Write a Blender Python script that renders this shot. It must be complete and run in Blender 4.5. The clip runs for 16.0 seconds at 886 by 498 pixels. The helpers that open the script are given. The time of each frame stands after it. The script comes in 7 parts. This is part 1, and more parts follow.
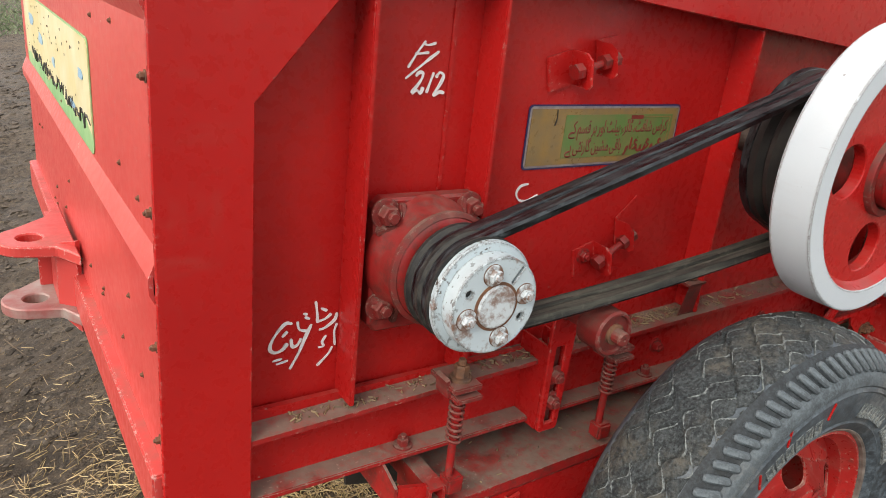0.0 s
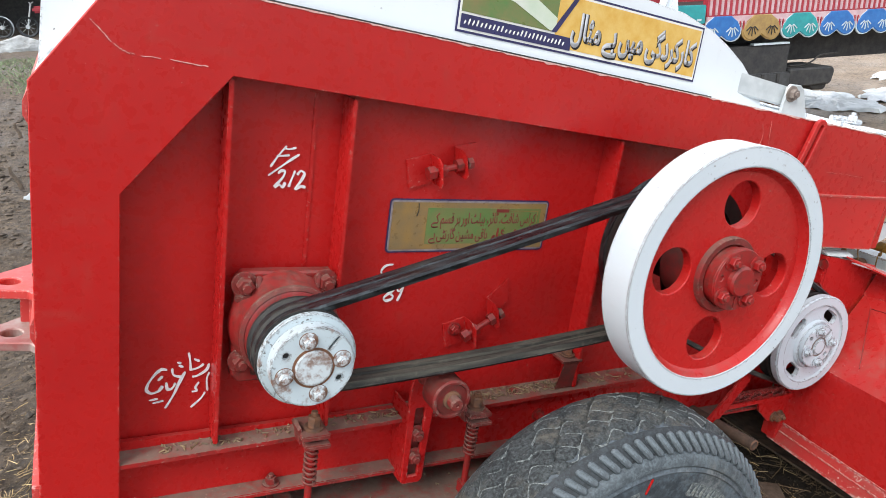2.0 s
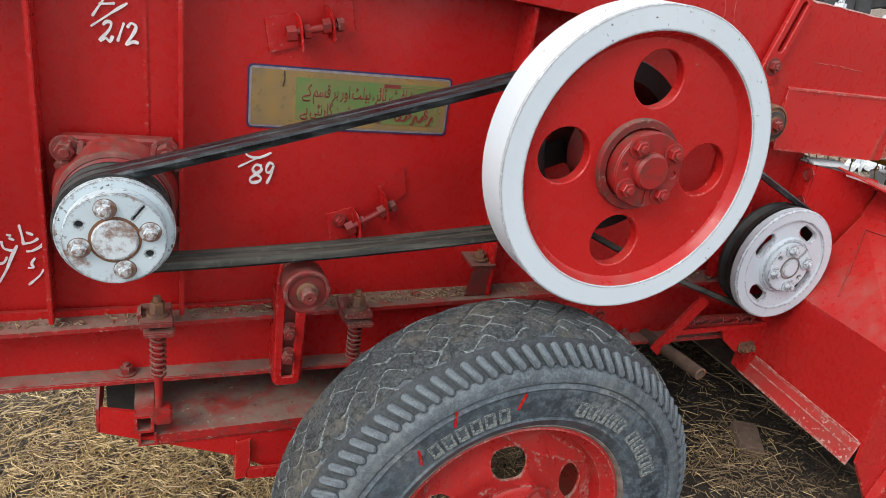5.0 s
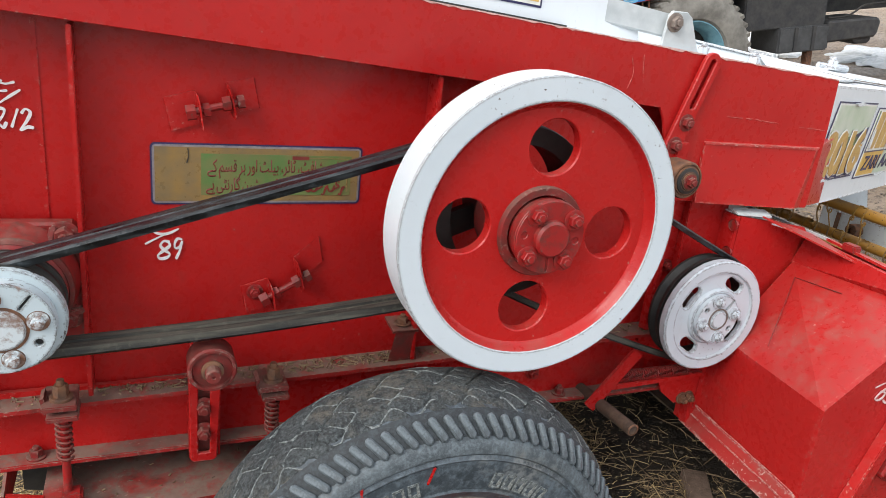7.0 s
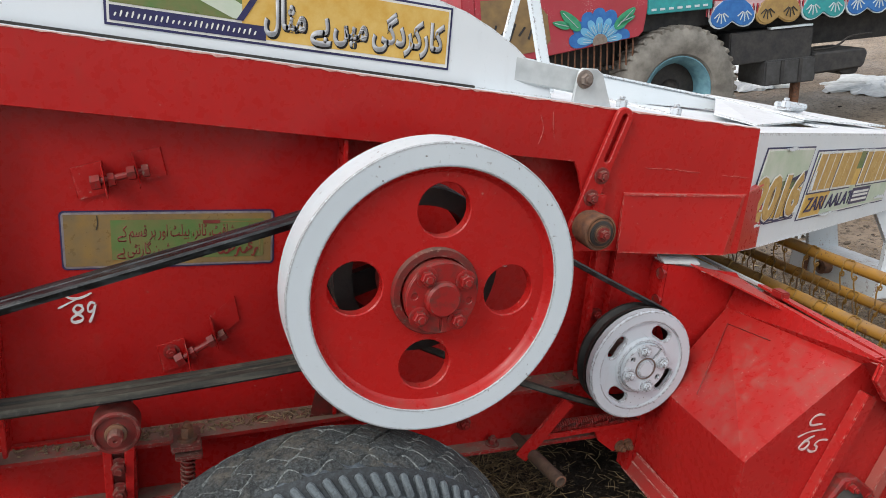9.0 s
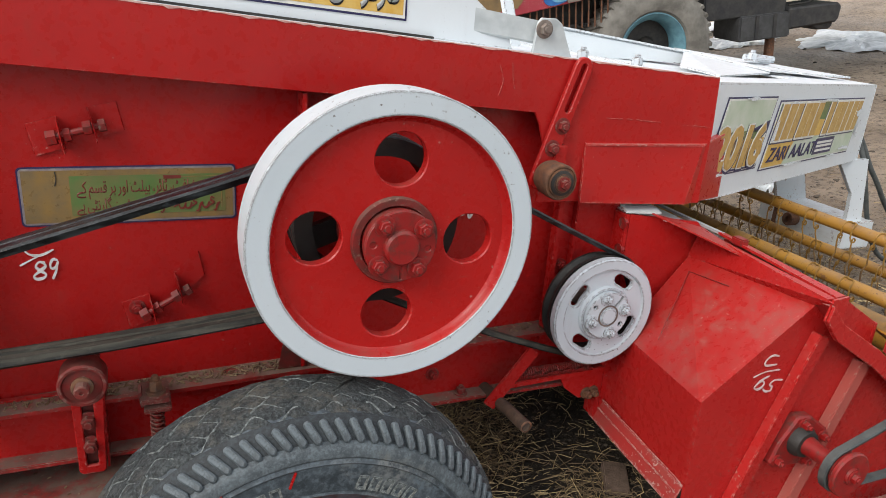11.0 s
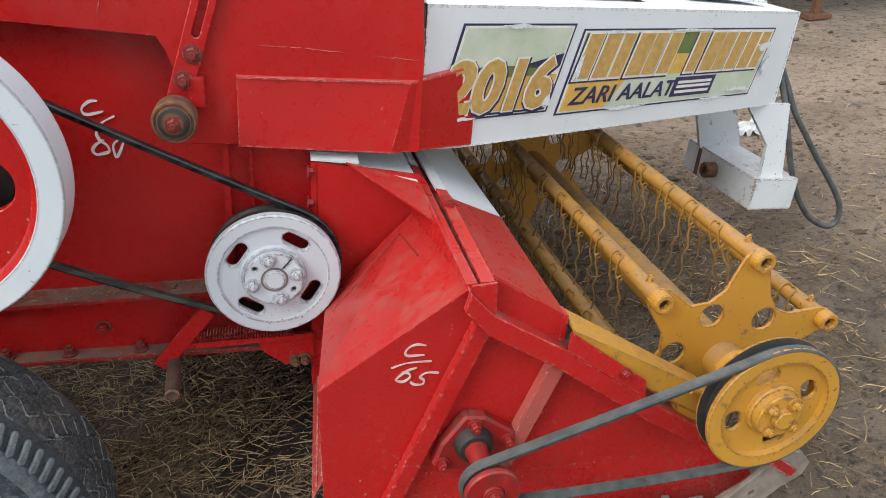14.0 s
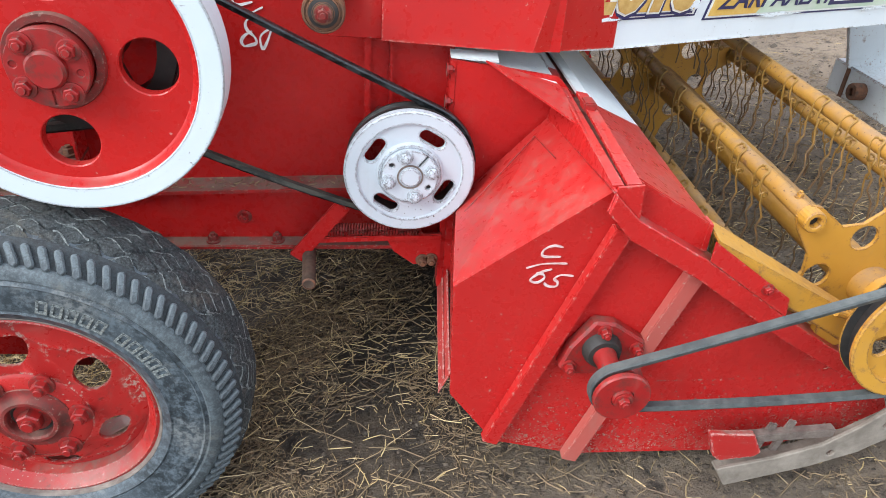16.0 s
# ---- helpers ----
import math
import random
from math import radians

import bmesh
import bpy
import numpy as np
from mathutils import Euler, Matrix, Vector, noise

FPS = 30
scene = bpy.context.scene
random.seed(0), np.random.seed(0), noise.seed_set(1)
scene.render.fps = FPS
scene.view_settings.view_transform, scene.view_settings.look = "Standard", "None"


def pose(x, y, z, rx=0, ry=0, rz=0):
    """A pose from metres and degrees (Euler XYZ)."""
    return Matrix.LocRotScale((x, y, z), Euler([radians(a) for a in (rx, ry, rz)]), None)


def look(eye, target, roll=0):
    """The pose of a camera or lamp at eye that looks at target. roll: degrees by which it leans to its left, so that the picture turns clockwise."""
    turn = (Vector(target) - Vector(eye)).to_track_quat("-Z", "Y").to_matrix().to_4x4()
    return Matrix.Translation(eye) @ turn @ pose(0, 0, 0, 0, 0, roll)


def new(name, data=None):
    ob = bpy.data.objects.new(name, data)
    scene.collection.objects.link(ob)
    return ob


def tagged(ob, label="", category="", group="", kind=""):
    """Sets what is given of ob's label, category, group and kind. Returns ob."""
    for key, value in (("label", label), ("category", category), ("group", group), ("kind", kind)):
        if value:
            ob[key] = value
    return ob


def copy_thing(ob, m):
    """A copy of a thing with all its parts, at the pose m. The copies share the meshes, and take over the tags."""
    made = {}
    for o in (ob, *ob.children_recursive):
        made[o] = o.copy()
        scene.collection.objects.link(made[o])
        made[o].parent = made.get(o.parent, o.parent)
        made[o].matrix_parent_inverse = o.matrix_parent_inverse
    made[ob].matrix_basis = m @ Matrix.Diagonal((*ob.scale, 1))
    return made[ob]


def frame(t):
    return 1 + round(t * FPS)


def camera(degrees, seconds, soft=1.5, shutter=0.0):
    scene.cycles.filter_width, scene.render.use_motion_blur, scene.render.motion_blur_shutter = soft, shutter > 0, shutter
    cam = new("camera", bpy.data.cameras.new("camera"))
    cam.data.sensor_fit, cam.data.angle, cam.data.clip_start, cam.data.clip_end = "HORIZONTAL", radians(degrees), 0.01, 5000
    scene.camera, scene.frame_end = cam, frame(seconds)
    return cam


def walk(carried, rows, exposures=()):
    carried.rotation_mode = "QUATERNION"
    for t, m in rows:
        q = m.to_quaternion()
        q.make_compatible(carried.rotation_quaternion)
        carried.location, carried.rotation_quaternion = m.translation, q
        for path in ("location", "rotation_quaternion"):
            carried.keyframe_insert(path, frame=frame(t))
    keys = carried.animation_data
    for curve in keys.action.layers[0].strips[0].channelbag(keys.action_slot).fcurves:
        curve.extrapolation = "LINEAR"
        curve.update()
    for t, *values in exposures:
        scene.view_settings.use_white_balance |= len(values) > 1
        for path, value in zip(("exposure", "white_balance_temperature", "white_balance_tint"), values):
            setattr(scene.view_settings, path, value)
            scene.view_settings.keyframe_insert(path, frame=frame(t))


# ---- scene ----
cam = camera(63.3, 16.0, soft=0.75)
# The harvester stands nose down on the ground: M carries its own axes (x to the nose, y across, z up) into the world.
PITCH = 10.0
M = Matrix.Translation((1.43, 0, 0)) @ pose(0, 0, 0, 0, PITCH, 0) @ Matrix.Translation((-1.43, 0, 0.015))
PATH = [
    (0, (0.251, -0.876, 1.272), (1.325, 0.661, 0.576), 6.2),
    (0.5, (0.336, -1.001, 1.333), (1.308, 0.588, 0.605), 10.5),
    (1, (0.377, -1.117, 1.384), (1.245, 0.552, 0.704), 8.3),
    (1.5, (0.416, -1.162, 1.394), (1.314, 0.523, 0.799), 8.3),
    (2, (0.463, -1.198, 1.407), (1.389, 0.481, 0.839), 7.8),
    (2.5, (0.496, -1.209, 1.388), (1.513, 0.41, 0.802), 7.2),
    (3, (0.539, -1.195, 1.389), (1.505, 0.452, 0.794), 6.0),
    (3.5, (0.639, -1.183, 1.395), (1.531, 0.501, 0.789), 7.3),
    (4, (0.731, -1.187, 1.356), (1.512, 0.49, 0.594), 8.4),
    (4.5, (0.808, -1.216, 1.314), (1.523, 0.486, 0.544), 9.2),
    (4.7, (0.833, -1.229, 1.307), (1.55, 0.474, 0.542), 8.8),
    (6.8, (0.961, -1.243, 1.373), (1.777, 0.44, 0.664), 7.0),
    (7, (0.989, -1.256, 1.384), (1.751, 0.47, 0.718), 6.6),
    (7.5, (1.081, -1.287, 1.419), (1.761, 0.481, 0.778), 6.4),
    (8, (1.156, -1.31, 1.448), (1.854, 0.463, 0.839), 5.3),
    (8.2, (1.176, -1.323, 1.454), (1.914, 0.439, 0.864), 5.5),
    (10.3, (1.144, -1.343, 1.454), (1.823, 0.442, 0.86), 4.6),
    (10.5, (1.152, -1.357, 1.452), (1.836, 0.419, 0.837), 5.4),
    (11, (1.196, -1.371, 1.439), (1.956, 0.351, 0.764), 4.5),
    (11.5, (1.303, -1.334, 1.428), (2.027, 0.397, 0.736), 2.4),
    (12, (1.528, -1.307, 1.45), (2.138, 0.456, 0.729), 7.2),
    (12.2, (1.618, -1.32, 1.446), (2.258, 0.439, 0.74), 6.2),
    (12.5, (1.693, -1.325, 1.467), (2.343, 0.421, 0.741), 4.4),
    (13, (1.874, -1.339, 1.483), (2.344, 0.416, 0.647), 4.8),
    (13.1, (1.919, -1.351, 1.485), (2.362, 0.393, 0.61), 5.3),
    (13.5, (2.032, -1.374, 1.495), (2.468, 0.368, 0.614), 4.1),
    (14, (2.132, -1.424, 1.485), (2.608, 0.299, 0.587), 4.8),
    (14.2, (2.153, -1.444, 1.463), (2.646, 0.255, 0.53), 4.8),
    (14.5, (2.154, -1.452, 1.466), (2.65, 0.239, 0.52), 4.7),
    (15, (2.127, -1.463, 1.462), (2.493, 0.246, 0.49), 3.5),
    (15.5, (2.098, -1.459, 1.454), (2.404, 0.225, 0.418), 4.1),
    (16, (2.051, -1.431, 1.433), (2.273, 0.233, 0.346), 3.9),
]
EXPOSURES = [(0, 1.06, 6900, 10), (0.5, 1.60, 6200, 7), (1, 1.58, 6250, 7), (1.5, 1.48, 6350, 10), (2.5, 1.14, 6350, 10), (3.5, 1.08, 6400, 10), (4.5, 1.13, 6450, 10), (7, 1.2, 6500, 10), (7.5, 1.17, 6550, 10), (8, 0.79, 6550, 10), (11, 0.85, 6650, 10), (12, 0.87, 6750, 10),
             (13, 0.93, 6750, 10), (13.5, 1.09, 6650, 10), (14, 1.10, 6550, 10), (14.5, 1.5, 6350, 9), (15, 1.54, 6250, 8), (16, 1.66, 6050, 8)]
walk(cam, [(t, M @ look(eye, target, roll)) for t, eye, target, roll in PATH], EXPOSURES)

# ---- light ----
world = bpy.data.worlds.new("sky")
scene.world = world
world.use_nodes = True
wn = world.node_tree
sky = wn.nodes.new("ShaderNodeTexSky")
sky.sky_type, sky.sun_disc = "NISHITA", False
sky.sun_elevation, sky.sun_rotation, sky.altitude, sky.dust_density = radians(46), radians(-56), 200, 4.0
wn.nodes["Background"].inputs[1].default_value = 0.18
veil = wn.nodes.new("ShaderNodeMix")
veil.data_type = "RGBA"
veil.inputs["Factor"].default_value, veil.inputs["B"].default_value = 0.6, (4.7, 4.68, 4.55, 1)
wn.links.new(sky.outputs[0], veil.inputs["A"])
wn.links.new(veil.outputs["Result"], wn.nodes["Background"].inputs[0])
lamp = bpy.data.lights.new("sun", "SUN")
lamp.energy, lamp.angle, lamp.color = 1.2, radians(30), (1.0, 0.96, 0.90)
sun = new("sun", lamp)
sun.matrix_world = look((-4.4, -3.0, 5.6), (0, 0, 0))


# ---- materials ----
def nodes(name, rough=0.5, metal=0.0):
    m = bpy.data.materials.new(name)
    m.use_nodes = True
    t = m.node_tree
    b = t.nodes["Principled BSDF"]
    b.inputs["Roughness"].default_value, b.inputs["Metallic"].default_value = rough, metal
    return m, t, b


def noise_tex(t, scale, detail=4.0, rough=0.55, src=None, stretch=None):
    n = t.nodes.new("ShaderNodeTexNoise")
    n.inputs["Scale"].default_value, n.inputs["Detail"].default_value, n.inputs["Roughness"].default_value = scale, detail, rough
    if src is None:
        src = t.nodes.new("ShaderNodeTexCoord").outputs["Object"]
    if stretch:
        mp = t.nodes.new("ShaderNodeMapping")
        mp.inputs["Scale"].default_value = stretch
        t.links.new(src, mp.inputs["Vector"])
        src = mp.outputs[0]
    t.links.new(src, n.inputs["Vector"])
    return n.outputs["Fac"]


def ramp(t, fac, a, b, lo=0.0, hi=1.0):
    r = t.nodes.new("ShaderNodeMapRange")
    r.inputs["From Min"].default_value, r.inputs["From Max"].default_value = a, b
    r.inputs["To Min"].default_value, r.inputs["To Max"].default_value = lo, hi
    t.links.new(fac, r.inputs["Value"])
    return r.outputs["Result"]


def mixc(t, fac, a, b):
    m = t.nodes.new("ShaderNodeMix")
    m.data_type = "RGBA"
    for sock, v in ((m.inputs["Factor"], fac), (m.inputs["A"], a), (m.inputs["B"], b)):
        if isinstance(v, (tuple, list)):
            sock.default_value = (*v, 1.0)
        elif isinstance(v, (int, float)):
            sock.default_value = v
        else:
            t.links.new(v, sock)
    return m.outputs["Result"]


def maths(t, op, a, b):
    m = t.nodes.new("ShaderNodeMath")
    m.operation = op
    for sock, v in zip(m.inputs, (a, b)):
        if isinstance(v, (int, float)):
            sock.default_value = v
        else:
            t.links.new(v, sock)
    return m.outputs[0]


def bump(t, b, height, strength=0.2, dist=0.01):
    n = t.nodes.new("ShaderNodeBump")
    n.inputs["Strength"].default_value, n.inputs["Distance"].default_value = strength, dist
    t.links.new(height, n.inputs["Height"])
    t.links.new(n.outputs[0], b.inputs["Normal"])


DUST = (0.23, 0.175, 0.135)


def edge_mask(t, radius=0.003, lo=0.03, hi=0.12):
    """1 along sharp edges, 0 on flats."""
    bv = t.nodes.new("ShaderNodeBevel")
    bv.samples = 4
    bv.inputs["Radius"].default_value = radius
    g = t.nodes.new("ShaderNodeNewGeometry")
    d = t.nodes.new("ShaderNodeVectorMath")
    d.operation = "DOT_PRODUCT"
    t.links.new(bv.outputs[0], d.inputs[0])
    t.links.new(g.outputs["Normal"], d.inputs[1])
    return ramp(t, d.outputs["Value"], 1 - lo, 1 - hi, 0, 1)


def paint(name, base, other, chip, rough=0.3, dust=0.5, chips=0.70, fade=0.3, rust=0.0, spec=0.5, cover=0.52, grime=0.0, edge=0.0, scuff=0.5, even=0.25, where=0.5):
    """Worn paint: two tones, chips, smears, grease, and dust that lies on what faces up."""
    m, t, b = nodes(name, rough)
    b.inputs["Specular IOR Level"].default_value = spec
    src = t.nodes.new("ShaderNodeTexCoord").outputs["Object"]
    big = noise_tex(t, 3.0, 5.0, src=src)
    fine = noise_tex(t, 60.0, 3.0, src=src)
    col = mixc(t, ramp(t, big, 0.35, 0.7, 0, 1), base, other)
    # soft smears and run marks
    streak = noise_tex(t, 5.0, 8.0, 0.7, src, (1.0, 1.0, 4.0))
    smear = noise_tex(t, 9.0, 6.0, 0.65, src, (2.6, 1.0, 0.8))
    col = mixc(t, ramp(t, streak, 0.58, 0.80, 0, fade), col, DUST)
    col = mixc(t, ramp(t, smear, 0.58, 0.78, 0, fade * 0.8), col, DUST)
    if grime:
        gr = ramp(t, noise_tex(t, 38.0, 9.0, 0.72, src), 0.58 - 0.22 * grime, 0.74 - 0.10 * grime, 0, 0.8)
        col = mixc(t, gr, col, (0.052, 0.030, 0.023))
    # dust on upward faces
    g = t.nodes.new("ShaderNodeNewGeometry")
    sx = t.nodes.new("ShaderNodeSeparateXYZ")
    t.links.new(g.outputs["Normal"], sx.inputs[0])
    up = ramp(t, sx.outputs["Z"], 0.3, 0.95, 0, 1)
    patch_ = ramp(t, noise_tex(t, 26.0, 8.0, 0.74, src), cover - 0.12, cover + 0.10, 0.1, 1.0)
    patch_ = maths(t, "MULTIPLY", patch_, ramp(t, noise_tex(t, 5.5, 5.0, 0.6, src), cover - 0.06, cover + 0.02, even, 1.0))
    lay = maths(t, "MULTIPLY", maths(t, "MULTIPLY", up, patch_), dust)
    col = mixc(t, lay, col, mixc(t, fine, (0.14, 0.095, 0.072), (0.25, 0.19, 0.15)))
    # a few thin scratches
    scr = noise_tex(t, 3.0, 3.0, 0.5, src, (5.0, 5.0, 70.0))
    col = mixc(t, ramp(t, scr, 0.735, 0.75, 0, 0.22 * scuff), col, chip)
    spots = noise_tex(t, 130.0, 2.0, 0.5, src)
    chipf = maths(t, "MULTIPLY", ramp(t, spots, chips, chips + 0.03, 0, 1), ramp(t, noise_tex(t, 5.0, 4.0, src=src), where, where + 0.12, 0, 1))
    sp_ = noise_tex(t, 300.0, 1.0, 0.5, src)
    chipf = maths(t, "MAXIMUM", chipf, ramp(t, sp_, 0.785, 0.80, 0, scuff))
    if edge:
        worn = maths(t, "MULTIPLY", edge_mask(t, 0.006, 0.008, 0.05), ramp(t, noise_tex(t, 120.0, 6.0, 0.75, src), 0.60 - 0.14 * edge, 0.64 - 0.10 * edge, 0, 0.9))
        chipf = maths(t, "MAXIMUM", chipf, worn)
    col = mixc(t, chipf, col, chip)
    if rust:
        rs_ = ramp(t, noise_tex(t, 16.0, 7.0, 0.7, src), 0.62 - 0.1 * rust, 0.70 - 0.1 * rust, 0, 0.85)
        col = mixc(t, rs_, col, (0.17, 0.08, 0.045))
    t.links.new(col, b.inputs["Base Color"])
    r = maths(t, "ADD", ramp(t, fine, 0.3, 0.7, rough - 0.06, rough + 0.10), maths(t, "MULTIPLY", lay, 0.5))
    t.links.new(r, b.inputs["Roughness"])
    bump(t, b, maths(t, "ADD", noise_tex(t, 7.0, 3.0, src=src), maths(t, "MULTIPLY", spots, 0.2)), 0.12, 0.006)
    return m


def plain(name, a, c, rough=0.6, metal=0.0, scale=20.0, bumps=0.2, dist=0.004):
    m, t, b = nodes(name, rough, metal)
    n = noise_tex(t, scale, 6.0, 0.6)
    col = mixc(t, ramp(t, n, 0.35, 0.65), a, c)
    t.links.new(col, b.inputs["Base Color"])
    t.links.new(ramp(t, noise_tex(t, scale * 3, 3.0), 0.3, 0.7, rough - 0.08, min(1.0, rough + 0.12)), b.inputs["Roughness"])
    bump(t, b, noise_tex(t, scale * 4, 4.0), bumps, dist)
    return m


RED = paint("red_paint", (0.42, 0.012, 0.011), (0.35, 0.010, 0.010), (0.46, 0.20, 0.17), 0.27, 0.32, 0.71, 0.10, spec=0.33, edge=0.12, scuff=0.65)
RED_EDGED = paint("red_paint_with_worn_edges", (0.42, 0.012, 0.011), (0.35, 0.010, 0.010), (0.48, 0.22, 0.19), 0.28, 0.35, 0.73, 0.10, spec=0.33, edge=0.25, scuff=0.3)
RED_CHIPPED = paint("chipped_red_paint", (0.42, 0.012, 0.011), (0.35, 0.010, 0.010), (0.46, 0.24, 0.20), 0.30, 0.40, 0.70, 0.12, spec=0.33, edge=0.7, scuff=0.8, where=0.44)
# paler red: sky glare on the rear wall put into the colour, worn edges
RED_SKYLIT_WORN = paint("skylit_worn_red_paint", (0.52, 0.060, 0.052), (0.46, 0.040, 0.036), (0.60, 0.40, 0.36), 0.34, 0.45, 0.69, 0.14, spec=0.42, edge=0.5, scuff=0.6)
RED_DUSTY = paint("dusty_red_paint", (0.34, 0.010, 0.010), (0.27, 0.015, 0.014), (0.35, 0.22, 0.18), 0.45, 0.9, 0.66, 0.35, spec=0.35, cover=0.42, grime=0.5, edge=0.3)
RED_CAST = paint("red_painted_casting", (0.29, 0.009, 0.009), (0.20, 0.011, 0.010), (0.13, 0.06, 0.048), 0.42, 0.36, 0.66, 0.30, spec=0.4, grime=0.45, edge=0.6)
CAST_DUSTY = paint("dust_caked_casting", (0.24, 0.014, 0.013), (0.16, 0.020, 0.017), (0.24, 0.15, 0.12), 0.6, 0.5, 0.64, 0.55, spec=0.3, cover=0.45, grime=0.85, edge=0.4)
GRIMY = paint("grimy_red_casting", (0.17, 0.012, 0.011), (0.11, 0.014, 0.012), (0.20, 0.13, 0.11), 0.55, 0.4, 0.66, 0.45, spec=0.3, grime=0.7, edge=0.5)
RED_FLANGE = paint("scuffed_red_paint", (0.38, 0.016, 0.015), (0.30, 0.018, 0.016), (0.50, 0.34, 0.30), 0.42, 0.7, 0.64, 0.3, spec=0.4, cover=0.50, edge=1.0, scuff=1.0, where=0.42)
RED_WHEEL = paint("dusty_worn_wheel_paint", (0.40, 0.014, 0.013), (0.33, 0.018, 0.016), (0.36, 0.27, 0.22), 0.30, 0.75, 0.66, 0.30, spec=0.5, cover=0.47, grime=0.12, edge=0.7, scuff=0.9, where=0.45)
RED_PICKUP = paint("dust_hazed_red_paint", (0.41, 0.014, 0.013), (0.35, 0.014, 0.013), (0.48, 0.24, 0.20), 0.27, 0.40, 0.69, 0.07, spec=0.4, cover=0.53, edge=0.35, scuff=0.9, even=0.35)
RED_GREYED = paint("red_paint_greyed_by_dust", (0.38, 0.075, 0.060), (0.33, 0.10, 0.080), (0.42, 0.28, 0.23), 0.5, 0.6, 0.68, 0.4, spec=0.3, edge=0.4, scuff=0.5)
WHITE = paint("white_paint", (0.66, 0.70, 0.725), (0.60, 0.65, 0.68), (0.12, 0.095, 0.08), 0.36, 0.10, 0.69, 0.10, edge=0.7, scuff=0.4)
WHITE_RIM = paint("chipped_white_paint", (0.56, 0.61, 0.645), (0.50, 0.56, 0.60), (0.085, 0.065, 0.055), 0.36, 0.10, 0.685, 0.14, edge=1.7, scuff=0.5, where=0.50)
WHITE_WORN = paint("worn_white_paint", (0.52, 0.56, 0.60), (0.45, 0.50, 0.54), (0.09, 0.07, 0.06), 0.42, 0.2, 0.68, 0.20, edge=1.2, scuff=0.35, where=0.5)
WHITE_RUST = paint("rusty_white_paint", (0.47, 0.54, 0.57), (0.38, 0.46, 0.49), (0.06, 0.045, 0.035), 0.42, 0.2, 0.615, 0.22, 0.5, edge=1.3, scuff=0.8, where=0.38)
RUSTED_CAP = paint("rust_stained_white_paint", (0.52, 0.57, 0.59), (0.46, 0.52, 0.55), (0.10, 0.06, 0.04), 0.45, 0.2, 0.62, 0.3, 1.9, edge=1.0, where=0.4)
YELLOW_DIRTY = paint("mud_dulled_yellow_paint", (0.45, 0.23, 0.035), (0.34, 0.17, 0.03), (0.12, 0.06, 0.035), 0.45, 0.6, 0.655, 0.45, 0.30, cover=0.47, edge=0.8, scuff=0.9, where=0.42)
YELLOW = paint("yellow_paint", (0.48, 0.245, 0.030), (0.41, 0.20, 0.025), (0.13, 0.065, 0.035), 0.42, 0.40, 0.665, 0.34, 0.12, edge=1.1, scuff=0.8, where=0.46)
WHITE_FOOT = paint("dirty_white_paint", (0.60, 0.64, 0.66), (0.48, 0.52, 0.54), (0.20, 0.10, 0.05), 0.45, 0.3, 0.64, 0.30, 0.35, edge=1.0)
STEEL = plain("dusty_steel", (0.25, 0.21, 0.18), (0.13, 0.10, 0.085), 0.6, 0.3, 30)
STEEL_WORN = plain("bare_worn_steel", (0.34, 0.29, 0.26), (0.30, 0.10, 0.09), 0.5, 0.2, 14)
RUST = plain("rusty_steel", (0.20, 0.09, 0.045), (0.09, 0.05, 0.035), 0.75, 0.2, 60)
def belt_rubber(name, dark, pale, rough, share):
    """Belt rubber, polished and scuffed in long streaks along its run."""
    m, t, b = nodes(name, rough)
    src = t.nodes.new("ShaderNodeTexCoord").outputs["Object"]
    streak = noise_tex(t, 9.0, 6.0, 0.65, src, (0.5, 22.0, 5.0))
    fine = noise_tex(t, 55.0, 6.0, 0.7, src)
    col = mixc(t, ramp(t, streak, 0.55 - share, 0.70 - share), dark, pale)
    col = mixc(t, ramp(t, fine, 0.56, 0.68, 0, 0.5), col, tuple(c * 1.8 for c in pale))
    t.links.new(col, b.inputs["Base Color"])
    t.links.new(ramp(t, streak, 0.35, 0.65, rough - 0.06, rough + 0.22), b.inputs["Roughness"])
    bump(t, b, maths(t, "ADD", fine, streak), 0.35, 0.003)
    return m


# pale bluish streaks: scuffs, and the sky's sheen put into the colour
RUBBER = belt_rubber("belt_rubber", (0.003, 0.004, 0.005), (0.042, 0.052, 0.056), 0.30, 0.07)
BELT_DUSTY = belt_rubber("dust_caked_belt_rubber", (0.012, 0.012, 0.010), (0.066, 0.062, 0.048), 0.7, 0.12)
GROOVED = belt_rubber("greasy_black_grooves", (0.008, 0.008, 0.008), (0.040, 0.037, 0.031), 0.6, 0.10)
# black for grime and black parts; in holes and gaps it holds their shade
BLACK = plain("black_grime_and_shade", (0.010, 0.010, 0.010), (0.03, 0.026, 0.022), 0.6)
BELT_GREY = plain("dusty_belt_rubber", (0.038, 0.045, 0.046), (0.085, 0.092, 0.088), 0.6, 0, 30, 0.3)
INK_W = plain("white_brush_paint", (0.75, 0.75, 0.74), (0.6, 0.58, 0.57), 0.5, 0, 80)
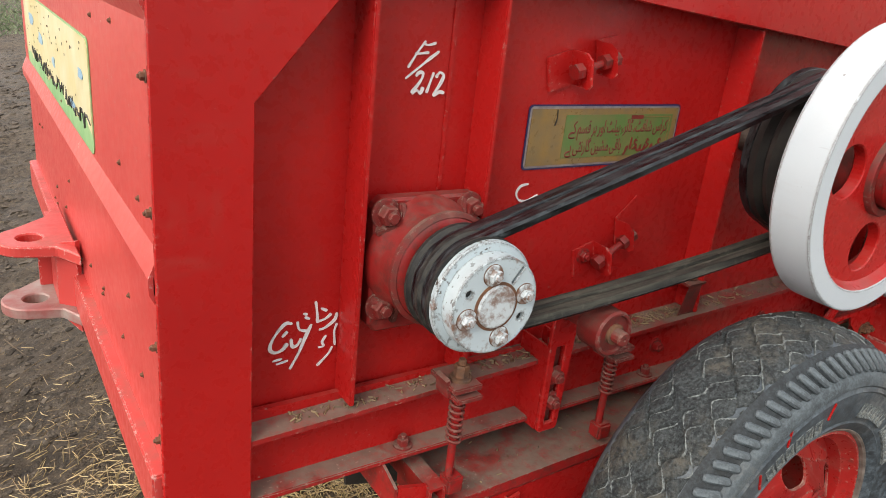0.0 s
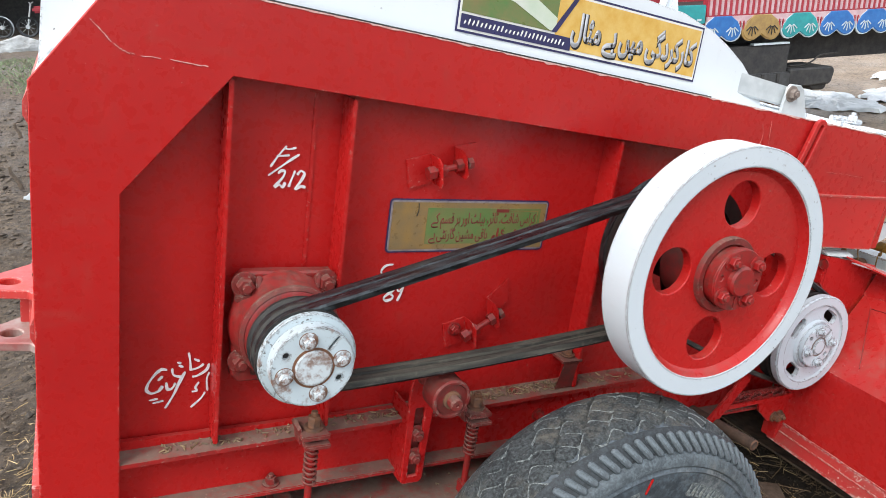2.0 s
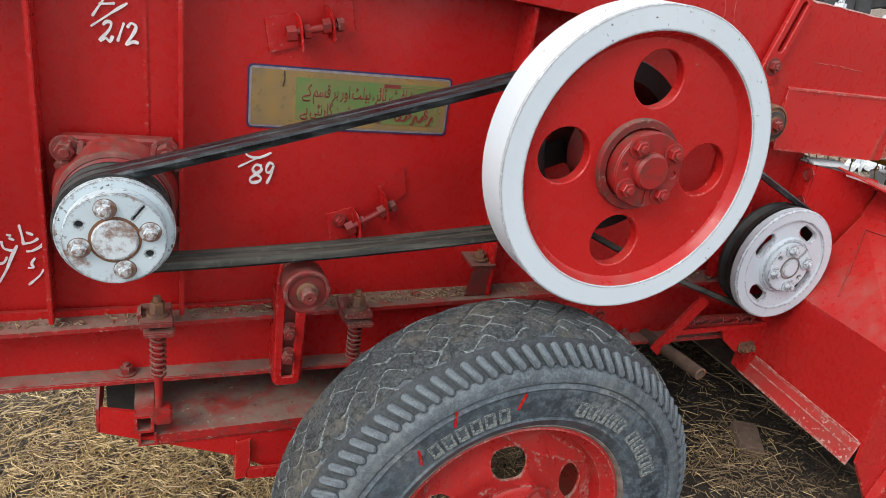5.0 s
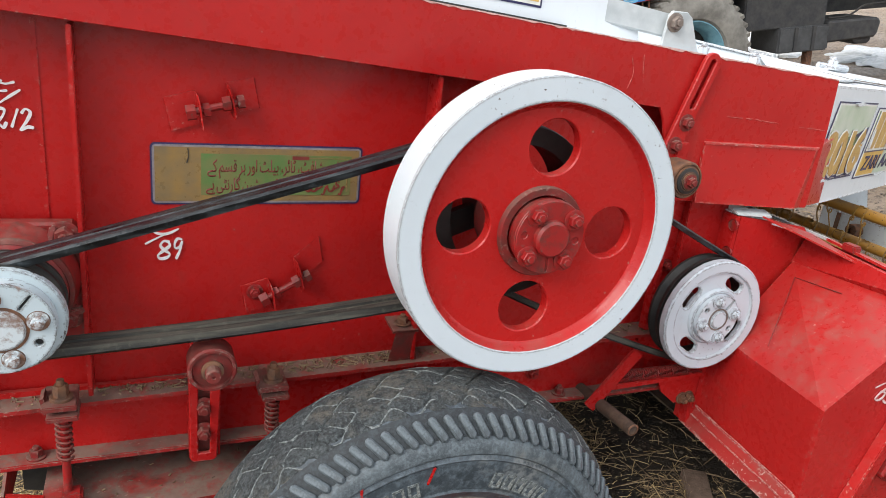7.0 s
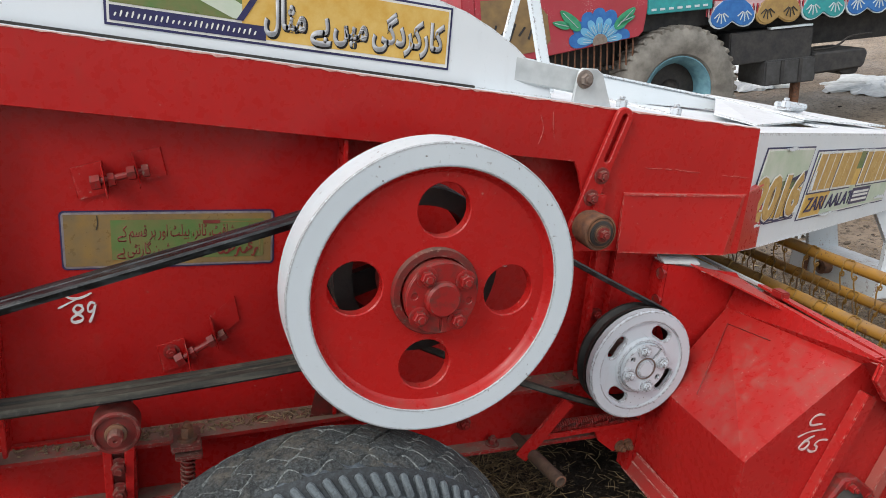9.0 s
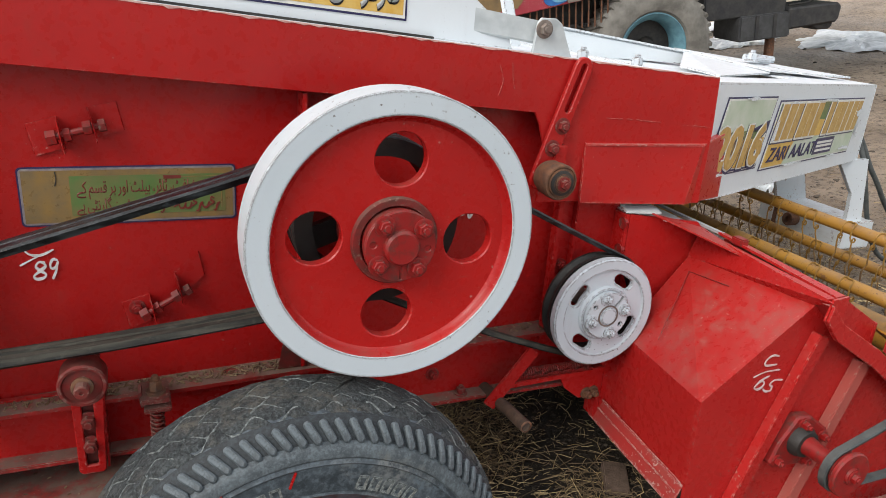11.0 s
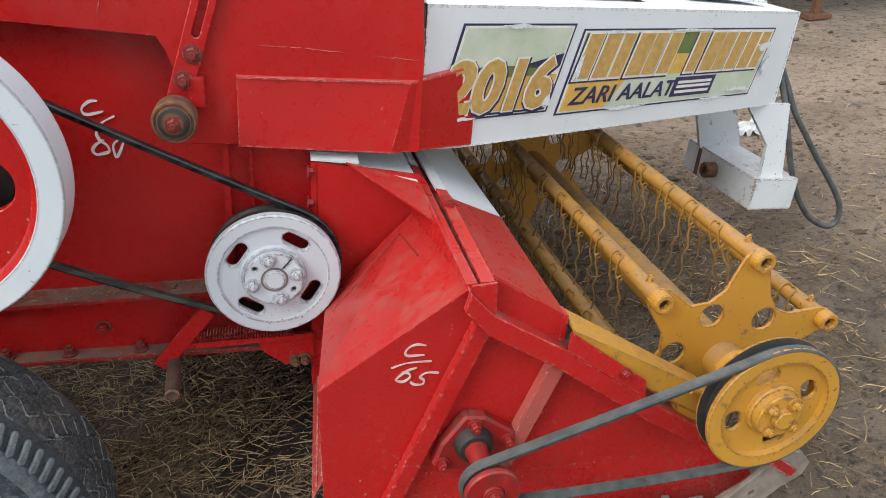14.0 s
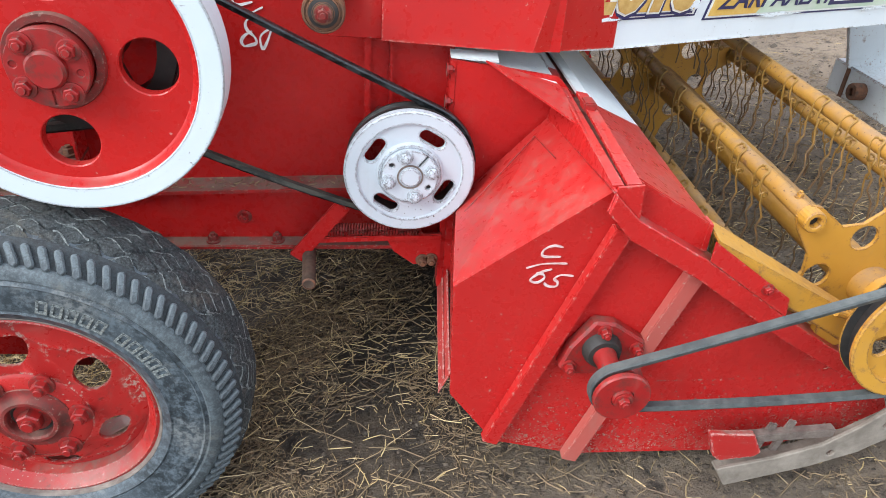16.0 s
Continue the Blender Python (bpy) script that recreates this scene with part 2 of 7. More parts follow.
def tine_wire():
    """Yellow painted wire whose prongs are worn down to dark steel."""
    m, t, b = nodes("worn_yellow_wire", 0.5, 0.1)
    src = t.nodes.new("ShaderNodeTexCoord").outputs["Object"]
    ax = t.nodes.new("ShaderNodeSeparateXYZ")
    t.links.new(src, ax.inputs[0])
    low = maths(t, "ADD", ax.outputs["Z"], maths(t, "MULTIPLY", maths(t, "SUBTRACT", noise_tex(t, 45.0, 4.0, 0.6, src), 0.5), 0.16))
    pale = mixc(t, noise_tex(t, 90.0, 4.0), (0.38, 0.21, 0.035), (0.20, 0.11, 0.03))
    dark = mixc(t, noise_tex(t, 60.0, 4.0), (0.085, 0.055, 0.035), (0.20, 0.12, 0.05))
    t.links.new(mixc(t, ramp(t, low, -0.105, -0.055, 0, 1), dark, pale), b.inputs["Base Color"])
    return m


TINE = tine_wire()
FLOOR_DUST = plain("chaff_covered_steel", (0.115, 0.080, 0.050), (0.035, 0.025, 0.018), 0.9, 0, 30, 0.6)
# rust darkened to hold the beam's shade on the pipe
PIPE = plain("shaded_rusty_pipe", (0.055, 0.036, 0.026), (0.10, 0.06, 0.04), 0.8, 0.1, 40)
SKID = plain("mud_dulled_steel", (0.26, 0.225, 0.185), (0.15, 0.125, 0.10), 0.8, 0.0, 22, 0.5)
GALV = plain("grey_weathered_sheet", (0.58, 0.62, 0.62), (0.38, 0.41, 0.42), 0.45, 0.1, 12)


def rubber(name, dark, pale, dirt, share, rough=0.7, relief=0.5, gritty=0.8, cloud=14.0):
    """Tyre rubber, greyed by wear, with dried mud and dust in patches."""
    m, t, b = nodes(name, rough)
    src = t.nodes.new("ShaderNodeTexCoord").outputs["Object"]
    col = mixc(t, ramp(t, noise_tex(t, cloud, 8.0, 0.7, src), 0.36, 0.64), dark, pale)
    fine = noise_tex(t, 75.0, 7.0, 0.75, src)
    grit = noise_tex(t, 210.0, 3.0, 0.65, src)
    col = mixc(t, ramp(t, fine, 0.46, 0.62, 0, 0.55), col, tuple(c * 2.0 for c in pale))
    col = mixc(t, ramp(t, grit, 0.52, 0.66, 0, gritty), col, tuple(c * 2.2 for c in pale))
    col = mixc(t, ramp(t, grit, 0.46, 0.34, 0, gritty), col, tuple(c * 0.4 for c in dark))
    mud = maths(t, "MULTIPLY", ramp(t, noise_tex(t, 8.0, 8.0, 0.7, src), 0.62 - share, 0.74 - share, 0, 1), ramp(t, fine, 0.40, 0.56, 0, 1))
    col = mixc(t, maths(t, "MULTIPLY", mud, 0.75), col, dirt)
    t.links.new(col, b.inputs["Base Color"])
    t.links.new(ramp(t, fine, 0.3, 0.7, rough - 0.12, rough + 0.15), b.inputs["Roughness"])
    bump(t, b, maths(t, "ADD", fine, maths(t, "MULTIPLY", grit, 0.7)), relief, 0.008)
    return m


TYRE = rubber("worn_tyre_sidewall", (0.014, 0.020, 0.025), (0.072, 0.090, 0.104), (0.17, 0.175, 0.17), 0.09, 0.48, 0.10, 0.10, 6.0)
# rubber kept dark to hold the shade between the lugs
GROOVE = rubber("groove_shade_rubber", (0.011, 0.014, 0.016), (0.028, 0.034, 0.038), (0.08, 0.075, 0.065), 0.05, 0.7, 0.3, 0.4)
CROWN = rubber("worn_tyre_crown", (0.016, 0.020, 0.023), (0.048, 0.055, 0.056), (0.125, 0.112, 0.088), 0.15, 0.75, 0.9)
TREAD = rubber("pale_worn_ridge", (0.085, 0.095, 0.098), (0.14, 0.155, 0.15), (0.17, 0.15, 0.12), 0.10, 0.7)
LUG = rubber("worn_lug_rubber", (0.038, 0.047, 0.053), (0.076, 0.092, 0.101), (0.12, 0.115, 0.10), 0.05, 0.6, 0.2, 0.25)


# ---- mesh helpers ----
def part(name, bm, material, parent, label="", smooth=False):
    """Links a bmesh as one mesh object under a thing or a part."""
    me = bpy.data.meshes.new(name)
    bmesh.ops.recalc_face_normals(bm, faces=bm.faces)
    bm.to_mesh(me)
    bm.free()
    me.materials.append(material)
    ob = new(name, me)
    if parent:
        ob.parent = parent
    if label:
        tagged(ob, label)
    if smooth:
        me.polygons.foreach_set("use_smooth", [True] * len(me.polygons))
        me.set_sharp_from_angle(angle=radians(35))
    return ob


def again(ob, m, parent=None):
    """Another object on the same mesh."""
    c = ob.copy()
    scene.collection.objects.link(c)
    if parent:
        c.parent = parent
    c.matrix_basis = m
    return c


def empty(name, label, category, m=None, group="", kind=""):
    e = new(name)
    if m is not None:
        e.matrix_world = m
    return tagged(e, label, category, group, kind)


def add_box(bm, x0, x1, y0, y1, z0, z1, bevel=0.0, m=None):
    r = bmesh.ops.create_cube(bm, size=1.0)
    vs = r["verts"]
    for v in vs:
        v.co = Vector(((x0 + x1) / 2 + v.co.x * (x1 - x0), (y0 + y1) / 2 + v.co.y * (y1 - y0), (z0 + z1) / 2 + v.co.z * (z1 - z0)))
    if bevel:
        es = list({e for v in vs for e in v.link_edges})
        vs = list({v for f in bmesh.ops.bevel(bm, geom=es, offset=bevel, segments=2, affect="EDGES")["faces"] for v in f.verts} | {v for v in vs if v.is_valid})
    if m is not None:
        bmesh.ops.transform(bm, matrix=m, verts=[v for v in vs if v.is_valid])
    return bm


def box(x0, x1, y0, y1, z0, z1, bevel=0.003, m=None):
    return add_box(bmesh.new(), x0, x1, y0, y1, z0, z1, bevel, m)


def plate(outer, y0, y1, holes=(), bevel=0.0):
    """A flat plate in the x-z plane between y0 and y1, with holes."""
    bm = bmesh.new()
    edges = []
    for loop in (outer, *holes):
        vs = [bm.verts.new((x, y0, z)) for x, z in loop]
        edges += [bm.edges.new((vs[i], vs[(i + 1) % len(vs)])) for i in range(len(vs))]
    bmesh.ops.triangle_fill(bm, use_beauty=True, use_dissolve=False, edges=edges)
    faces = list(bm.faces)
    r = bmesh.ops.extrude_face_region(bm, geom=faces)
    bmesh.ops.translate(bm, vec=(0, y1 - y0, 0), verts=[g for g in r["geom"] if isinstance(g, bmesh.types.BMVert)])
    bmesh.ops.recalc_face_normals(bm, faces=bm.faces)
    bmesh.ops.dissolve_limit(bm, angle_limit=0.01, verts=bm.verts, edges=bm.edges)
    if bevel:
        es = [e for e in bm.edges if len(e.link_faces) == 2 and e.calc_face_angle(0) > 0.8]
        bmesh.ops.bevel(bm, geom=es, offset=bevel, segments=1, affect="EDGES")
    return bm


def circle(cx, cz, r, n=32, a0=0.0):
    return [(cx + r * math.cos(a0 + 2 * math.pi * i / n), cz + r * math.sin(a0 + 2 * math.pi * i / n)) for i in range(n)]


def rect(x0, x1, z0, z1):
    return [(x0, z0), (x1, z0), (x1, z1), (x0, z1)]


def slot(cx, cz, length, width, angle=0.0, n=8):
    """A rounded slot."""
    pts, c, s = [], math.cos(angle), math.sin(angle)
    for k, sign in ((0, 1), (1, -1)):
        for i in range(n + 1):
            a = -math.pi / 2 + math.pi * i / n + (math.pi if k else 0)
            x, z = sign * (length - width) / 2 + width / 2 * math.cos(a), width / 2 * math.sin(a)
            pts.append((cx + x * c - z * s, cz + x * s + z * c))
    return pts


def lathe(profile, cx, cz, n=64):
    """Turns (radius, y) round an axis along y."""
    bm = bmesh.new()
    rings = []
    for r, y in profile:
        if r < 1e-6:
            rings.append([bm.verts.new((cx, y, cz))])
        else:
            rings.append([bm.verts.new((cx + r * math.cos(2 * math.pi * i / n), y, cz + r * math.sin(2 * math.pi * i / n))) for i in range(n)])
    for a, b in zip(rings, rings[1:]):
        for i in range(n):
            j = (i + 1) % n
            if len(a) == 1 and len(b) == 1:
                continue
            if len(a) == 1:
                bm.faces.new((a[0], b[i], b[j]))
            elif len(b) == 1:
                bm.faces.new((a[i], a[j], b[0]))
            else:
                bm.faces.new((a[i], a[j], b[j], b[i]))
    return bm


def add_tube(bm, pts, r, n=8, caps=True, taper=None):
    """Sweeps a round section along points."""
    pts = [Vector(p) for p in pts]
    ref = Vector((0.13, 0.31, 0.94))
    rings = []
    for i, p in enumerate(pts):
        d = (pts[min(i + 1, len(pts) - 1)] - pts[max(i - 1, 0)]).normalized()
        u = d.cross(ref)
        if u.length < 0.05:
            u = d.cross(Vector((1, 0, 0)))
        u.normalize()
        w = d.cross(u)
        rr = r * (taper[i] if taper else 1)
        rings.append([bm.verts.new(p + rr * (u * math.cos(2 * math.pi * k / n) + w * math.sin(2 * math.pi * k / n))) for k in range(n)])
    for a, b in zip(rings, rings[1:]):
        for k in range(n):
            bm.faces.new((a[k], a[(k + 1) % n], b[(k + 1) % n], b[k]))
    if caps:
        bm.faces.new(rings[0][::-1])
        bm.faces.new(rings[-1])
    return bm


def tube(pts, r, n=12, caps=True):
    return add_tube(bmesh.new(), pts, r, n, caps)


def smooth_path(pts, k=6):
    """Points on a smooth curve through pts."""
    v = [Vector(p) for p in pts]
    out = []
    for i in range(len(v) - 1):
        p0, p1, p2, p3 = v[max(i - 1, 0)], v[i], v[i + 1], v[min(i + 2, len(v) - 1)]
        for j in range(k):
            u = j / k
            out.append(0.5 * (2 * p1 + (p2 - p0) * u + (2 * p0 - 5 * p1 + 4 * p2 - p3) * u * u + (3 * p1 - p0 - 3 * p2 + p3) * u ** 3))
    return out + [v[-1]]


def bar(a, b, w, h, up=(0, -1, 0), bevel=0.002):
    """A flat bar from a to b: w wide across, h thick along up."""
    a, b, up = Vector(a), Vector(b), Vector(up)
    x = (b - a).normalized()
    z = (up - x * up.dot(x)).normalized()
    y = z.cross(x)
    m = Matrix((x, y, z)).transposed().to_4x4()
    m.translation = (a + b) / 2
    l = (b - a).length
    return box(-l / 2, l / 2, -w / 2, w / 2, -h / 2, h / 2, bevel, m)


def sheet(corners, thick, direction):
    """A flat or folded sheet from a list of faces' corners, thickened along direction."""
    bm = bmesh.new()
    seen = {}
    for f in corners:
        vs = []
        for p in f:
            k = tuple(round(c, 5) for c in p)
            if k not in seen:
                seen[k] = bm.verts.new(p)
            vs.append(seen[k])
        bm.faces.new(vs)
    r = bmesh.ops.extrude_face_region(bm, geom=list(bm.faces))
    bmesh.ops.translate(bm, vec=Vector(direction).normalized() * thick, verts=[g for g in r["geom"] if isinstance(g, bmesh.types.BMVert)])
    return bm


BOLTS = {}


def bolt(parent, p, size=0.02, height=0.012, material=None, axis=(0, -1, 0), name="bolt", spin=None):
    """A hexagon bolt with a washer and a short thread end."""
    material = material or STEEL
    key = (size, height, material.name)
    if key not in BOLTS:
        bm = bmesh.new()
        for r0, h0, h1, n in ((size * 0.85, 0.0, height * 0.22, 20), (size * 0.577, height * 0.2, height, 6), (size * 0.30, height, height * 1.35, 12)):
            lo = [bm.verts.new((r0 * math.cos(2 * math.pi * i / n), r0 * math.sin(2 * math.pi * i / n), h0)) for i in range(n)]
            k = 0.88
            mid = [bm.verts.new((v.co.x, v.co.y, h1 - (h1 - h0) * 0.15)) for v in lo]
            hi = [bm.verts.new((v.co.x * k, v.co.y * k, h1)) for v in lo]
            for a, b in ((lo, mid), (mid, hi)):
                for i in range(n):
                    bm.faces.new((a[i], a[(i + 1) % n], b[(i + 1) % n], b[i]))
            bm.faces.new(hi)
        me = bpy.data.meshes.new("bolt")
        bm.to_mesh(me)
        bm.free()
        me.materials.append(material)
        BOLTS[key] = me
    ob = new(name, BOLTS[key])
    ob.parent = parent
    q = Vector(axis).to_track_quat("Z", "Y").to_matrix().to_4x4()
    ob.matrix_basis = Matrix.Translation(p) @ q @ pose(0, 0, 0, 0, 0, random.uniform(0, 60) if spin is None else spin)
    return ob


def belt(name, parent, c0, r0, c1, r1, y, width, thick=0.011, sag=0.0, label="", material=None):
    """An endless belt round two pulleys (crossless), V section."""
    (x0, z0), (x1, z1) = c0, c1
    d = math.hypot(x1 - x0, z1 - z0)
    base = math.atan2(z1 - z0, x1 - x0)
    off = math.acos((r0 - r1) / d)
    pts = []
    n = 24
    for i in range(n + 1):
        a = base + off + (2 * math.pi - 2 * off) * i / n
        pts.append((x0 + r0 * math.cos(a), z0 + r0 * math.sin(a), math.cos(a), math.sin(a)))
    lower0 = pts[-1]
    arc1 = []
    for i in range(n + 1):
        a = base - off + 2 * off * i / n
        arc1.append((x1 + r1 * math.cos(a), z1 + r1 * math.sin(a), math.cos(a), math.sin(a)))

    def run(p, q, s):
        out = []
        for i in range(1, 12):
            k = i / 12
            out.append((p[0] + (q[0] - p[0]) * k, p[1] + (q[1] - p[1]) * k - s * 4 * k * (1 - k), p[2], p[3]))
        return out
    loop = pts + run(lower0, arc1[0], sag) + arc1 + run(arc1[-1], pts[0], sag * 0.3)
    bm = bmesh.new()
    rings = []
    w = width / 2
    for x, z, nx, nz in loop:
        rings.append([bm.verts.new((x + nx * h, y + s, z + nz * h)) for s, h in ((-w, thick * 0.22), (-w * 0.80, thick / 2), (w * 0.80, thick / 2), (w, thick * 0.22), (w * 0.72, -thick / 2), (-w * 0.72, -thick / 2))])
    for a, b in zip(rings, rings[1:] + rings[:1]):
        for k in range(6):
            bm.faces.new((a[k], a[(k + 1) % 6], b[(k + 1) % 6], b[k]))
    ob = part(name, bm, material or RUBBER, parent, label, True)
    if material is None:
        # the inner face, the far flank and the slack lower run hold the dust
        ob.data.materials.append(BELT_DUSTY)
        for i, poly in enumerate(ob.data.polygons):
            if i % 6 in (3, 4) or (i % 6 == 5 and 20 < i // 6 < 40):
                poly.material_index = 1
    return ob


# ---- the harvester's body ----
harvester = empty("straw_harvester", "red and white straw harvester with belt drives, on two wheels", "harvester", M)


def rail_top(x):
    return 1.4335 - 0.0715 * (x - 0.55)


def rail_low(x):
    return 1.3045 - 0.0705 * (x - 0.69)


part("side_panel", plate([(0.50, 0.64), (2.24, 0.64), (2.24, 1.03), (2.10, 1.25), (0.50, 1.40)], 0.0, 0.012), RED, harvester)
part("frame_plate", plate([(0.416, 0.54), (0.534, 0.54), (0.534, 1.118), (0.690, 1.3045), (1.958, rail_low(1.958)), (1.972, 1.19), (1.987, 1.146), (1.987, 1.02), (2.075, 1.018),
                           (2.40, 1.0), (2.440, 1.0), (2.440, 1.18), (2.432, rail_top(2.432)), (0.537, 1.435), (0.418, 1.275)], -0.063, -0.055, bevel=0.0015), RED_EDGED, harvester)
for x0, z0, z1 in ((0.690, 0.662, 1.30), (0.893, 0.668, 1.285), (1.480, 0.682, 1.246)):
    part("rib", box(x0 - 0.004, x0 + 0.004, -0.055, 0.0, z0, z1, 0.0015), RED, harvester)
# welded seam strip between the first two ribs
part("seam", box(0.838, 0.846, -0.0022, 0.0, 0.975, 1.285, 0.0008), RED, harvester)


def ledge_z(x):
    return 0.655 + 0.031 * (x - 0.53)


# lower side beam: dusty top flange, web, lower flange
part("beam_top_flange", sheet([[(0.534, -0.060, ledge_z(0.534) - 0.006), (2.235, -0.060, ledge_z(2.235) - 0.006), (2.235, 0.0, ledge_z(2.235) - 0.006), (0.534, 0.0, ledge_z(0.534) - 0.004)]], 0.008, (0, 0, -1)), RED_DUSTY, harvester, "red channel flange under dust and chaff")
part("beam_end", box(0.500, 0.5345, -0.054, 0.0, 0.537, 0.648, 0.002), RED, harvester)
part("beam_web", box(0.534, 2.235, -0.018, -0.008, 0.546, 0.668, 0.0), RED, harvester)
part("beam_bottom_flange", box(0.534, 2.235, -0.057, 0.0, 0.536, 0.546, 0.002), RED_DUSTY, harvester)
for x in (0.80, 1.385, 1.60, 1.72, 1.86):
    bolt(harvester, (x, -0.035, 0.546), 0.019, 0.016, CAST_DUSTY, (0, 0, 1))
for x, z in ((1.42, 0.60), (1.79, 0.60)):
    bolt(harvester, (x, -0.018, z), 0.019, 0.016, RED_CAST)

# rear end wall with pressed ridges
rear = part("rear_wall", sheet([[(a[0], -0.05, a[1]), (a[0], 1.62, a[1]), (b[0], 1.62, b[1]), (b[0], -0.05, b[1])]
                                for a, b in zip([(0.424, 0.56), (0.424, 0.86), (0.411, 0.888), (0.411, 0.908), (0.424, 0.94), (0.424, 1.20), (0.411, 1.225), (0.411, 1.245)],
                                                [(0.424, 0.86), (0.411, 0.888), (0.411, 0.908), (0.424, 0.94), (0.424, 1.20), (0.411, 1.225), (0.411, 1.245), (0.424, 1.275)])], 0.006, (1, 0, 0)), RED_SKYLIT_WORN, harvester)
part("hopper_back", sheet([[(0.424, -0.052, 1.276), (0.424, 1.62, 1.276), (0.54, 1.62, 1.43), (0.54, -0.052, 1.43)]], 0.005, (1, 0, 0)), WHITE, harvester)
part("rear_rail", box(0.405, 0.45, -0.05, 1.62, 0.545, 0.625, 0.003), RED_SKYLIT_WORN, harvester)
for z in (0.66, 0.80, 0.98, 1.14):
    bolt(rear, (0.424, -0.02, z), 0.009, 0.007, RUST, (-1, 0, 0))
for k in range(36):
    y = random.uniform(0.05, 1.5)
    z = random.choice((0.65, 0.70, 0.80, 0.97, 1.0, 1.10, 1.17)) + random.uniform(-0.01, 0.01)
    bolt(rear, (0.424, y, z), 0.0055, 0.003, RUST, (-1, 0, 0), "rivet")
# tow hitch: a block and two eyes
part("tow_hitch", sheet([[(0.412, 0.660, 0.700), (0.378, 0.690, 0.690), (0.376, 0.690, 0.530), (0.412, 0.655, 0.495)], [(0.378, 0.690, 0.690), (0.376, 0.690, 0.530), (0.376, 0.90, 0.530), (0.378, 0.90, 0.690)]], 0.010, (1, 0.6, 0)), RED_SKYLIT_WORN, harvester)
part("hitch_web", box(0.352, 0.410, 0.80, 0.815, 0.545, 0.680, 0.003), RED_SKYLIT_WORN, harvester)
for z, mat in ((0.541, STEEL_WORN), (0.679, RED_SKYLIT_WORN)):
    eye = plate([(0.414, 0.96), (0.414, 0.60), (0.378, 0.665)] + [(0.336 + 0.064 * math.cos(a), 0.740 + 0.064 * math.sin(a)) for a in np.linspace(-1.9, -4.3, 16)] + [(0.372, 0.86)], -0.012, 0.012, [circle(0.336, 0.735, 0.024, 20)], 0.003)
    bmesh.ops.transform(eye, matrix=Matrix(((1, 0, 0, 0), (0, 0, 1, 0), (0, 1, 0, z), (0, 0, 0, 1))), verts=eye.verts)
    part("hitch_eye", eye, mat, harvester, "" if z > 0.6 else "bare worn steel eye")
# what closes the body: far side, floor, roof
part("far_side_panel", plate([(0.43, 0.55), (2.24, 0.55), (2.24, 1.03), (2.10, 1.31), (0.54, 1.42)], 1.60, 1.62), RED, harvester)
# unseen sheet added to keep far-side light out from below the body
part("far_light_block", plate([(1.50, 0.56), (2.24, 0.56), (2.24, 0.26), (1.90, 0.24), (1.50, 0.30)], 1.60, 1.612), RED_DUSTY, harvester)
part("floor_plate", box(0.45, 2.2, 0.0, 1.6, 0.56, 0.57, 0), RED_CAST, harvester)

# ---- white hopper above the rail ----
hop = [(0.545, 1.425), (1.0, 1.402), (1.92, 1.335), (1.90, 1.388), (1.860, 1.405), (1.825, 1.432), (1.77, 1.463), (1.715, 1.488), (1.62, 1.515), (1.45, 1.535), (0.62, 1.56), (0.44, 1.44), (0.43, 1.29)]
part("hopper_side", plate(hop, -0.002, 0.006), WHITE, harvester)
part("hopper_foot",
     sheet([[(0.56, -0.052, rail_top(0.56) - 0.006), (2.44, -0.052, rail_top(2.44) - 0.006), (2.44, 0.02, rail_top(2.44) - 0.006), (0.56, 0.02, rail_top(0.56) - 0.006)]], 0.006, (0, 0, 1)), WHITE, harvester)
slope = [(1.45, 1.53), (1.62, 1.51), (1.715, 1.484), (1.77, 1.459), (1.825, 1.428), (1.86, 1.401), (1.90, 1.384), (1.918, 1.335)]
part("hopper_front", sheet([[(a[0], 0.004, a[1]), (b[0], 0.004, b[1]), (b[0], 1.552, b[1]), (a[0], 1.552, a[1])] for a, b in zip(slope, slope[1:])], 0.005, (0, 0, -1)), WHITE, harvester)
part("hopper_far_side", plate(hop, 1.55, 1.558), WHITE, harvester)
part("hopper_cover", sheet([[(0.44, 0, 1.44), (0.44, 1.55, 1.44), (0.62, 1.55, 1.555), (0.62, 0, 1.555)], [(0.62, 0, 1.555), (0.62, 1.55, 1.555), (1.45, 1.55, 1.53), (1.45, 0, 1.53)]], 0.005, (0, 0, -1)), WHITE, harvester)

# ---- white deck and drawbar ----
part("deck", sheet([[(1.75, 0.0, rail_top(1.75) - 0.012), (1.75, 1.58, rail_top(1.75) - 0.012), (2.45, 1.58, 1.285), (2.45, 0.0, 1.285)]], 0.006, (0, 0, -1)), WHITE, harvester)


def drawbar(y):
    """Side of the drawbar: a sheet that runs in towards the tip; y mirrors it about the middle of the machine."""
    f = (lambda v: v) if not y else (lambda v: 1.56 - v)
    a, b = (2.446, f(-0.035)), (3.70, f(0.50))
    return sheet([[(a[0], a[1], 1.285), (b[0], b[1], 1.232), (b[0], b[1], 0.95), (2.545, f(0.006), 0.985), (a[0], a[1], 0.995)]], 0.008, (0, 1 if not y else -1, 0))


part("drawbar_side", drawbar(0), WHITE, harvester)
part("drawbar_side", drawbar(1), WHITE, harvester)
def cover_z(x):
    return 1.285 - 0.0423 * (x - 2.446)


def cover_edge(x, w):
    """y of the drawbar's near edge, w metres in from it."""
    return -0.035 + 0.4266 * (x - 2.446) + w


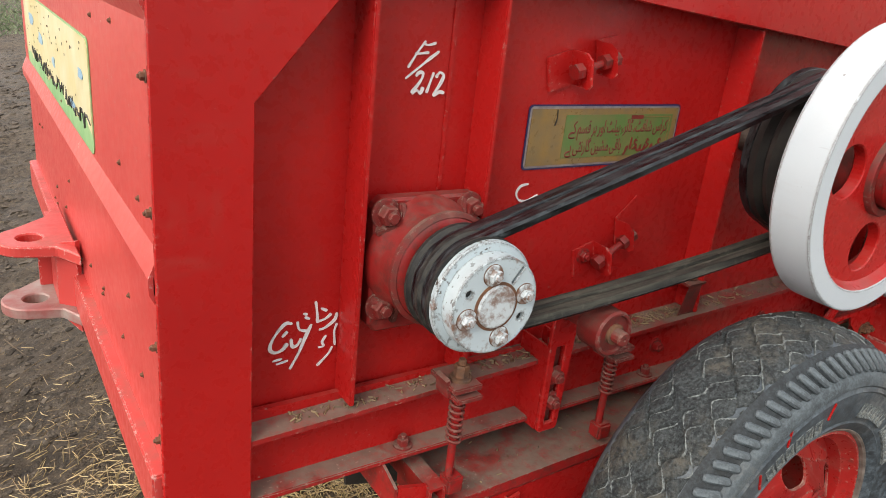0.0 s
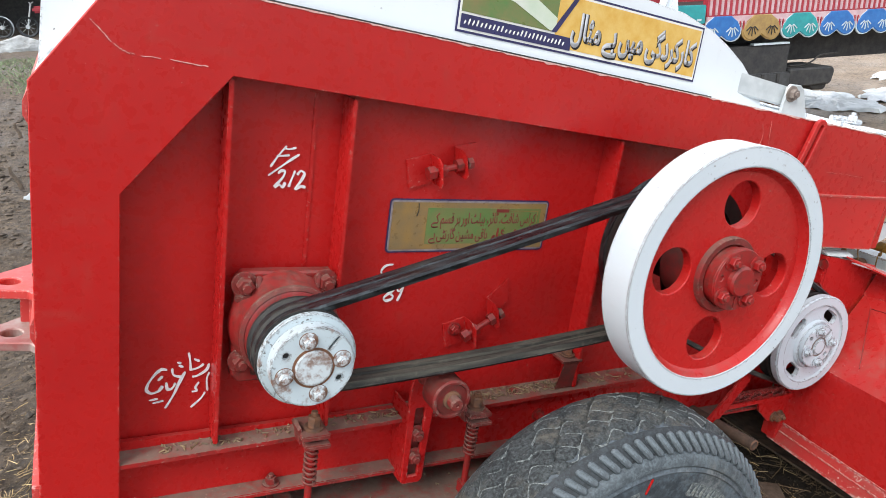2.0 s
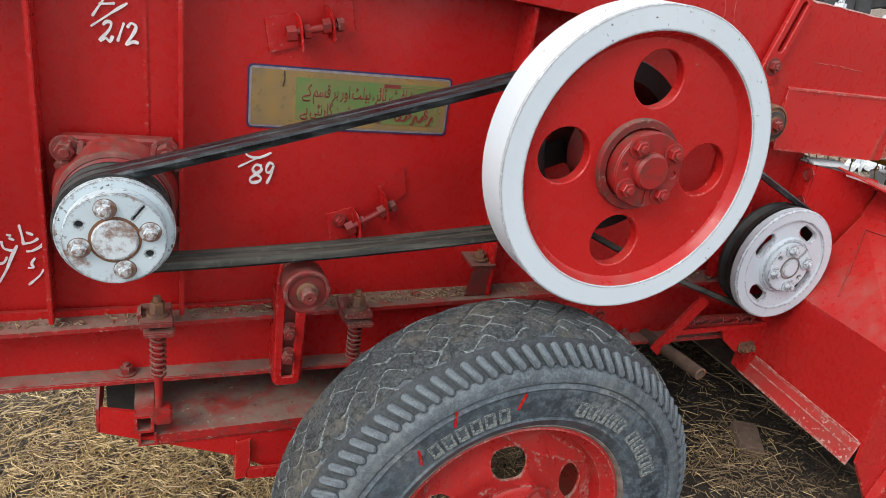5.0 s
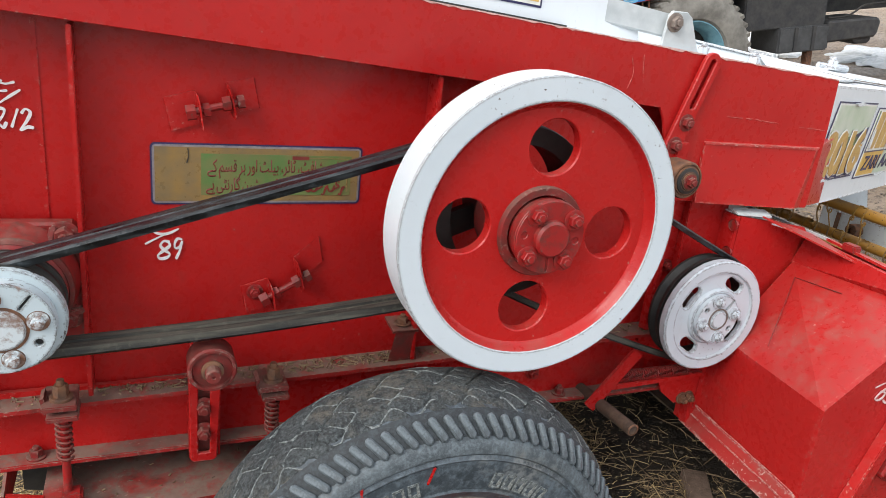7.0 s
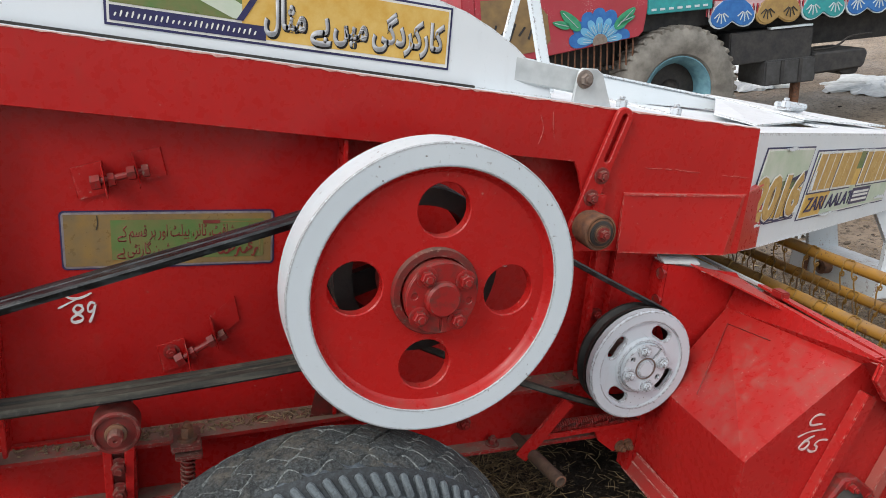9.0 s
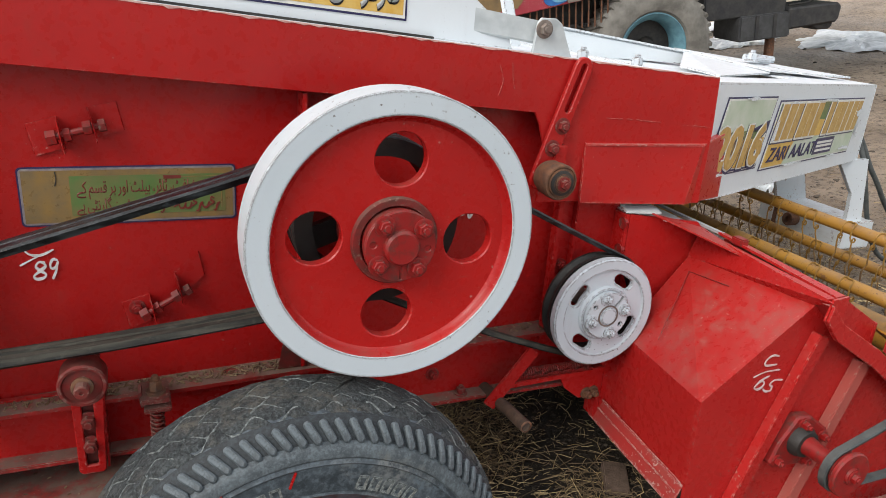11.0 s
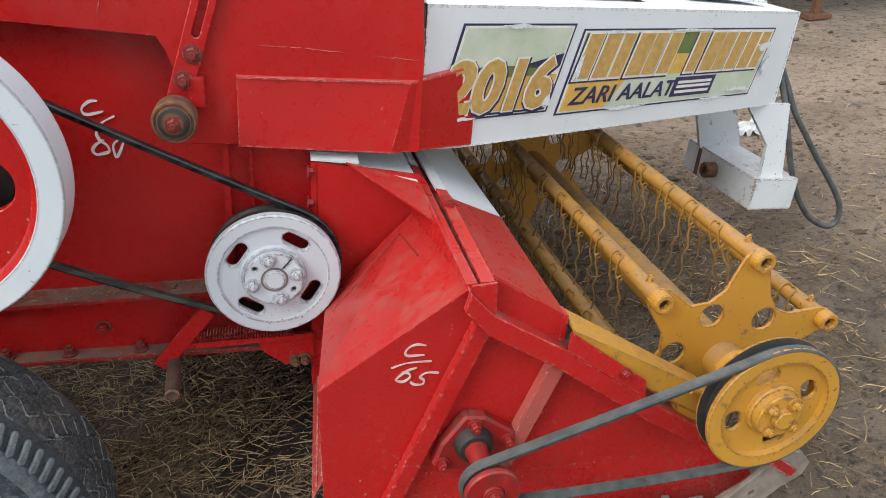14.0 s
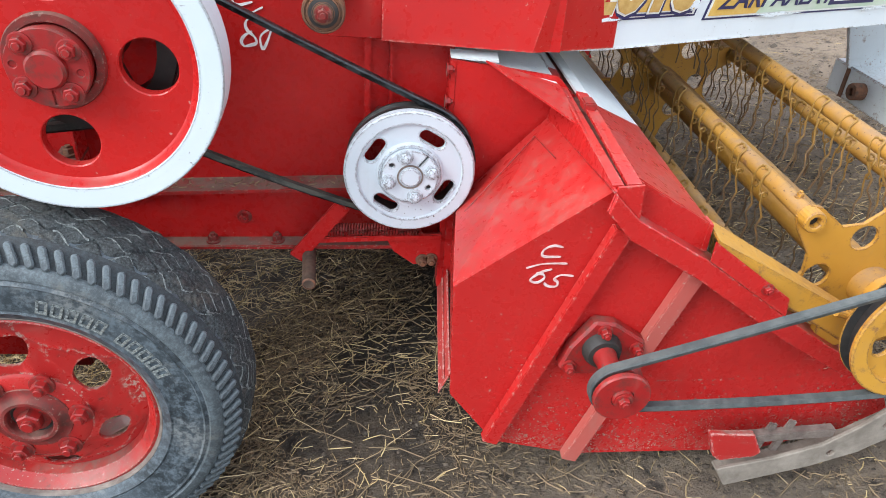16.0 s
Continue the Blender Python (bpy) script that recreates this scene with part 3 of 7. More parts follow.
def cover_strip(xa, xb, wa, wb):
    return [(xa, cover_edge(xa, wa), cover_z(xa)), (xb, cover_edge(xb, wa), cover_z(xb)), (xb, wb(xb), cover_z(xb)), (xa, wb(xa), cover_z(xa))]


part("drawbar_cover", sheet([cover_strip(2.446, 3.70, 0.0, lambda x: cover_edge(x, 0.11)), cover_strip(3.15, 3.70, 0.11, lambda x: 1.45 - cover_edge(x, 0.0)),
                             [(2.446, 1.56 - cover_edge(2.446, 0.11), 1.285), (3.70, 1.56 - cover_edge(3.70, 0.11), cover_z(3.70)), (3.70, 1.56 - cover_edge(3.70, 0), cover_z(3.70)), (2.446, 1.56 - cover_edge(2.446, 0), 1.285)]], 0.006, (0, 0, -1)), WHITE, harvester)
part("drawbar_end", box(3.70, 3.708, 0.50, 1.06, 0.95, 1.232, 0.002), WHITE, harvester)
part("drawbar_leg", plate([(3.60, 0.955), (3.757, 0.955), (3.812, 0.70), (3.725, 0.70), (3.714, 0.82)], 0.49, 0.505), WHITE, harvester)
part("drawbar_leg", plate([(3.60, 0.955), (3.76, 0.955), (3.86, 0.70), (3.69, 0.70)], 0.80, 0.815), WHITE_FOOT, harvester)
part("drawbar_foot", box(3.695, 3.862, 0.47, 0.89, 0.598, 0.708, 0.004), WHITE_FOOT, harvester, "dirty white beam with rust streaks")
hub = part("foot_hub", lathe([(0, 0.012), (0.014, 0.012), (0.014, 0), (0.026, 0), (0.028, 0.004), (0.028, 0.045), (0, 0.045)], 0, 0, 24), RUST, harvester, "rusty pipe stub", True)
hub.matrix_basis = Matrix.Translation((3.655, 0.70, 0.655)) @ pose(0, 0, 0, 0, 0, -90)
part("rust_streak", box(3.6925, 3.6945, 0.79, 0.81, 0.60, 0.70, 0.0), RUST, harvester, "rust streak")

# box panel below the slotted arm, bent back at its end
nose = part("nose_panel", sheet([[(2.090, -0.066, 1.148), (2.414, -0.070, 1.143), (2.380, -0.081, 1.004), (2.088, -0.078, 1.019)],
                                 [(2.414, -0.070, 1.143), (2.570, 0.014, 1.160), (2.572, 0.012, 0.990), (2.380, -0.081, 1.004)]], 0.006, (0, 1, 0)), RED_CHIPPED, harvester)
part("folded_lip", sheet([[(2.090, -0.068, 1.1505), (2.414, -0.072, 1.1455), (2.415, -0.056, 1.1475), (2.090, -0.052, 1.1525)], [(2.414, -0.072, 1.1455), (2.570, 0.012, 1.1625), (2.564, 0.022, 1.1640), (2.415, -0.056, 1.1475)]], 0.005, (0, 0, -1)), RED_SKYLIT_WORN, nose, "folded edge with worn paint")
# right part of the body under the box
part("front_wall", plate([(2.06, 0.66), (2.235, 0.66), (2.235, 1.03), (2.06, 1.03)], -0.03, -0.02), RED, harvester)
part("front_post", box(2.055, 2.068, -0.05, -0.03, 0.70, 1.10, 0.002), RED, harvester)
part("front_post", box(2.105, 2.112, -0.05, -0.03, 0.70, 1.02, 0.002), RED, harvester)
part("front_post", box(2.222, 2.235, -0.075, -0.03, 0.44, 0.985, 0.002), RED, harvester)

# bare worn edge along the rail, and the dark seam behind it
PRIMER = plain("bare_primer", (0.62, 0.44, 0.40), (0.50, 0.24, 0.21), 0.6, 0, 120)
bm = bmesh.new()
row, x = [], 0.56
while x < 2.43:
    h = max(0.0004, random.gauss(0.0020, 0.0011))
    row.append([bm.verts.new((x, y, z)) for y, z in ((-0.0642, rail_top(x) + 0.0003), (-0.0642, rail_top(x) - h), (-0.0565, rail_top(x) - h), (-0.0565, rail_top(x) + 0.0006))])
    x += random.uniform(0.006, 0.022)
for a, b in zip(row, row[1:]):
    for k in range(4):
        bm.faces.new((a[k], a[(k + 1) % 4], b[(k + 1) % 4], b[k]))
part("worn_edge", bm, PRIMER, harvester, "paint worn to the primer along the edge")
part("seam_gap", bar((0.66, -0.010, rail_top(0.66) + 0.002), (1.74, -0.010, rail_top(1.74) + 0.002), 0.008, 0.005, (0, 0, 1), 0.0), BLACK, harvester, "dark gap above the rail")


SCRAPED = plain("scraped_red_paint", (0.52, 0.20, 0.17), (0.42, 0.08, 0.07), 0.5, 0, 150)


def scratch(lines, y, parent, lo=0.0004, hi=0.0012):
    """Thin broken scratches through the paint."""
    bm = bmesh.new()
    rnd = random.Random(17)
    for line in lines:
        v = smooth_path([(x, 0, z) for x, z in line], 9)
        for p, q in zip(v, v[1:]):
            if rnd.random() < 0.88:
                stroke(bm, [(p.x, p.z + rnd.uniform(-0.001, 0.001)), (q.x, q.z + rnd.uniform(-0.001, 0.001))], rnd.uniform(lo, hi), y)
    return tagged(part("paint_scratch", bm, SCRAPED, parent, "thin pale scratches in the paint"), kind="stuff")


# slotted arm with its tensioner
arm_angle = math.atan2(1.325 - 1.085, 2.062 - 1.985)
part("slotted_arm", plate(slot(2.0155, 1.193, 0.290, 0.042, arm_angle), -0.078, -0.067, [slot(2.040, 1.268, 0.105, 0.013, arm_angle)], 0.002), RED_EDGED, harvester)


def drilled(parent, cx, cz, r, y0, y1, holes, hr, key, k0, k1, material):
    """A raised hub face with drilled holes and one sawn slit."""
    a = radians(key)
    ob = part("hub_face", plate(circle(cx, cz, r, 64), y1, y0, [circle(cx + d * math.cos(radians(h)), cz + d * math.sin(radians(h)), hr, 14) for h, d in holes]
                                + [slot(cx + (k0 + k1 - 0.006) / 2 * math.cos(a), cz + (k0 + k1 - 0.006) / 2 * math.sin(a), k1 - k0 - 0.006, 0.0035, a, 4)], 0.0012), material, parent)
    for h, d in holes:
        part("bore", plate(circle(cx + d * math.cos(radians(h)), cz + d * math.sin(radians(h)), hr - 0.0003, 12), y1 + 0.006, y1 + 0.008), BLACK, ob)
    part("slit", bar((cx + (k0 + 0.002) * math.cos(a), y1 + 0.006, cz + (k0 + 0.002) * math.sin(a)), (cx + (k1 - 0.008) * math.cos(a), y1 + 0.006, cz + (k1 - 0.008) * math.sin(a)), 0.0032, 0.003, bevel=0), BLACK, ob)
    return ob


def flywheel(cx, cz):
    fw = part("flywheel", plate(circle(cx, cz, 0.222, 96), -0.291, -0.269, [circle(cx - 0.002 + 0.1365 * math.cos(a), cz + 0.002 + 0.1365 * math.sin(a), 0.0455, 36) for a in (1.53, 3.08, 4.66, -0.06)], 0.002), RED, harvester, "large spoked flywheel, red disc with four holes and a white rim")
    part("rim", lathe([(0.249, -0.235), (0.252, -0.239), (0.252, -0.3072), (0.2502, -0.309), (0.2145, -0.309), (0.2125, -0.3072)], cx, cz, 128), WHITE_RIM, fw, "white painted rim with chipped edges", True)
    part("rim_bed", lathe([(0.2125, -0.3070), (0.209, -0.303), (0.2065, -0.296), (0.201, -0.2915), (0.201, -0.24), (0.213, -0.235), (0.249, -0.2352)], cx, cz, 128), RED, fw, "red inside of the rim", True)
    cx, cz = cx - 0.003, cz + 0.001
    part("hub_collar", lathe([(0.040, -0.20), (0.076, -0.20), (0.076, -0.299), (0.074, -0.302), (0.063, -0.302), (0.060, -0.297)], cx, cz, 64), CAST_DUSTY, fw, "dusty red collar", True)
    part("hub", lathe([(0, -0.20), (0.058, -0.20), (0.058, -0.312), (0.0615, -0.314), (0.0620, -0.324), (0.0600, -0.3265), (0.031, -0.3265), (0.030, -0.337), (0.026, -0.341), (0, -0.341)], cx, cz, 64), RED_CAST, fw, "", True)
    drilled(fw, cx, cz, 0.0612, -0.321, -0.3290, ((173, 0.048), (-7, 0.048)), 0.0055, -88, 0.034, 0.064, RED_CAST)
    for k in range(4):
        a = radians(128) - k * math.pi / 2
        bolt(fw, (cx + 0.048 * math.cos(a), -0.3290, cz + 0.048 * math.sin(a)), 0.021, 0.013, RED_CAST)
    return fw


flywheel(1.584, 1.038)
part("shaft", lathe([(0.03, 0.0), (0.03, -0.25)], 1.586, 1.038, 24), STEEL, harvester)
rp = part("rear_pulley", lathe([(0.122, -0.10), (0.152, -0.10), (0.152, -0.130), (0.138, -0.139), (0.152, -0.149), (0.152, -0.157), (0.138, -0.168), (0.152, -0.180), (0.154, -0.195), (0.122, -0.195), (0.122, -0.10)], 1.586, 1.038, 72), BLACK, harvester, "black grooved pulley", True)
part("hub", lathe([(0.03, -0.10), (0.060, -0.10), (0.060, -0.20), (0.03, -0.20)], 1.586, 1.038, 40), BLACK, rp, "", True)
for k in range(4):
    a = radians(20 + 90 * k)
    part("spoke", bar((1.586 + 0.05 * math.cos(a), -0.14, 1.038 + 0.05 * math.sin(a)), (1.586 + 0.128 * math.cos(a), -0.14, 1.038 + 0.128 * math.sin(a)), 0.045, 0.02), BLACK, rp)
for y in (-0.150, -0.1755):
    belt("drive_belt", harvester, (0.797, 0.889), 0.069, (1.586, 1.038), 0.149, y, 0.0230, 0.015, 0.010, "twin black rubber V-belt, dusty")


def small_drive_pulley(cx, cz):
    """White pulley in front of the big flanged bearing."""
    brg = part("flange_bearing", plate([(0.712, 0.79), (0.725, 0.775), (0.885, 0.775), (0.895, 0.79), (0.892, 0.968), (0.88, 0.98), (0.725, 0.982), (0.712, 0.97)], -0.045, -0.018, bevel=0.004), RED_CAST, harvester, "red cast bearing housing, dusty")
    part("housing", lathe([(0.094, -0.040), (0.091, -0.058), (0.086, -0.066), (0.083, -0.094), (0.079, -0.106), (0.070, -0.112), (0.050, -0.113), (0, -0.113)], cx, cz, 56), RED_CAST, brg, "", True)
    part("housing_lip", lathe([(0.0845, -0.094), (0.0870, -0.097), (0.0865, -0.103), (0.0800, -0.107)], cx, cz, 56), CAST_DUSTY, brg, "dusty lip of the housing", True)
    for dx in (-1, 1):
        for dz in (-1, 1):
            part("web", bar((cx + 0.005 + dx * 0.088, -0.046, cz - 0.005 + dz * 0.052), (cx + dx * 0.058, -0.060, cz + dz * 0.060), 0.010, 0.018), CAST_DUSTY, brg)
            part("web", bar((cx + 0.005 + dx * 0.052, -0.046, cz - 0.005 + dz * 0.090), (cx + dx * 0.050, -0.060, cz + dz * 0.060), 0.010, 0.018), CAST_DUSTY, brg)
    for dx in (-0.071, 0.071):
        for dz in (-0.071, 0.071):
            bolt(brg, (cx + 0.001 + dx, -0.045, cz + 0.002 + dz), 0.026, 0.022, CAST_DUSTY)
    pl = part("drive_pulley", lathe([(0, -0.128), (0.080, -0.128), (0.080, -0.134), (0.068, -0.144), (0.080, -0.154), (0.080, -0.162), (0.068, -0.172), (0.080, -0.182), (0.080, -0.187), (0, -0.189)], cx, cz, 64), GROOVED, harvester, "worn white pulley with black belt grooves", True)
    cx, cz = cx + 0.004, cz - 0.004
    part("face", lathe([(0.077, -0.181), (0.0805, -0.183), (0.0805, -0.1935), (0.0785, -0.196), (0.068, -0.197), (0, -0.197)], cx, cz, 64), WHITE_RUST, pl, "white paint with rusty spots", True)
    drilled(pl, cx, cz, 0.068, -0.196, -0.222, ((153, 0.050), (-27, 0.050)), 0.0055, 52, 0.037, 0.069, WHITE_RUST)
    part("cap_seam", lathe([(0.0345, -0.2215), (0.0345, -0.2232), (0.030, -0.2235)], cx, cz, 40), RUST, pl, "rusty seam", True)
    part("cap", lathe([(0.0305, -0.222), (0.0305, -0.2245), (0.028, -0.2265), (0, -0.2275)], cx, cz, 40), RUSTED_CAP, pl, "rust-stained cap", True)
    for k in range(4):
        a = radians(104) - k * math.pi / 2
        p = (cx + 0.047 * math.cos(a), cz + 0.047 * math.sin(a))
        part("rust_ring", lathe([(0.0152, -0.2215), (0.0152, -0.2228), (0.009, -0.2232)], p[0], p[1], 24), RUST, pl)
        bolt(pl, (p[0], -0.223, p[1]), 0.017, 0.010, RUSTED_CAP)


small_drive_pulley(0.797, 0.889)


def side_pulley(cx, cz):
    rear_ = part("side_pulley", lathe([(0.104, -0.092), (0.127, -0.092), (0.127, -0.098), (0.117, -0.108), (0.128, -0.119), (0.129, -0.128), (0.104, -0.128), (0.104, -0.092)], cx, cz, 72), BLACK, harvester, "white steel pulley with four curved slots", True)
    part("axle", lathe([(0.022, -0.02), (0.022, -0.13)], cx, cz, 24), STEEL, rear_)
    slots = [slot(cx + 0.083 * math.cos(a), cz + 0.083 * math.sin(a), 0.055, 0.024, a + math.pi / 2) for a in (radians(146), radians(59), radians(-31), radians(-124))]
    part("face", plate(circle(cx, cz, 0.129, 72), -0.150, -0.138, slots, 0.002), WHITE_WORN, rear_)
    part("rim", lathe([(0.104, -0.136), (0.130, -0.136), (0.131, -0.152), (0.128, -0.156), (0.106, -0.156), (0.103, -0.148), (0.104, -0.136)], cx, cz, 72), WHITE_WORN, rear_, "", True)
    part("hub", lathe([(0.02, -0.13), (0.066, -0.13), (0.066, -0.152), (0.062, -0.158), (0.057, -0.158), (0.057, -0.150)], cx, cz, 48), WHITE_WORN, rear_, "", True)
    part("hub_core", lathe([(0.057, -0.155), (0.030, -0.155), (0.026, -0.168), (0.0235, -0.168), (0.0235, -0.145), (0, -0.145)], cx, cz, 40), WHITE_WORN, rear_, "", True)
    drilled(rear_, cx, cz, 0.056, -0.152, -0.169, ((147, 0.044), (-33, 0.044)), 0.0050, 52, 0.026, 0.062, WHITE_WORN)
    part("shaft_seam", lathe([(0.0262, -0.1688), (0.0262, -0.1705), (0.0228, -0.1705), (0.0228, -0.150)], cx, cz, 40), STEEL, rear_, "dark greasy seam", True)
    part("shaft_end", lathe([(0.0205, -0.140), (0.0205, -0.1715), (0.018, -0.1735), (0, -0.1735)], cx, cz, 32), WHITE_WORN, rear_, "", True)
    for k in range(4):
        a = radians(104) - k * math.pi / 2
        bolt(rear_, (cx + 0.044 * math.cos(a), -0.169, cz + 0.044 * math.sin(a)), 0.019, 0.012, WHITE_WORN)


side_pulley(2.1445, 0.7785)
belt("side_belt", harvester, (1.586, 1.038), 0.148, (2.146, 0.778), 0.130, -0.108, 0.018, 0.012, 0.012, "black rubber belt, dusty")
ten = part("tension_roller", lathe([(0, -0.094), (0.030, -0.095), (0.034, -0.098), (0.037, -0.108), (0.0365, -0.128), (0.038, -0.131), (0.038, -0.150), (0.036, -0.154), (0.033, -0.1545), (0.0325, -0.152), (0.0295, -0.152), (0.029, -0.1555), (0.02, -0.157), (0.02, -0.16), (0, -0.16)], 1.985, 1.088, 40), RUST, harvester, "rusty tension roller", True)
part("seal", lathe([(0.0265, -0.1560), (0.026, -0.1585), (0.013, -0.1612)], 1.985, 1.088, 32), BLACK, ten, "dark greasy seal", True)
part("washer", lathe([(0.0175, -0.1600), (0.0175, -0.1635), (0.008, -0.1640)], 1.985, 1.088, 28), RUST, ten, "", True)
bolt(ten, (1.985, -0.163, 1.088), 0.018, 0.012, CAST_DUSTY)


# ---- road wheel ----
def crown(y):
    return 0.396 - 0.9 * max(0.0, abs(y - 0.095) - 0.035) ** 1.6 * 3.6


def wave(th, row):
    """Zigzag of the tread lines, in metres, with a slow drift from line to line."""
    u = (th * 39 / (2 * math.pi) + 0.31 * row + 0.08 * np.sin(th * 5 + row)) % 1.0
    z = np.where(u < 0.34, u / 0.34, np.where(u < 0.46, 1.0, np.where(u < 0.84, 1.0 - (u - 0.46) / 0.38 * 1.0, 0.0)))
    return 0.019 * (z - 0.5) + 0.002 * np.sin(th * 9.1 + row * 2.3)


ROWS = [0.021 + 0.0205 * k for k in range(8)]


def tread(cx, cz, yo):
    """The crown with worn zigzag grooves cut in, as one fine grid."""
    nt, ny = 700, 118
    th = np.linspace(0, 2 * math.pi, nt, endpoint=False)[:, None]
    y = np.linspace(0.010, 0.180, ny)[None, :]
    r = 0.3975 - 0.9 * np.maximum(0.0, np.abs(y - 0.095) - 0.035) ** 1.6 * 3.6 + 0 * th
    worn = 0.5 + 0.5 * np.sin(th * 7.3 + 40 * y) * np.sin(th * 2.9 + 1.0)
    for row, y0 in enumerate(ROWS):
        d = y - (y0 + wave(th, row))
        deep = np.clip(0.65 + 0.7 * np.sin(th * 17.0 + row * 1.7) * np.sin(th * 5.3 + row), 0.3, 1.0)
        r = r - 0.0065 * deep * np.exp(-(d / 0.0027) ** 4) + 0.0014 * deep * np.exp(-((d + 0.0050) / 0.0018) ** 2)
    r = r - 0.0012 * worn
    x_, y_, z_ = cx + r * np.cos(th), yo + y + 0 * th, cz + r * np.sin(th)
    verts = np.stack([x_, y_, z_], -1).reshape(-1, 3)
    i = (np.arange(nt)[:, None] * ny + np.arange(ny - 1)[None, :])
    j = ((np.arange(nt) + 1) % nt)[:, None] * ny + np.arange(ny - 1)[None, :]
    faces = np.stack([i, i + 1, j + 1, j], -1).reshape(-1, 4)
    me = bpy.data.meshes.new("tread")
    me.from_pydata(verts.tolist(), [], faces.tolist())
    me.polygons.foreach_set("use_smooth", [True] * len(faces))
    me.materials.append(CROWN)
    return me


def ridges(cx, cz, yo):
    """Pale worn lips along parts of the tread lines."""
    verts, faces = [], []
    rnd = random.Random(5)
    n = 390
    for row, y0 in enumerate(ROWS):
        on, left = True, 20
        for i in range(n):
            left -= 1
            if left < 0:
                on = not on
                left = rnd.randint(3, 9) if on else rnd.randint(2, 10)
            if not on:
                continue
            w = rnd.uniform(0.0004, 0.0014)
            b = len(verts)
            for k in (i, i + 1):
                a = 2 * math.pi * k / n
                for dy, h in ((-w - 0.001, -0.001), (-w, 0.0022), (w, 0.0022), (w + 0.001, -0.001)):
                    y = y0 + float(wave(np.array(a), row)) - 0.0045 + dy
                    r = crown(y) + h
                    verts.append((cx + r * math.cos(a), yo + y, cz + r * math.sin(a)))
            faces += [(b + k, b + k + 1, b + k + 5, b + k + 4) for k in range(3)] + [(b, b + 1, b + 2, b + 3), (b + 7, b + 6, b + 5, b + 4)]
    me = bpy.data.meshes.new("worn_ridge")
    me.from_pydata(verts, [], faces)
    bm = bmesh.new()
    bm.from_mesh(me)
    return bm


def shoulder_lug():
    return plate(slot(0, 0, 0.045, 0.0138, 0, 5), -0.0056, 0.006, bevel=0.0030)


def road_wheel(cx, cz, yo):
    bm = plate(circle(cx, cz, 0.204, 72), 0, 0.006, [slot(cx + 0.145 * math.cos(a), cz + 0.145 * math.sin(a), 0.068, 0.048, a + math.pi / 2) for a in [radians(36 + 60 * k) for k in range(6)]] + [circle(cx, cz, 0.108, 72)])
    for v in bm.verts:
        r = math.hypot(v.co.x - cx, v.co.z - cz)
        v.co.y += yo - 0.008 + 0.055 * (r - 0.108) / 0.096
    w = part("road_wheel", bm, RED_WHEEL, harvester, "red steel wheel with a dusty black tyre", True)
    part("wheel_centre", lathe([(0.1085, yo - 0.0065), (0.100, yo - 0.0115), (0.060, yo - 0.0115), (0.056, yo - 0.006)], cx, cz, 72), RED_WHEEL, w, "", True)
    part("rim", lathe([(0.196, yo + 0.16), (0.198, yo + 0.050), (0.203, yo + 0.024), (0.214, yo + 0.014), (0.222, yo + 0.0), (0.229, yo + 0.003), (0.227, yo + 0.02), (0.21, yo + 0.03), (0.205, yo + 0.16)], cx, cz, 80), RED_WHEEL, w, "", True)
    part("rim_bead", lathe([(0.2275, yo + 0.004), (0.2305, yo - 0.004), (0.2345, yo - 0.0065), (0.2385, yo - 0.005)], cx, cz, 80), STEEL, w, "dust-grey ring at the rim's edge", True)
    hb = part("hub", lathe([(0.040, yo + 0.010), (0.041, yo - 0.022), (0.044, yo - 0.026), (0.050, yo - 0.026), (0.056, yo - 0.020), (0.064, yo - 0.0145), (0.073, yo - 0.0140), (0.075, yo - 0.0095)], cx, cz, 40), CAST_DUSTY, w, "dust-grey wheel hub", True)
    part("grease_well", lathe([(0.0405, yo - 0.006), (0.0, yo - 0.004)], cx, cz, 32), BLACK, hb, "black greasy hub bore", True)
    bolt(hb, (cx, yo - 0.005, cz), 0.040, 0.026, RED_CAST, name="axle_nut")
    for k in range(6):
        a = radians(6 + 60 * k)
        bolt(w, (cx + 0.092 * math.cos(a), yo - 0.011, cz + 0.092 * math.sin(a)), 0.027, 0.020, RED_CAST, name="wheel_nut")
    ty = part("tyre", lathe([(0.222, yo + 0.012), (0.232, yo - 0.004), (0.25, yo - 0.014), (0.254, yo - 0.017), (0.258, yo - 0.015), (0.29, yo - 0.020), (0.315, yo - 0.020), (0.319, yo - 0.023), (0.323, yo - 0.020), (0.338, yo - 0.015), (0.343, yo - 0.016), (0.349, yo - 0.011), (0.366, yo + 0.003), (0.378, yo + 0.014), (0.386, yo + 0.035), (0.390, yo + 0.075), (0.390, yo + 0.11),
                        (0.385, yo + 0.150), (0.374, yo + 0.176), (0.36, yo + 0.190), (0.30, yo + 0.205), (0.24, yo + 0.195), (0.222, yo + 0.175)], cx, cz, 160), TYRE, w, "dusty worn black tyre", True)
    tr = tagged(new("tread", tread(cx, cz, yo)), "worn zigzag tread, caked with dust", kind="stuff")
    tr.parent = ty
    tagged(part("worn_ridge", ridges(cx, cz, yo), TREAD, ty), kind="stuff")
    part("shoulder_ring", lathe([(0.326, yo - 0.0190), (0.330, yo - 0.0225), (0.343, yo - 0.0205), (0.351, yo - 0.0150), (0.354, yo - 0.0085)], cx, cz, 160), LUG, ty, "pale worn ring", True)
    part("shoulder_groove", lathe([(0.3525, yo - 0.0095), (0.366, yo + 0.0015), (0.3785, yo + 0.0125), (0.3855, yo + 0.026)], cx, cz, 160), GROOVE, ty, "groove between the lugs, its shade in the colour", True)
    lug = None
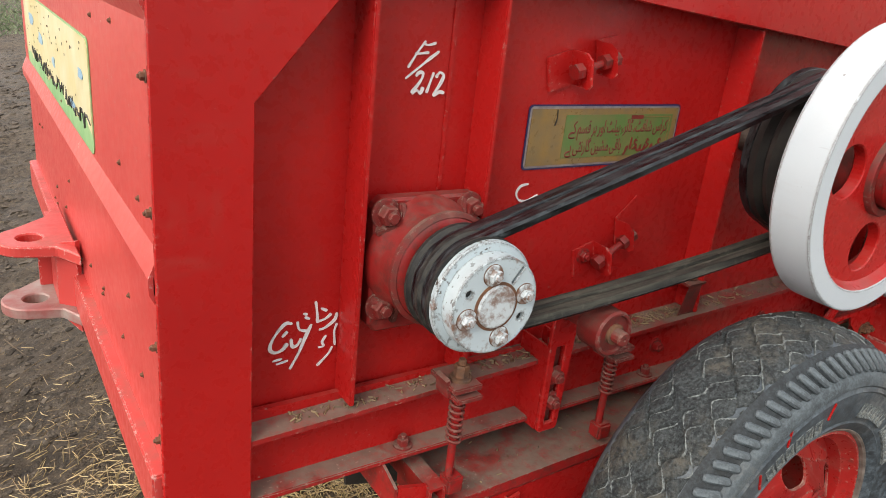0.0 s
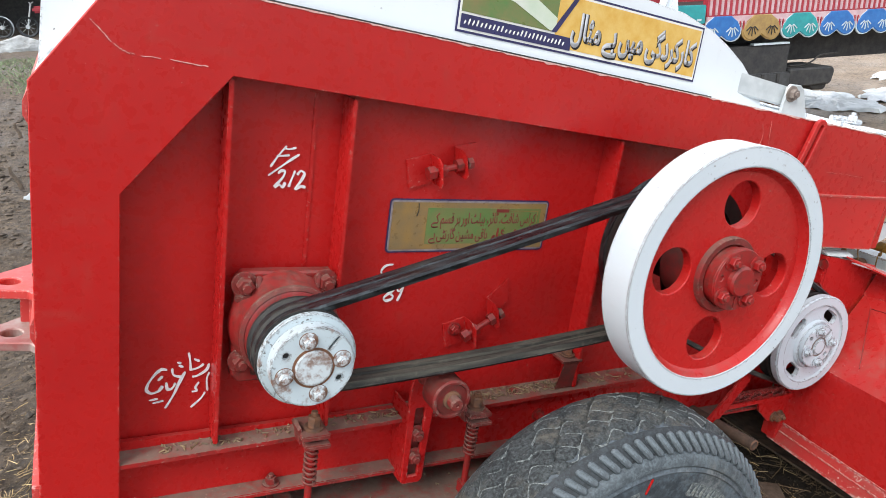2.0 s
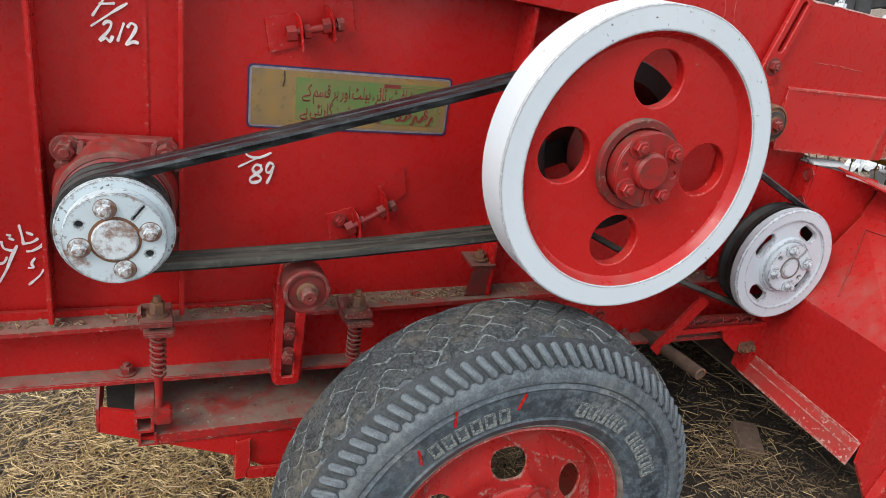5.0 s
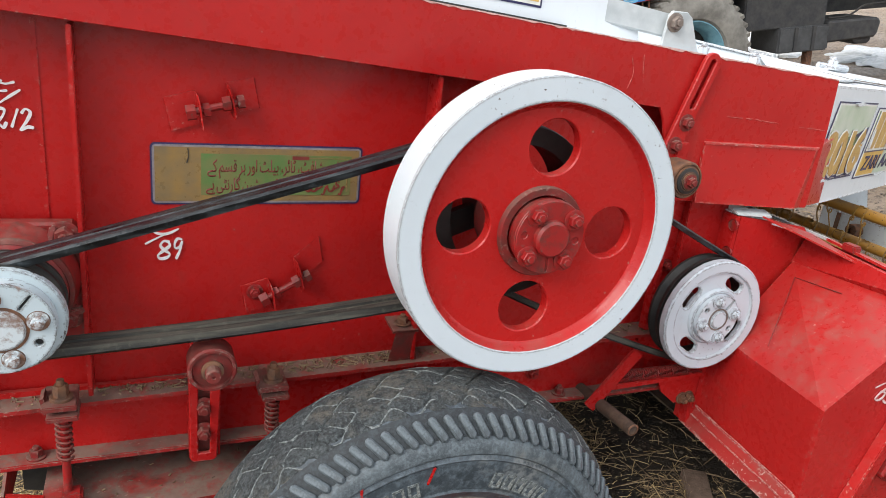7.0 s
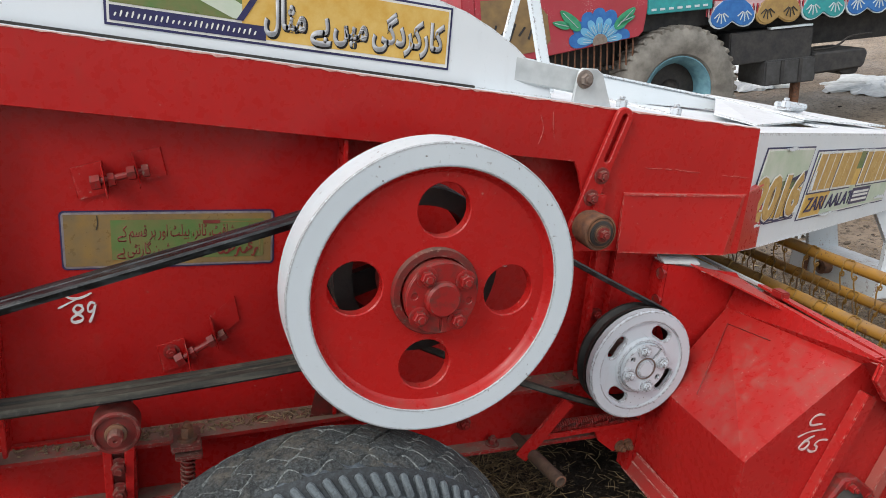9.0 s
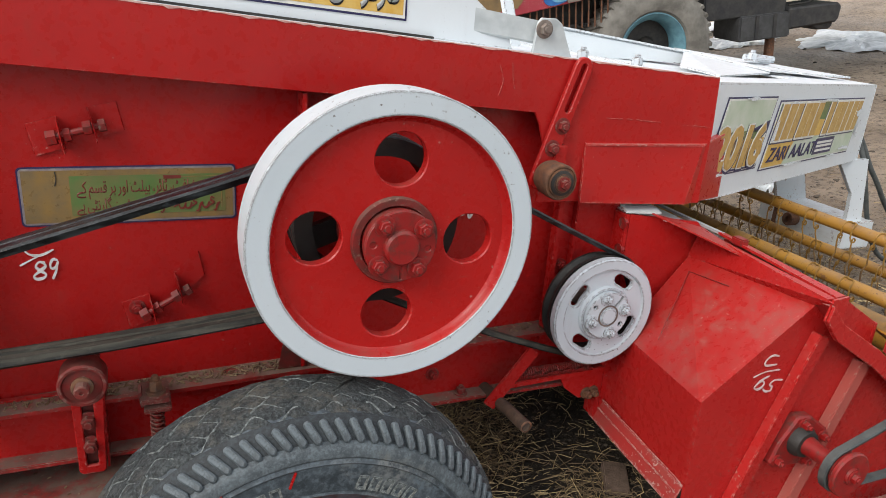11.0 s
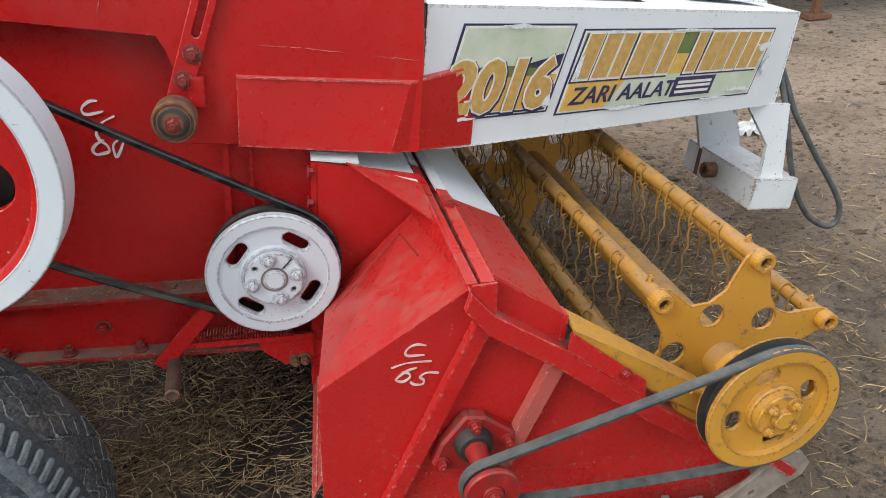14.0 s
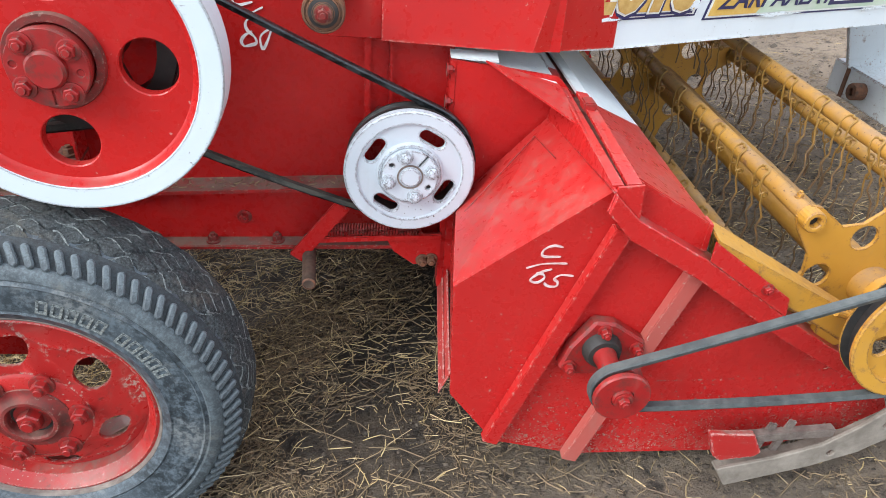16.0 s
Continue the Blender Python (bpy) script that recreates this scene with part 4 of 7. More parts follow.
    for i in range(92):
        m = Matrix.Translation((cx, yo, cz)) @ Matrix.Rotation(-2 * math.pi * i / 92, 4, "Y") @ Matrix.Translation((0.3680, -0.0005, 0)) @ pose(0, 0, 0, 0, 0, 42) @ pose(0, 0, 0, 0, -26, 0)
        if lug is None:
            lug = part("shoulder_lug", shoulder_lug(), LUG, w, "", True)
            lug.matrix_basis = m
        else:
            again(lug, m, w)
    # raised bars on the sidewall in place of its lettering
    mark = None
    for a0, n in ((73, 5), (44, 5), (128, 6), (200, 6), (290, 7)):
        for k in range(n):
            m = Matrix.Translation((cx, yo, cz)) @ Matrix.Rotation(-radians(a0 - 5.0 * k), 4, "Y") @ Matrix.Translation((0.280, -0.0195, 0))
            if mark is None:
                mark = part("sidewall_bar", plate(rect(-0.014, 0.014, -0.0095, 0.0095), -0.0014, 0.004, [rect(-0.0095, 0.0095, -0.0050, 0.0050)]), TREAD, w)
                mark.matrix_basis = m
            else:
                again(mark, m, w)
    for a, r in ((97, 0.30), (118, 0.315), (133, 0.29), (156, 0.31)):
        m = Matrix.Translation((cx, yo, cz)) @ Matrix.Rotation(-radians(a), 4, "Y") @ Matrix.Translation((r, -0.0215, 0)) @ pose(0, 0, 0, 0, 25, 0)
        part("paint_dab", box(-0.016, 0.016, -0.0012, 0.002, -0.0022, 0.0022, 0.001, m), RED, ty, "dab of red paint")
    return w


road_wheel(1.426, 0.379, -0.385)
far_wheel = road_wheel(1.426, 0.379, -0.385)
far_wheel.matrix_basis = Matrix.Translation((2.852, 1.56, 0)) @ pose(0, 0, 0, 0, 0, 180)
part("axle", box(1.38, 1.47, -0.20, 1.76, 0.33, 0.43, 0.004), RED_CAST, harvester)
part("axle_beam", sheet([[(0.848, -0.105, 0.458), (1.57, -0.105, 0.474), (1.57, 0.07, 0.474), (0.848, 0.07, 0.458)], [(0.848, -0.105, 0.458), (1.57, -0.105, 0.474), (1.57, -0.105, 0.450), (0.848, -0.105, 0.440)]], 0.007, (0, 0.4, -1)), RED_DUSTY, harvester, "dusty red channel over the axle")
part("hanger_plate", plate([(0.755, 0.472), (0.759, 0.520), (0.814, 0.506), (0.822, 0.452), (1.5, 0.462), (1.5, 0.27), (1.115, 0.288), (1.10, 0.318), (0.985, 0.388)], -0.100, -0.092), RED, harvester)
# black sheet put in for the shade inside the hollow hanger
part("hanger_shade", plate([(0.757, 0.535), (1.5, 0.535), (1.5, 0.30), (0.95, 0.35), (0.757, 0.40)], 0.075, 0.083), BLACK, harvester)
part("hanger_end", sheet([[(0.752, -0.10, 0.472), (0.752, -0.10, 0.520), (0.752, -0.05, 0.538), (0.752, -0.05, 0.472)], [(0.752, -0.05, 0.472), (0.752, -0.05, 0.538), (0.752, 0.07, 0.538), (0.752, 0.07, 0.472)]], 0.005, (1, 0, 0)), RED_DUSTY, harvester)
ce = part("channel_end", plate([(0.812, 0.468), (0.844, 0.468), (0.844, 0.504), (0.812, 0.504)], -0.110, 0.07, [[(0.817, 0.473), (0.839, 0.473), (0.839, 0.499), (0.817, 0.499)]]), RED_DUSTY, harvester, "open end of a dusty square tube")
# black block added for the shade inside the open tube
part("tube_shade", box(0.8165, 0.8395, -0.070, -0.066, 0.4725, 0.4995, 0.0), BLACK, ce)
part("channel_foot", plate([(0.818, 0.440), (0.848, 0.440), (0.848, 0.466), (0.844, 0.466), (0.844, 0.444), (0.822, 0.444), (0.822, 0.466), (0.818, 0.466)], -0.110, 0.0), RED_DUSTY, harvester)
hk = part("step_hook", sheet([[(0.985, -0.112, 0.424), (1.010, -0.112, 0.430), (1.010, -0.112, 0.345), (0.985, -0.112, 0.340)], [(0.985, -0.112, 0.424), (0.985, -0.112, 0.340), (0.985, -0.075, 0.345), (0.985, -0.075, 0.420)]], 0.007, (0.4, 1, 0)), RED_EDGED, harvester)
part("step_bar", bar((1.005, -0.110, 0.352), (1.16, -0.110, 0.345), 0.026, 0.008), RED_EDGED, hk)

# ---- pickup header ----
header = empty("pickup_header", "red pickup header with a yellow tined reel and belt drive", "harvester header", M)
outline = [(2.208, 0.697), (2.218, 0.44), (2.315, 0.305), (2.49, 0.258), (2.90, 0.25), (3.18, 0.335), (3.145, 0.40), (3.01, 0.495), (2.84, 0.635), (2.668, 0.75), (2.50, 0.865), (2.46, 0.886)]
part("side_plate", plate(outline, -0.425, -0.417), RED_PICKUP, header)
part("far_side_plate", plate(outline, 1.97, 1.978), RED, header)
part("chute_top", sheet([[(2.428, -0.08, 0.871), (2.46, -0.417, 0.886), (2.208, -0.417, 0.697), (2.250, -0.10, 0.690)], [(2.208, -0.417, 0.697), (2.250, -0.10, 0.690), (2.25, -0.10, 0.486), (2.2165, -0.417, 0.486)], [(2.250, -0.10, 0.690), (2.250, -0.055, 0.690), (2.25, -0.055, 0.486), (2.25, -0.10, 0.486)]], 0.006, (0.5, 0, -0.8)), RED_PICKUP, header)
part("chute_flange", sheet([[(2.2165, -0.417, 0.488), (2.250, -0.05, 0.488), (2.226, -0.05, 0.440), (2.196, -0.417, 0.440)]], 0.006, (0, 0, -1)), RED_FLANGE, header, "dusty red flange below the chute")
for x, z in ((2.2150, 0.4885), (2.2055, 0.466)):
    part("weld_bead", tube(smooth_path([(x + 0.0053 * k, -0.41 + 0.06 * k, z + 0.0012 * (k % 2)) for k in range(7)], 3), 0.0024, 5), RED_FLANGE, header)
part("chute_wall", plate([(2.235, 0.44), (2.60, 0.44), (2.60, 0.80), (2.44, 0.955), (2.235, 0.985)], -0.075, -0.068), RED, header)
part("hood", sheet([[(2.488, -0.440, 0.917), (2.488, -0.12, 0.921), (2.640, -0.035, 0.832), (2.632, -0.440, 0.832)]], 0.005, (0.5, 0, 1)), RED_PICKUP, header)
part("hood", sheet([[(2.488, -0.12, 0.921), (2.488, 1.97, 0.930), (2.64, 1.97, 0.832), (2.640, -0.035, 0.832)]], 0.005, (0.5, 0, 1)), WHITE, header, "white painted hood sheet")
part("hood_lip", plate([(2.488, 0.921), (2.634, 0.836), (2.632, 0.782), (2.490, 0.862)], -0.445, -0.440), RED_PICKUP, header)
part("hood_end", box(2.629, 2.640, -0.446, -0.415, 0.782, 0.836, 0.001), RED_PICKUP, header)
for x0, x1, z0, z1, turn in ((2.442, 2.4605, 0.912, 0.9130, 0.02), (2.4665, 2.490, 0.914, 0.915, -0.12)):
    k = (turn + 0.478) / 0.358
    part("ridge_strip", sheet([[(x0, -0.462, z0), (x0, turn, z0 + 0.022 + 0.002 * k), (x1, turn, z1 + 0.017 + 0.001 * k), (x1, -0.462, z1)]], 0.006, (0, 0, 1)), RED_PICKUP, header)
    part("ridge_strip", sheet([[(x0, turn, z0 + 0.022 + 0.002 * k), (x0, 1.97, z0 + 0.036), (x1, 1.97, z1 + 0.028), (x1, turn, z1 + 0.017 + 0.001 * k)]], 0.006, (0, 0, 1)), GALV if x1 > 2.47 else WHITE, header, "bare grey steel strip" if x1 > 2.47 else "white painted edge strip")
part("ridge_gap", sheet([[(2.445, -0.462, 0.909), (2.442, 1.96, 0.938), (2.488, 1.96, 0.932), (2.488, -0.462, 0.909)]], 0.002, (0, 0, 1)), CAST_DUSTY, header, "dark dirty gap in the ridge")
part("corner_gusset", plate([(2.440, 0.874), (2.450, 0.918), (2.492, 0.922), (2.496, 0.860), (2.486, 0.824)], -0.4705, -0.4655), RED_PICKUP, header)
part("clamp", box(2.462, 2.486, -0.20, -0.165, 0.932, 0.950, 0.003), RED_CAST, header)
part("cover_sheet", sheet([[(2.228, -0.055, 0.990), (2.437, -0.095, 0.945), (2.437, 1.2, 0.958), (2.228, 1.2, 0.992)]], 0.004, (0, 0, -1)), WHITE, header, "white painted cover sheet")
part("cover_lip", sheet([[(2.222, -0.075, 0.988), (2.315, -0.085, 0.984), (2.315, -0.06, 0.992), (2.222, -0.05, 0.995)]], 0.004, (0, 0, 1)), GALV, header, "bare grey edge")
part("cover_flange", sheet([[(2.290, -0.083, 0.984), (2.437, -0.100, 0.945), (2.454, -0.245, 0.916)]], 0.004, (0, 0, 1)), RED_PICKUP, header)
top = [(2.448, 0.908), (2.492, 0.863), (2.632, 0.783), (2.838, 0.640), (2.990, 0.545)]
low = [(2.978, 0.512), (2.825, 0.603), (2.620, 0.746), (2.486, 0.824), (2.440, 0.874)]
part("edge_rail", plate(top + low, -0.478, -0.471, bevel=0.0015), RED_PICKUP, header)
part("edge_rail_top", sheet([[(a[0], -0.475, a[1]), (b[0], -0.475, b[1]), (b[0], -0.42, b[1]), (a[0], -0.42, a[1])] for a, b in zip(top, top[1:])], 0.005, (0, 0, -1)), RED_FLANGE, header)
part("nose_strip", sheet([[(2.640, -0.475, 0.822), (2.972, -0.455, 0.640), (2.965, -0.40, 0.640), (2.645, -0.41, 0.828)], [(2.640, -0.475, 0.822), (2.972, -0.455, 0.640), (2.975, -0.455, 0.575), (2.640, -0.475, 0.785)]], 0.005, (0, 0.3, -1)), YELLOW, header, "yellow painted nose strip")
part("nose_patch", plate([(2.632, 0.824), (2.648, 0.812), (2.800, 0.704), (2.806, 0.664), (2.632, 0.785)], -0.4815, -0.4785), RED_PICKUP, header)
bolt(header, (2.752, -0.481, 0.726), 0.014, 0.010, RED_CAST)
for (a, b) in (((2.486, 0.822), (2.303, 0.322)), ((2.640, 0.738), (2.476, 0.262))):
    part("rib", bar((a[0], -0.437, a[1]), (b[0], -0.437, b[1]), 0.033, 0.024), RED_PICKUP if a[0] < 2.5 else RED_GREYED, header)
part("chute_weld", tube([(2.250, -0.225, 0.7335), (2.395, -0.125, 0.849), (2.410, -0.24, 0.857)], 0.0014, 5), RED_CAST, header)
part("chute_edge", sheet([[(2.428, -0.075, 0.868), (2.460, -0.42, 0.884), (2.443, -0.475, 0.914), (2.439, -0.09, 0.942)]], 0.004, (1, 0, 0)), RED_PICKUP, header)
bx, bz = 2.489, 0.573
brg = part("flange_bearing", plate([(bx - 0.075, bz - 0.05), (bx - 0.055, bz - 0.065), (bx + 0.04, bz - 0.07), (bx + 0.085, bz - 0.015), (bx + 0.085, bz + 0.01), (bx + 0.02, bz + 0.055), (bx - 0.02, bz + 0.06), (bx - 0.06, bz + 0.0)], -0.452, -0.424, bevel=0.005), RED_CAST, header, "red cast bearing housing, greasy")
for x, z in ((-0.055, -0.043), (0.0, 0.040), (0.068, -0.002), (0.03, -0.055)):
    bolt(brg, (bx + x, -0.452, bz + z), 0.017, 0.016, RED_CAST)
part("seal", lathe([(0.038, -0.44), (0.036, -0.462), (0.030, -0.474), (0.02, -0.476)], bx, bz, 32), BLACK, brg, "black greasy seal", True)
part("shaft", lathe([(0.024, -0.46), (0.019, -0.50), (0.019, -0.545)], bx, bz, 24), RED_CAST, header, "", True)
dp = part("drive_pulley", lathe([(0, -0.540), (0.040, -0.541), (0.048, -0.544), (0.040, -0.552), (0.040, -0.566), (0.0505, -0.573), (0.0505, -0.580), (0.048, -0.583), (0.020, -0.583), (0.02, -0.578), (0.02, -0.578), (0.018, -0.588), (0, -0.589)], bx, bz, 48), RED_CAST, header, "small red pulley", True)
bolt(dp, (bx, -0.588, bz), 0.018, 0.011, RED_CAST)
yx, yz = 3.024, 0.675
yp = part("reel_pulley", lathe([(0.10, -0.522), (0.1345, -0.522), (0.1355, -0.525), (0.122, -0.532), (0.122, -0.549), (0.1355, -0.556), (0.1360, -0.562), (0.133, -0.565), (0.108, -0.565), (0.105, -0.553), (0.10, -0.545)], yx, yz, 80), YELLOW, header, "yellow pulley with slotted web", True)
part("web", plate(circle(yx, yz, 0.108, 64), -0.553, -0.545, [slot(yx + 0.077 * math.cos(a), yz + 0.077 * math.sin(a), 0.046, 0.030, a + math.pi / 2) for a in (0.45, 1.95, 3.45, 5.1)], 0.001), YELLOW, yp)
part("hub", lathe([(0, -0.43), (0.044, -0.43), (0.054, -0.550), (0.054, -0.560), (0.050, -0.564), (0.048, -0.564), (0.047, -0.578), (0.044, -0.581), (0.020, -0.581), (0.0195, -0.592), (0.017, -0.5945), (0, -0.5945)], yx, yz, 40), YELLOW, yp, "", True)
for k in range(4):
    a = 0.9 + k * math.pi / 2
    bolt(yp, (yx + 0.034 * math.cos(a), -0.581, yz + 0.034 * math.sin(a)), 0.017, 0.012, YELLOW)
part("groove", lathe([(0.1345, -0.5262), (0.1230, -0.5325), (0.1226, -0.5405), (0.1230, -0.5485), (0.1345, -0.5550)], yx, yz, 80), BLACK, yp, "dark belt groove", True)
belt("reel_belt", header, (bx, bz), 0.047, (yx, yz), 0.130, -0.556, 0.019, 0.012, 0.006, "grey dusty rubber belt", BELT_GREY)
part("pinch_bolt", tube([(2.905, -0.476, 0.668), (2.985, -0.476, 0.640)], 0.0075, 10), YELLOW, header, "", True)
part("bearing_arm", bar((2.90, -0.445, 0.60), (3.10, -0.445, 0.62), 0.07, 0.02), YELLOW, header)
part("nose_bar", tube([(2.93, -0.47, 0.66), (2.98, -0.47, 0.645)], 0.009, 10), YELLOW, header)
# reel
rx, rz, RR = 3.049, 0.645, 0.238
ANG = [radians(a) for a in (21, 85, 139, 189, 268, 325)]
REACH = (RR, RR, RR, 0.191, 0.226, RR)
for y in (-0.36, 0.82, 1.78):
    pts = []
    for a in ANG:
        for d, r in ((-0.12, 0.236), (-0.06, 0.255), (0.06, 0.255), (0.12, 0.236), (0.28, 0.168), (0.50, 0.152), (0.74, 0.168)):
            pts.append((rx + r * math.cos(a + d), rz + r * math.sin(a + d)))
    part("reel_plate", plate(pts, y, y + 0.008, [circle(rx + 0.12 * math.cos(a + 0.52), rz + 0.12 * math.sin(a + 0.52), 0.027, 24) for a in ANG]), YELLOW, header)
tine_mesh = None


def tine():
    """A double spring tine: a wire staple over the tube, a coil below it on each side and two kinked prongs that hang down."""
    bm = bmesh.new()
    bridge = [(-0.0180, -0.017, 0.006), (-0.013, -0.017, 0.0140), (-0.006, -0.015, 0.0190), (-0.003, -0.007, 0.0205), (-0.006, 0.0, 0.0195), (-0.003, 0.007, 0.0205), (-0.006, 0.015, 0.0190), (-0.013, 0.017, 0.0140), (-0.0180, 0.017, 0.006)]
    add_tube(bm, bridge, 0.0027, 6)
    for sgn in (-1, 1):
        drop = [(-0.0180, sgn * 0.017, 0.006), (-0.0205, sgn * 0.018, -0.004), (-0.0215, sgn * 0.018, -0.020)]
        loop = [(-0.0150 + 0.0065 * math.sin(a), sgn * (0.020 - 0.0008 * a), -0.026 + 0.0065 * math.cos(a)) for a in np.linspace(-1.6, -7.2, 10)]
        prong = [(-0.021, sgn * 0.026, -0.046), (-0.016, sgn * 0.027, -0.078), (-0.027, sgn * 0.029, -0.100), (-0.021, sgn * 0.031, -0.135), (-0.033, sgn * 0.033, -0.172)]
        add_tube(bm, drop + loop + prong, 0.0024, 5)
    return bm


def tube_end(x, z):
    """Boss with a square hole at the tube's near end."""
    bm = plate(circle(x, z, 0.0215, 20), -0.384, -0.352, [circle(x, z, 0.0115, 8, 0.4)], 0.002)
    return bm


for k, a in enumerate(ANG):
    tx, tz = rx + REACH[k] * math.cos(a), rz + REACH[k] * math.sin(a)
    tb = part("reel_tube", tube([(tx, -0.355, tz), (tx, 1.80, tz)], 0.0175, 16), YELLOW_DIRTY, header, "yellow tube with wire tines", True)
    part("tube_end", tube_end(tx, tz), YELLOW, tb)
    part("bore", plate(circle(tx, tz, 0.0117, 8, 0.4), -0.370, -0.362), BLACK, tb)
    bolt(tb, (tx, -0.315, tz + 0.016), 0.011, 0.010, YELLOW, (0, 0, 1))
    y = -0.26 + 0.03 * (k % 3)
    while y < 1.7:
        if tine_mesh is None:
            tine_mesh = part("tine", tine(), TINE, tb, "", True)
            tine_mesh.matrix_basis = Matrix.Translation((tx, y, tz))
        else:
            again(tine_mesh, Matrix.Translation((tx, y, tz)) @ pose(0, 0, 0, random.uniform(-8, 8), random.uniform(-14, 10) - PITCH, random.uniform(-10, 10)), tb)
        y += 0.118 + random.uniform(-0.015, 0.015)
part("reel_axle", tube([(rx, -0.43, rz), (rx, 1.9, rz)], 0.043, 24), YELLOW_DIRTY, header, "", True)
# curved skid with its bracket
sk_low = [(3.236, 0.452), (3.228, 0.420), (3.185, 0.392), (3.145, 0.352), (3.080, 0.305), (2.985, 0.266), (2.81, 0.216)]
sk_top = [(2.780, 0.268), (2.90, 0.296), (2.995, 0.330), (3.060, 0.382), (3.125, 0.450), (3.165, 0.492), (3.205, 0.486)]
part("skid", plate(sk_low + sk_top, -0.492, -0.482, [circle(3.115, 0.383, 0.008, 12), circle(3.02, 0.306, 0.008, 12)], 0.002), SKID, header, "worn grey steel skid with dried mud")
part("skid_floor", sheet([[(a[0], -0.485, a[1]), (b[0], -0.485, b[1]), (b[0], -0.43, b[1]), (a[0], -0.43, a[1])] for a, b in zip(sk_low[1:], sk_low[2:])], 0.006, (0, 0, 1)), SKID, header)
part("skid_end_clip", sheet([[(3.120, -0.496, 0.470), (3.195, -0.496, 0.420), (3.205, -0.496, 0.440), (3.135, -0.496, 0.492)]], 0.004, (0, 1, 0)), RED_FLANGE, header, "dusty red clip on the skid")
part("skid_bracket", plate([(2.732, 0.384), (2.829, 0.377), (2.858, 0.324), (2.846, 0.312), (2.772, 0.304), (2.756, 0.318)], -0.499, -0.485, bevel=0.002), RED_FLANGE, header, "dusty worn red bracket")
part("skid_link", bar((2.80, -0.475, 0.345), (3.02, -0.470, 0.352), 0.022, 0.02), STEEL, header, "muddy steel link")
for x0, x1, z0, z1 in ((2.865, 2.885, 0.300, 0.375), (2.905, 2.925, 0.296, 0.382)):
    part("skid_link", bar((x0, -0.468, z0), (x1, -0.468, z1), 0.018, 0.008), STEEL, header, "muddy steel link")
part("bottom_plate", sheet([[(2.42, -0.42, 0.292), (2.9, -0.42, 0.25), (2.9, 1.97, 0.25), (2.42, 1.97, 0.292)], [(2.62, -0.41, 0.274), (2.62, 1.97, 0.274), (2.60, 1.97, 0.55), (2.60, -0.41, 0.55)]], 0.006, (0, 0, 1)), FLOOR_DUST, header, "header floor under dust and chaff")

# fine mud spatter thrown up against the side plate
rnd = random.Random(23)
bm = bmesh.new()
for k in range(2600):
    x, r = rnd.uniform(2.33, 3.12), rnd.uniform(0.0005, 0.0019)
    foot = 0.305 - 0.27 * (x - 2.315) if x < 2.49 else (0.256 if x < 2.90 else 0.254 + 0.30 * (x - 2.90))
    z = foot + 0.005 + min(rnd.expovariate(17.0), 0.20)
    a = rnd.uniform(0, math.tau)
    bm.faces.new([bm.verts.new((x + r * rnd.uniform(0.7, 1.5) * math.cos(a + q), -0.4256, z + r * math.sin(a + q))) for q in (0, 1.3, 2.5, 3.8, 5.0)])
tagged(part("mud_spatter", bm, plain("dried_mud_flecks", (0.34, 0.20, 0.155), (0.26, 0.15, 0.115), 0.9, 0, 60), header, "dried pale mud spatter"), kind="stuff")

# ---- small fittings on the side panel ----
def hex_nut(parent, p, size, length, axis, material):
    """A plain hexagon nut."""
    d = Vector(axis).normalized() * length
    return part("nut", tube([Vector(p) - d / 2, Vector(p) + d / 2], size * 0.577, 6), material, parent)


def clamp_pair(a, b, lift):
    """Two bent tabs joined by a threaded rod with nuts."""
    (x0, z0), (x1, z1) = a, b
    t1 = part("tension_bracket", sheet([[(x0 - 0.046, -0.005, z0 + 0.006), (x0 + 0.002, -0.005, z0 + 0.020), (x0 + 0.012, -0.005, z0 - 0.034), (x0 - 0.035, -0.005, z0 - 0.048)],
                                        [(x0 + 0.002, -0.005, z0 + 0.020), (x0 + 0.004, -0.038, z0 + 0.018), (x0 + 0.007, -0.049, z0 + 0.008), (x0 + 0.012, -0.050, z0 - 0.030), (x0 + 0.013, -0.043, z0 - 0.038), (x0 + 0.012, -0.005, z0 - 0.034)]], 0.004, (-0.5, 1, 0)), RED_EDGED, harvester)
    part("tab", sheet([[(x1 - 0.022, -0.005, z1 + 0.022), (x1 - 0.019, -0.036, z1 + 0.020), (x1 - 0.016, -0.049, z1 + 0.010), (x1 - 0.008, -0.050, z1 - 0.026), (x1 - 0.009, -0.040, z1 - 0.034), (x1 - 0.012, -0.005, z1 - 0.030)],
                       [(x1 - 0.022, -0.005, z1 + 0.022), (x1 + 0.024, -0.005, z1 + 0.032 + lift), (x1 + 0.034, -0.005, z1 - 0.018 + lift), (x1 - 0.012, -0.005, z1 - 0.030)]], 0.004, (0.5, 1, 0)), RED_EDGED, t1)
    rod = Vector((x1 - x0, 0, z1 - z0)).normalized()
    p0, p1 = Vector((x0 - 0.008, -0.030, z0 - 0.012)), Vector((x1 + 0.004, -0.030, z1 - 0.004))
    part("threaded_rod", tube([p0, p1], 0.0062, 10), RED_CAST, t1, "", True)
    hex_nut(t1, p0 + rod * 0.002, 0.023, 0.015, rod, RED_CAST)
    hex_nut(t1, p0 + rod * 0.027, 0.021, 0.010, rod, RED_CAST)
    hex_nut(t1, p1 - rod * 0.026, 0.022, 0.013, rod, RED_CAST)
    hex_nut(t1, p1 - rod * 0.003, 0.020, 0.011, rod, CAST_DUSTY)
    return t1


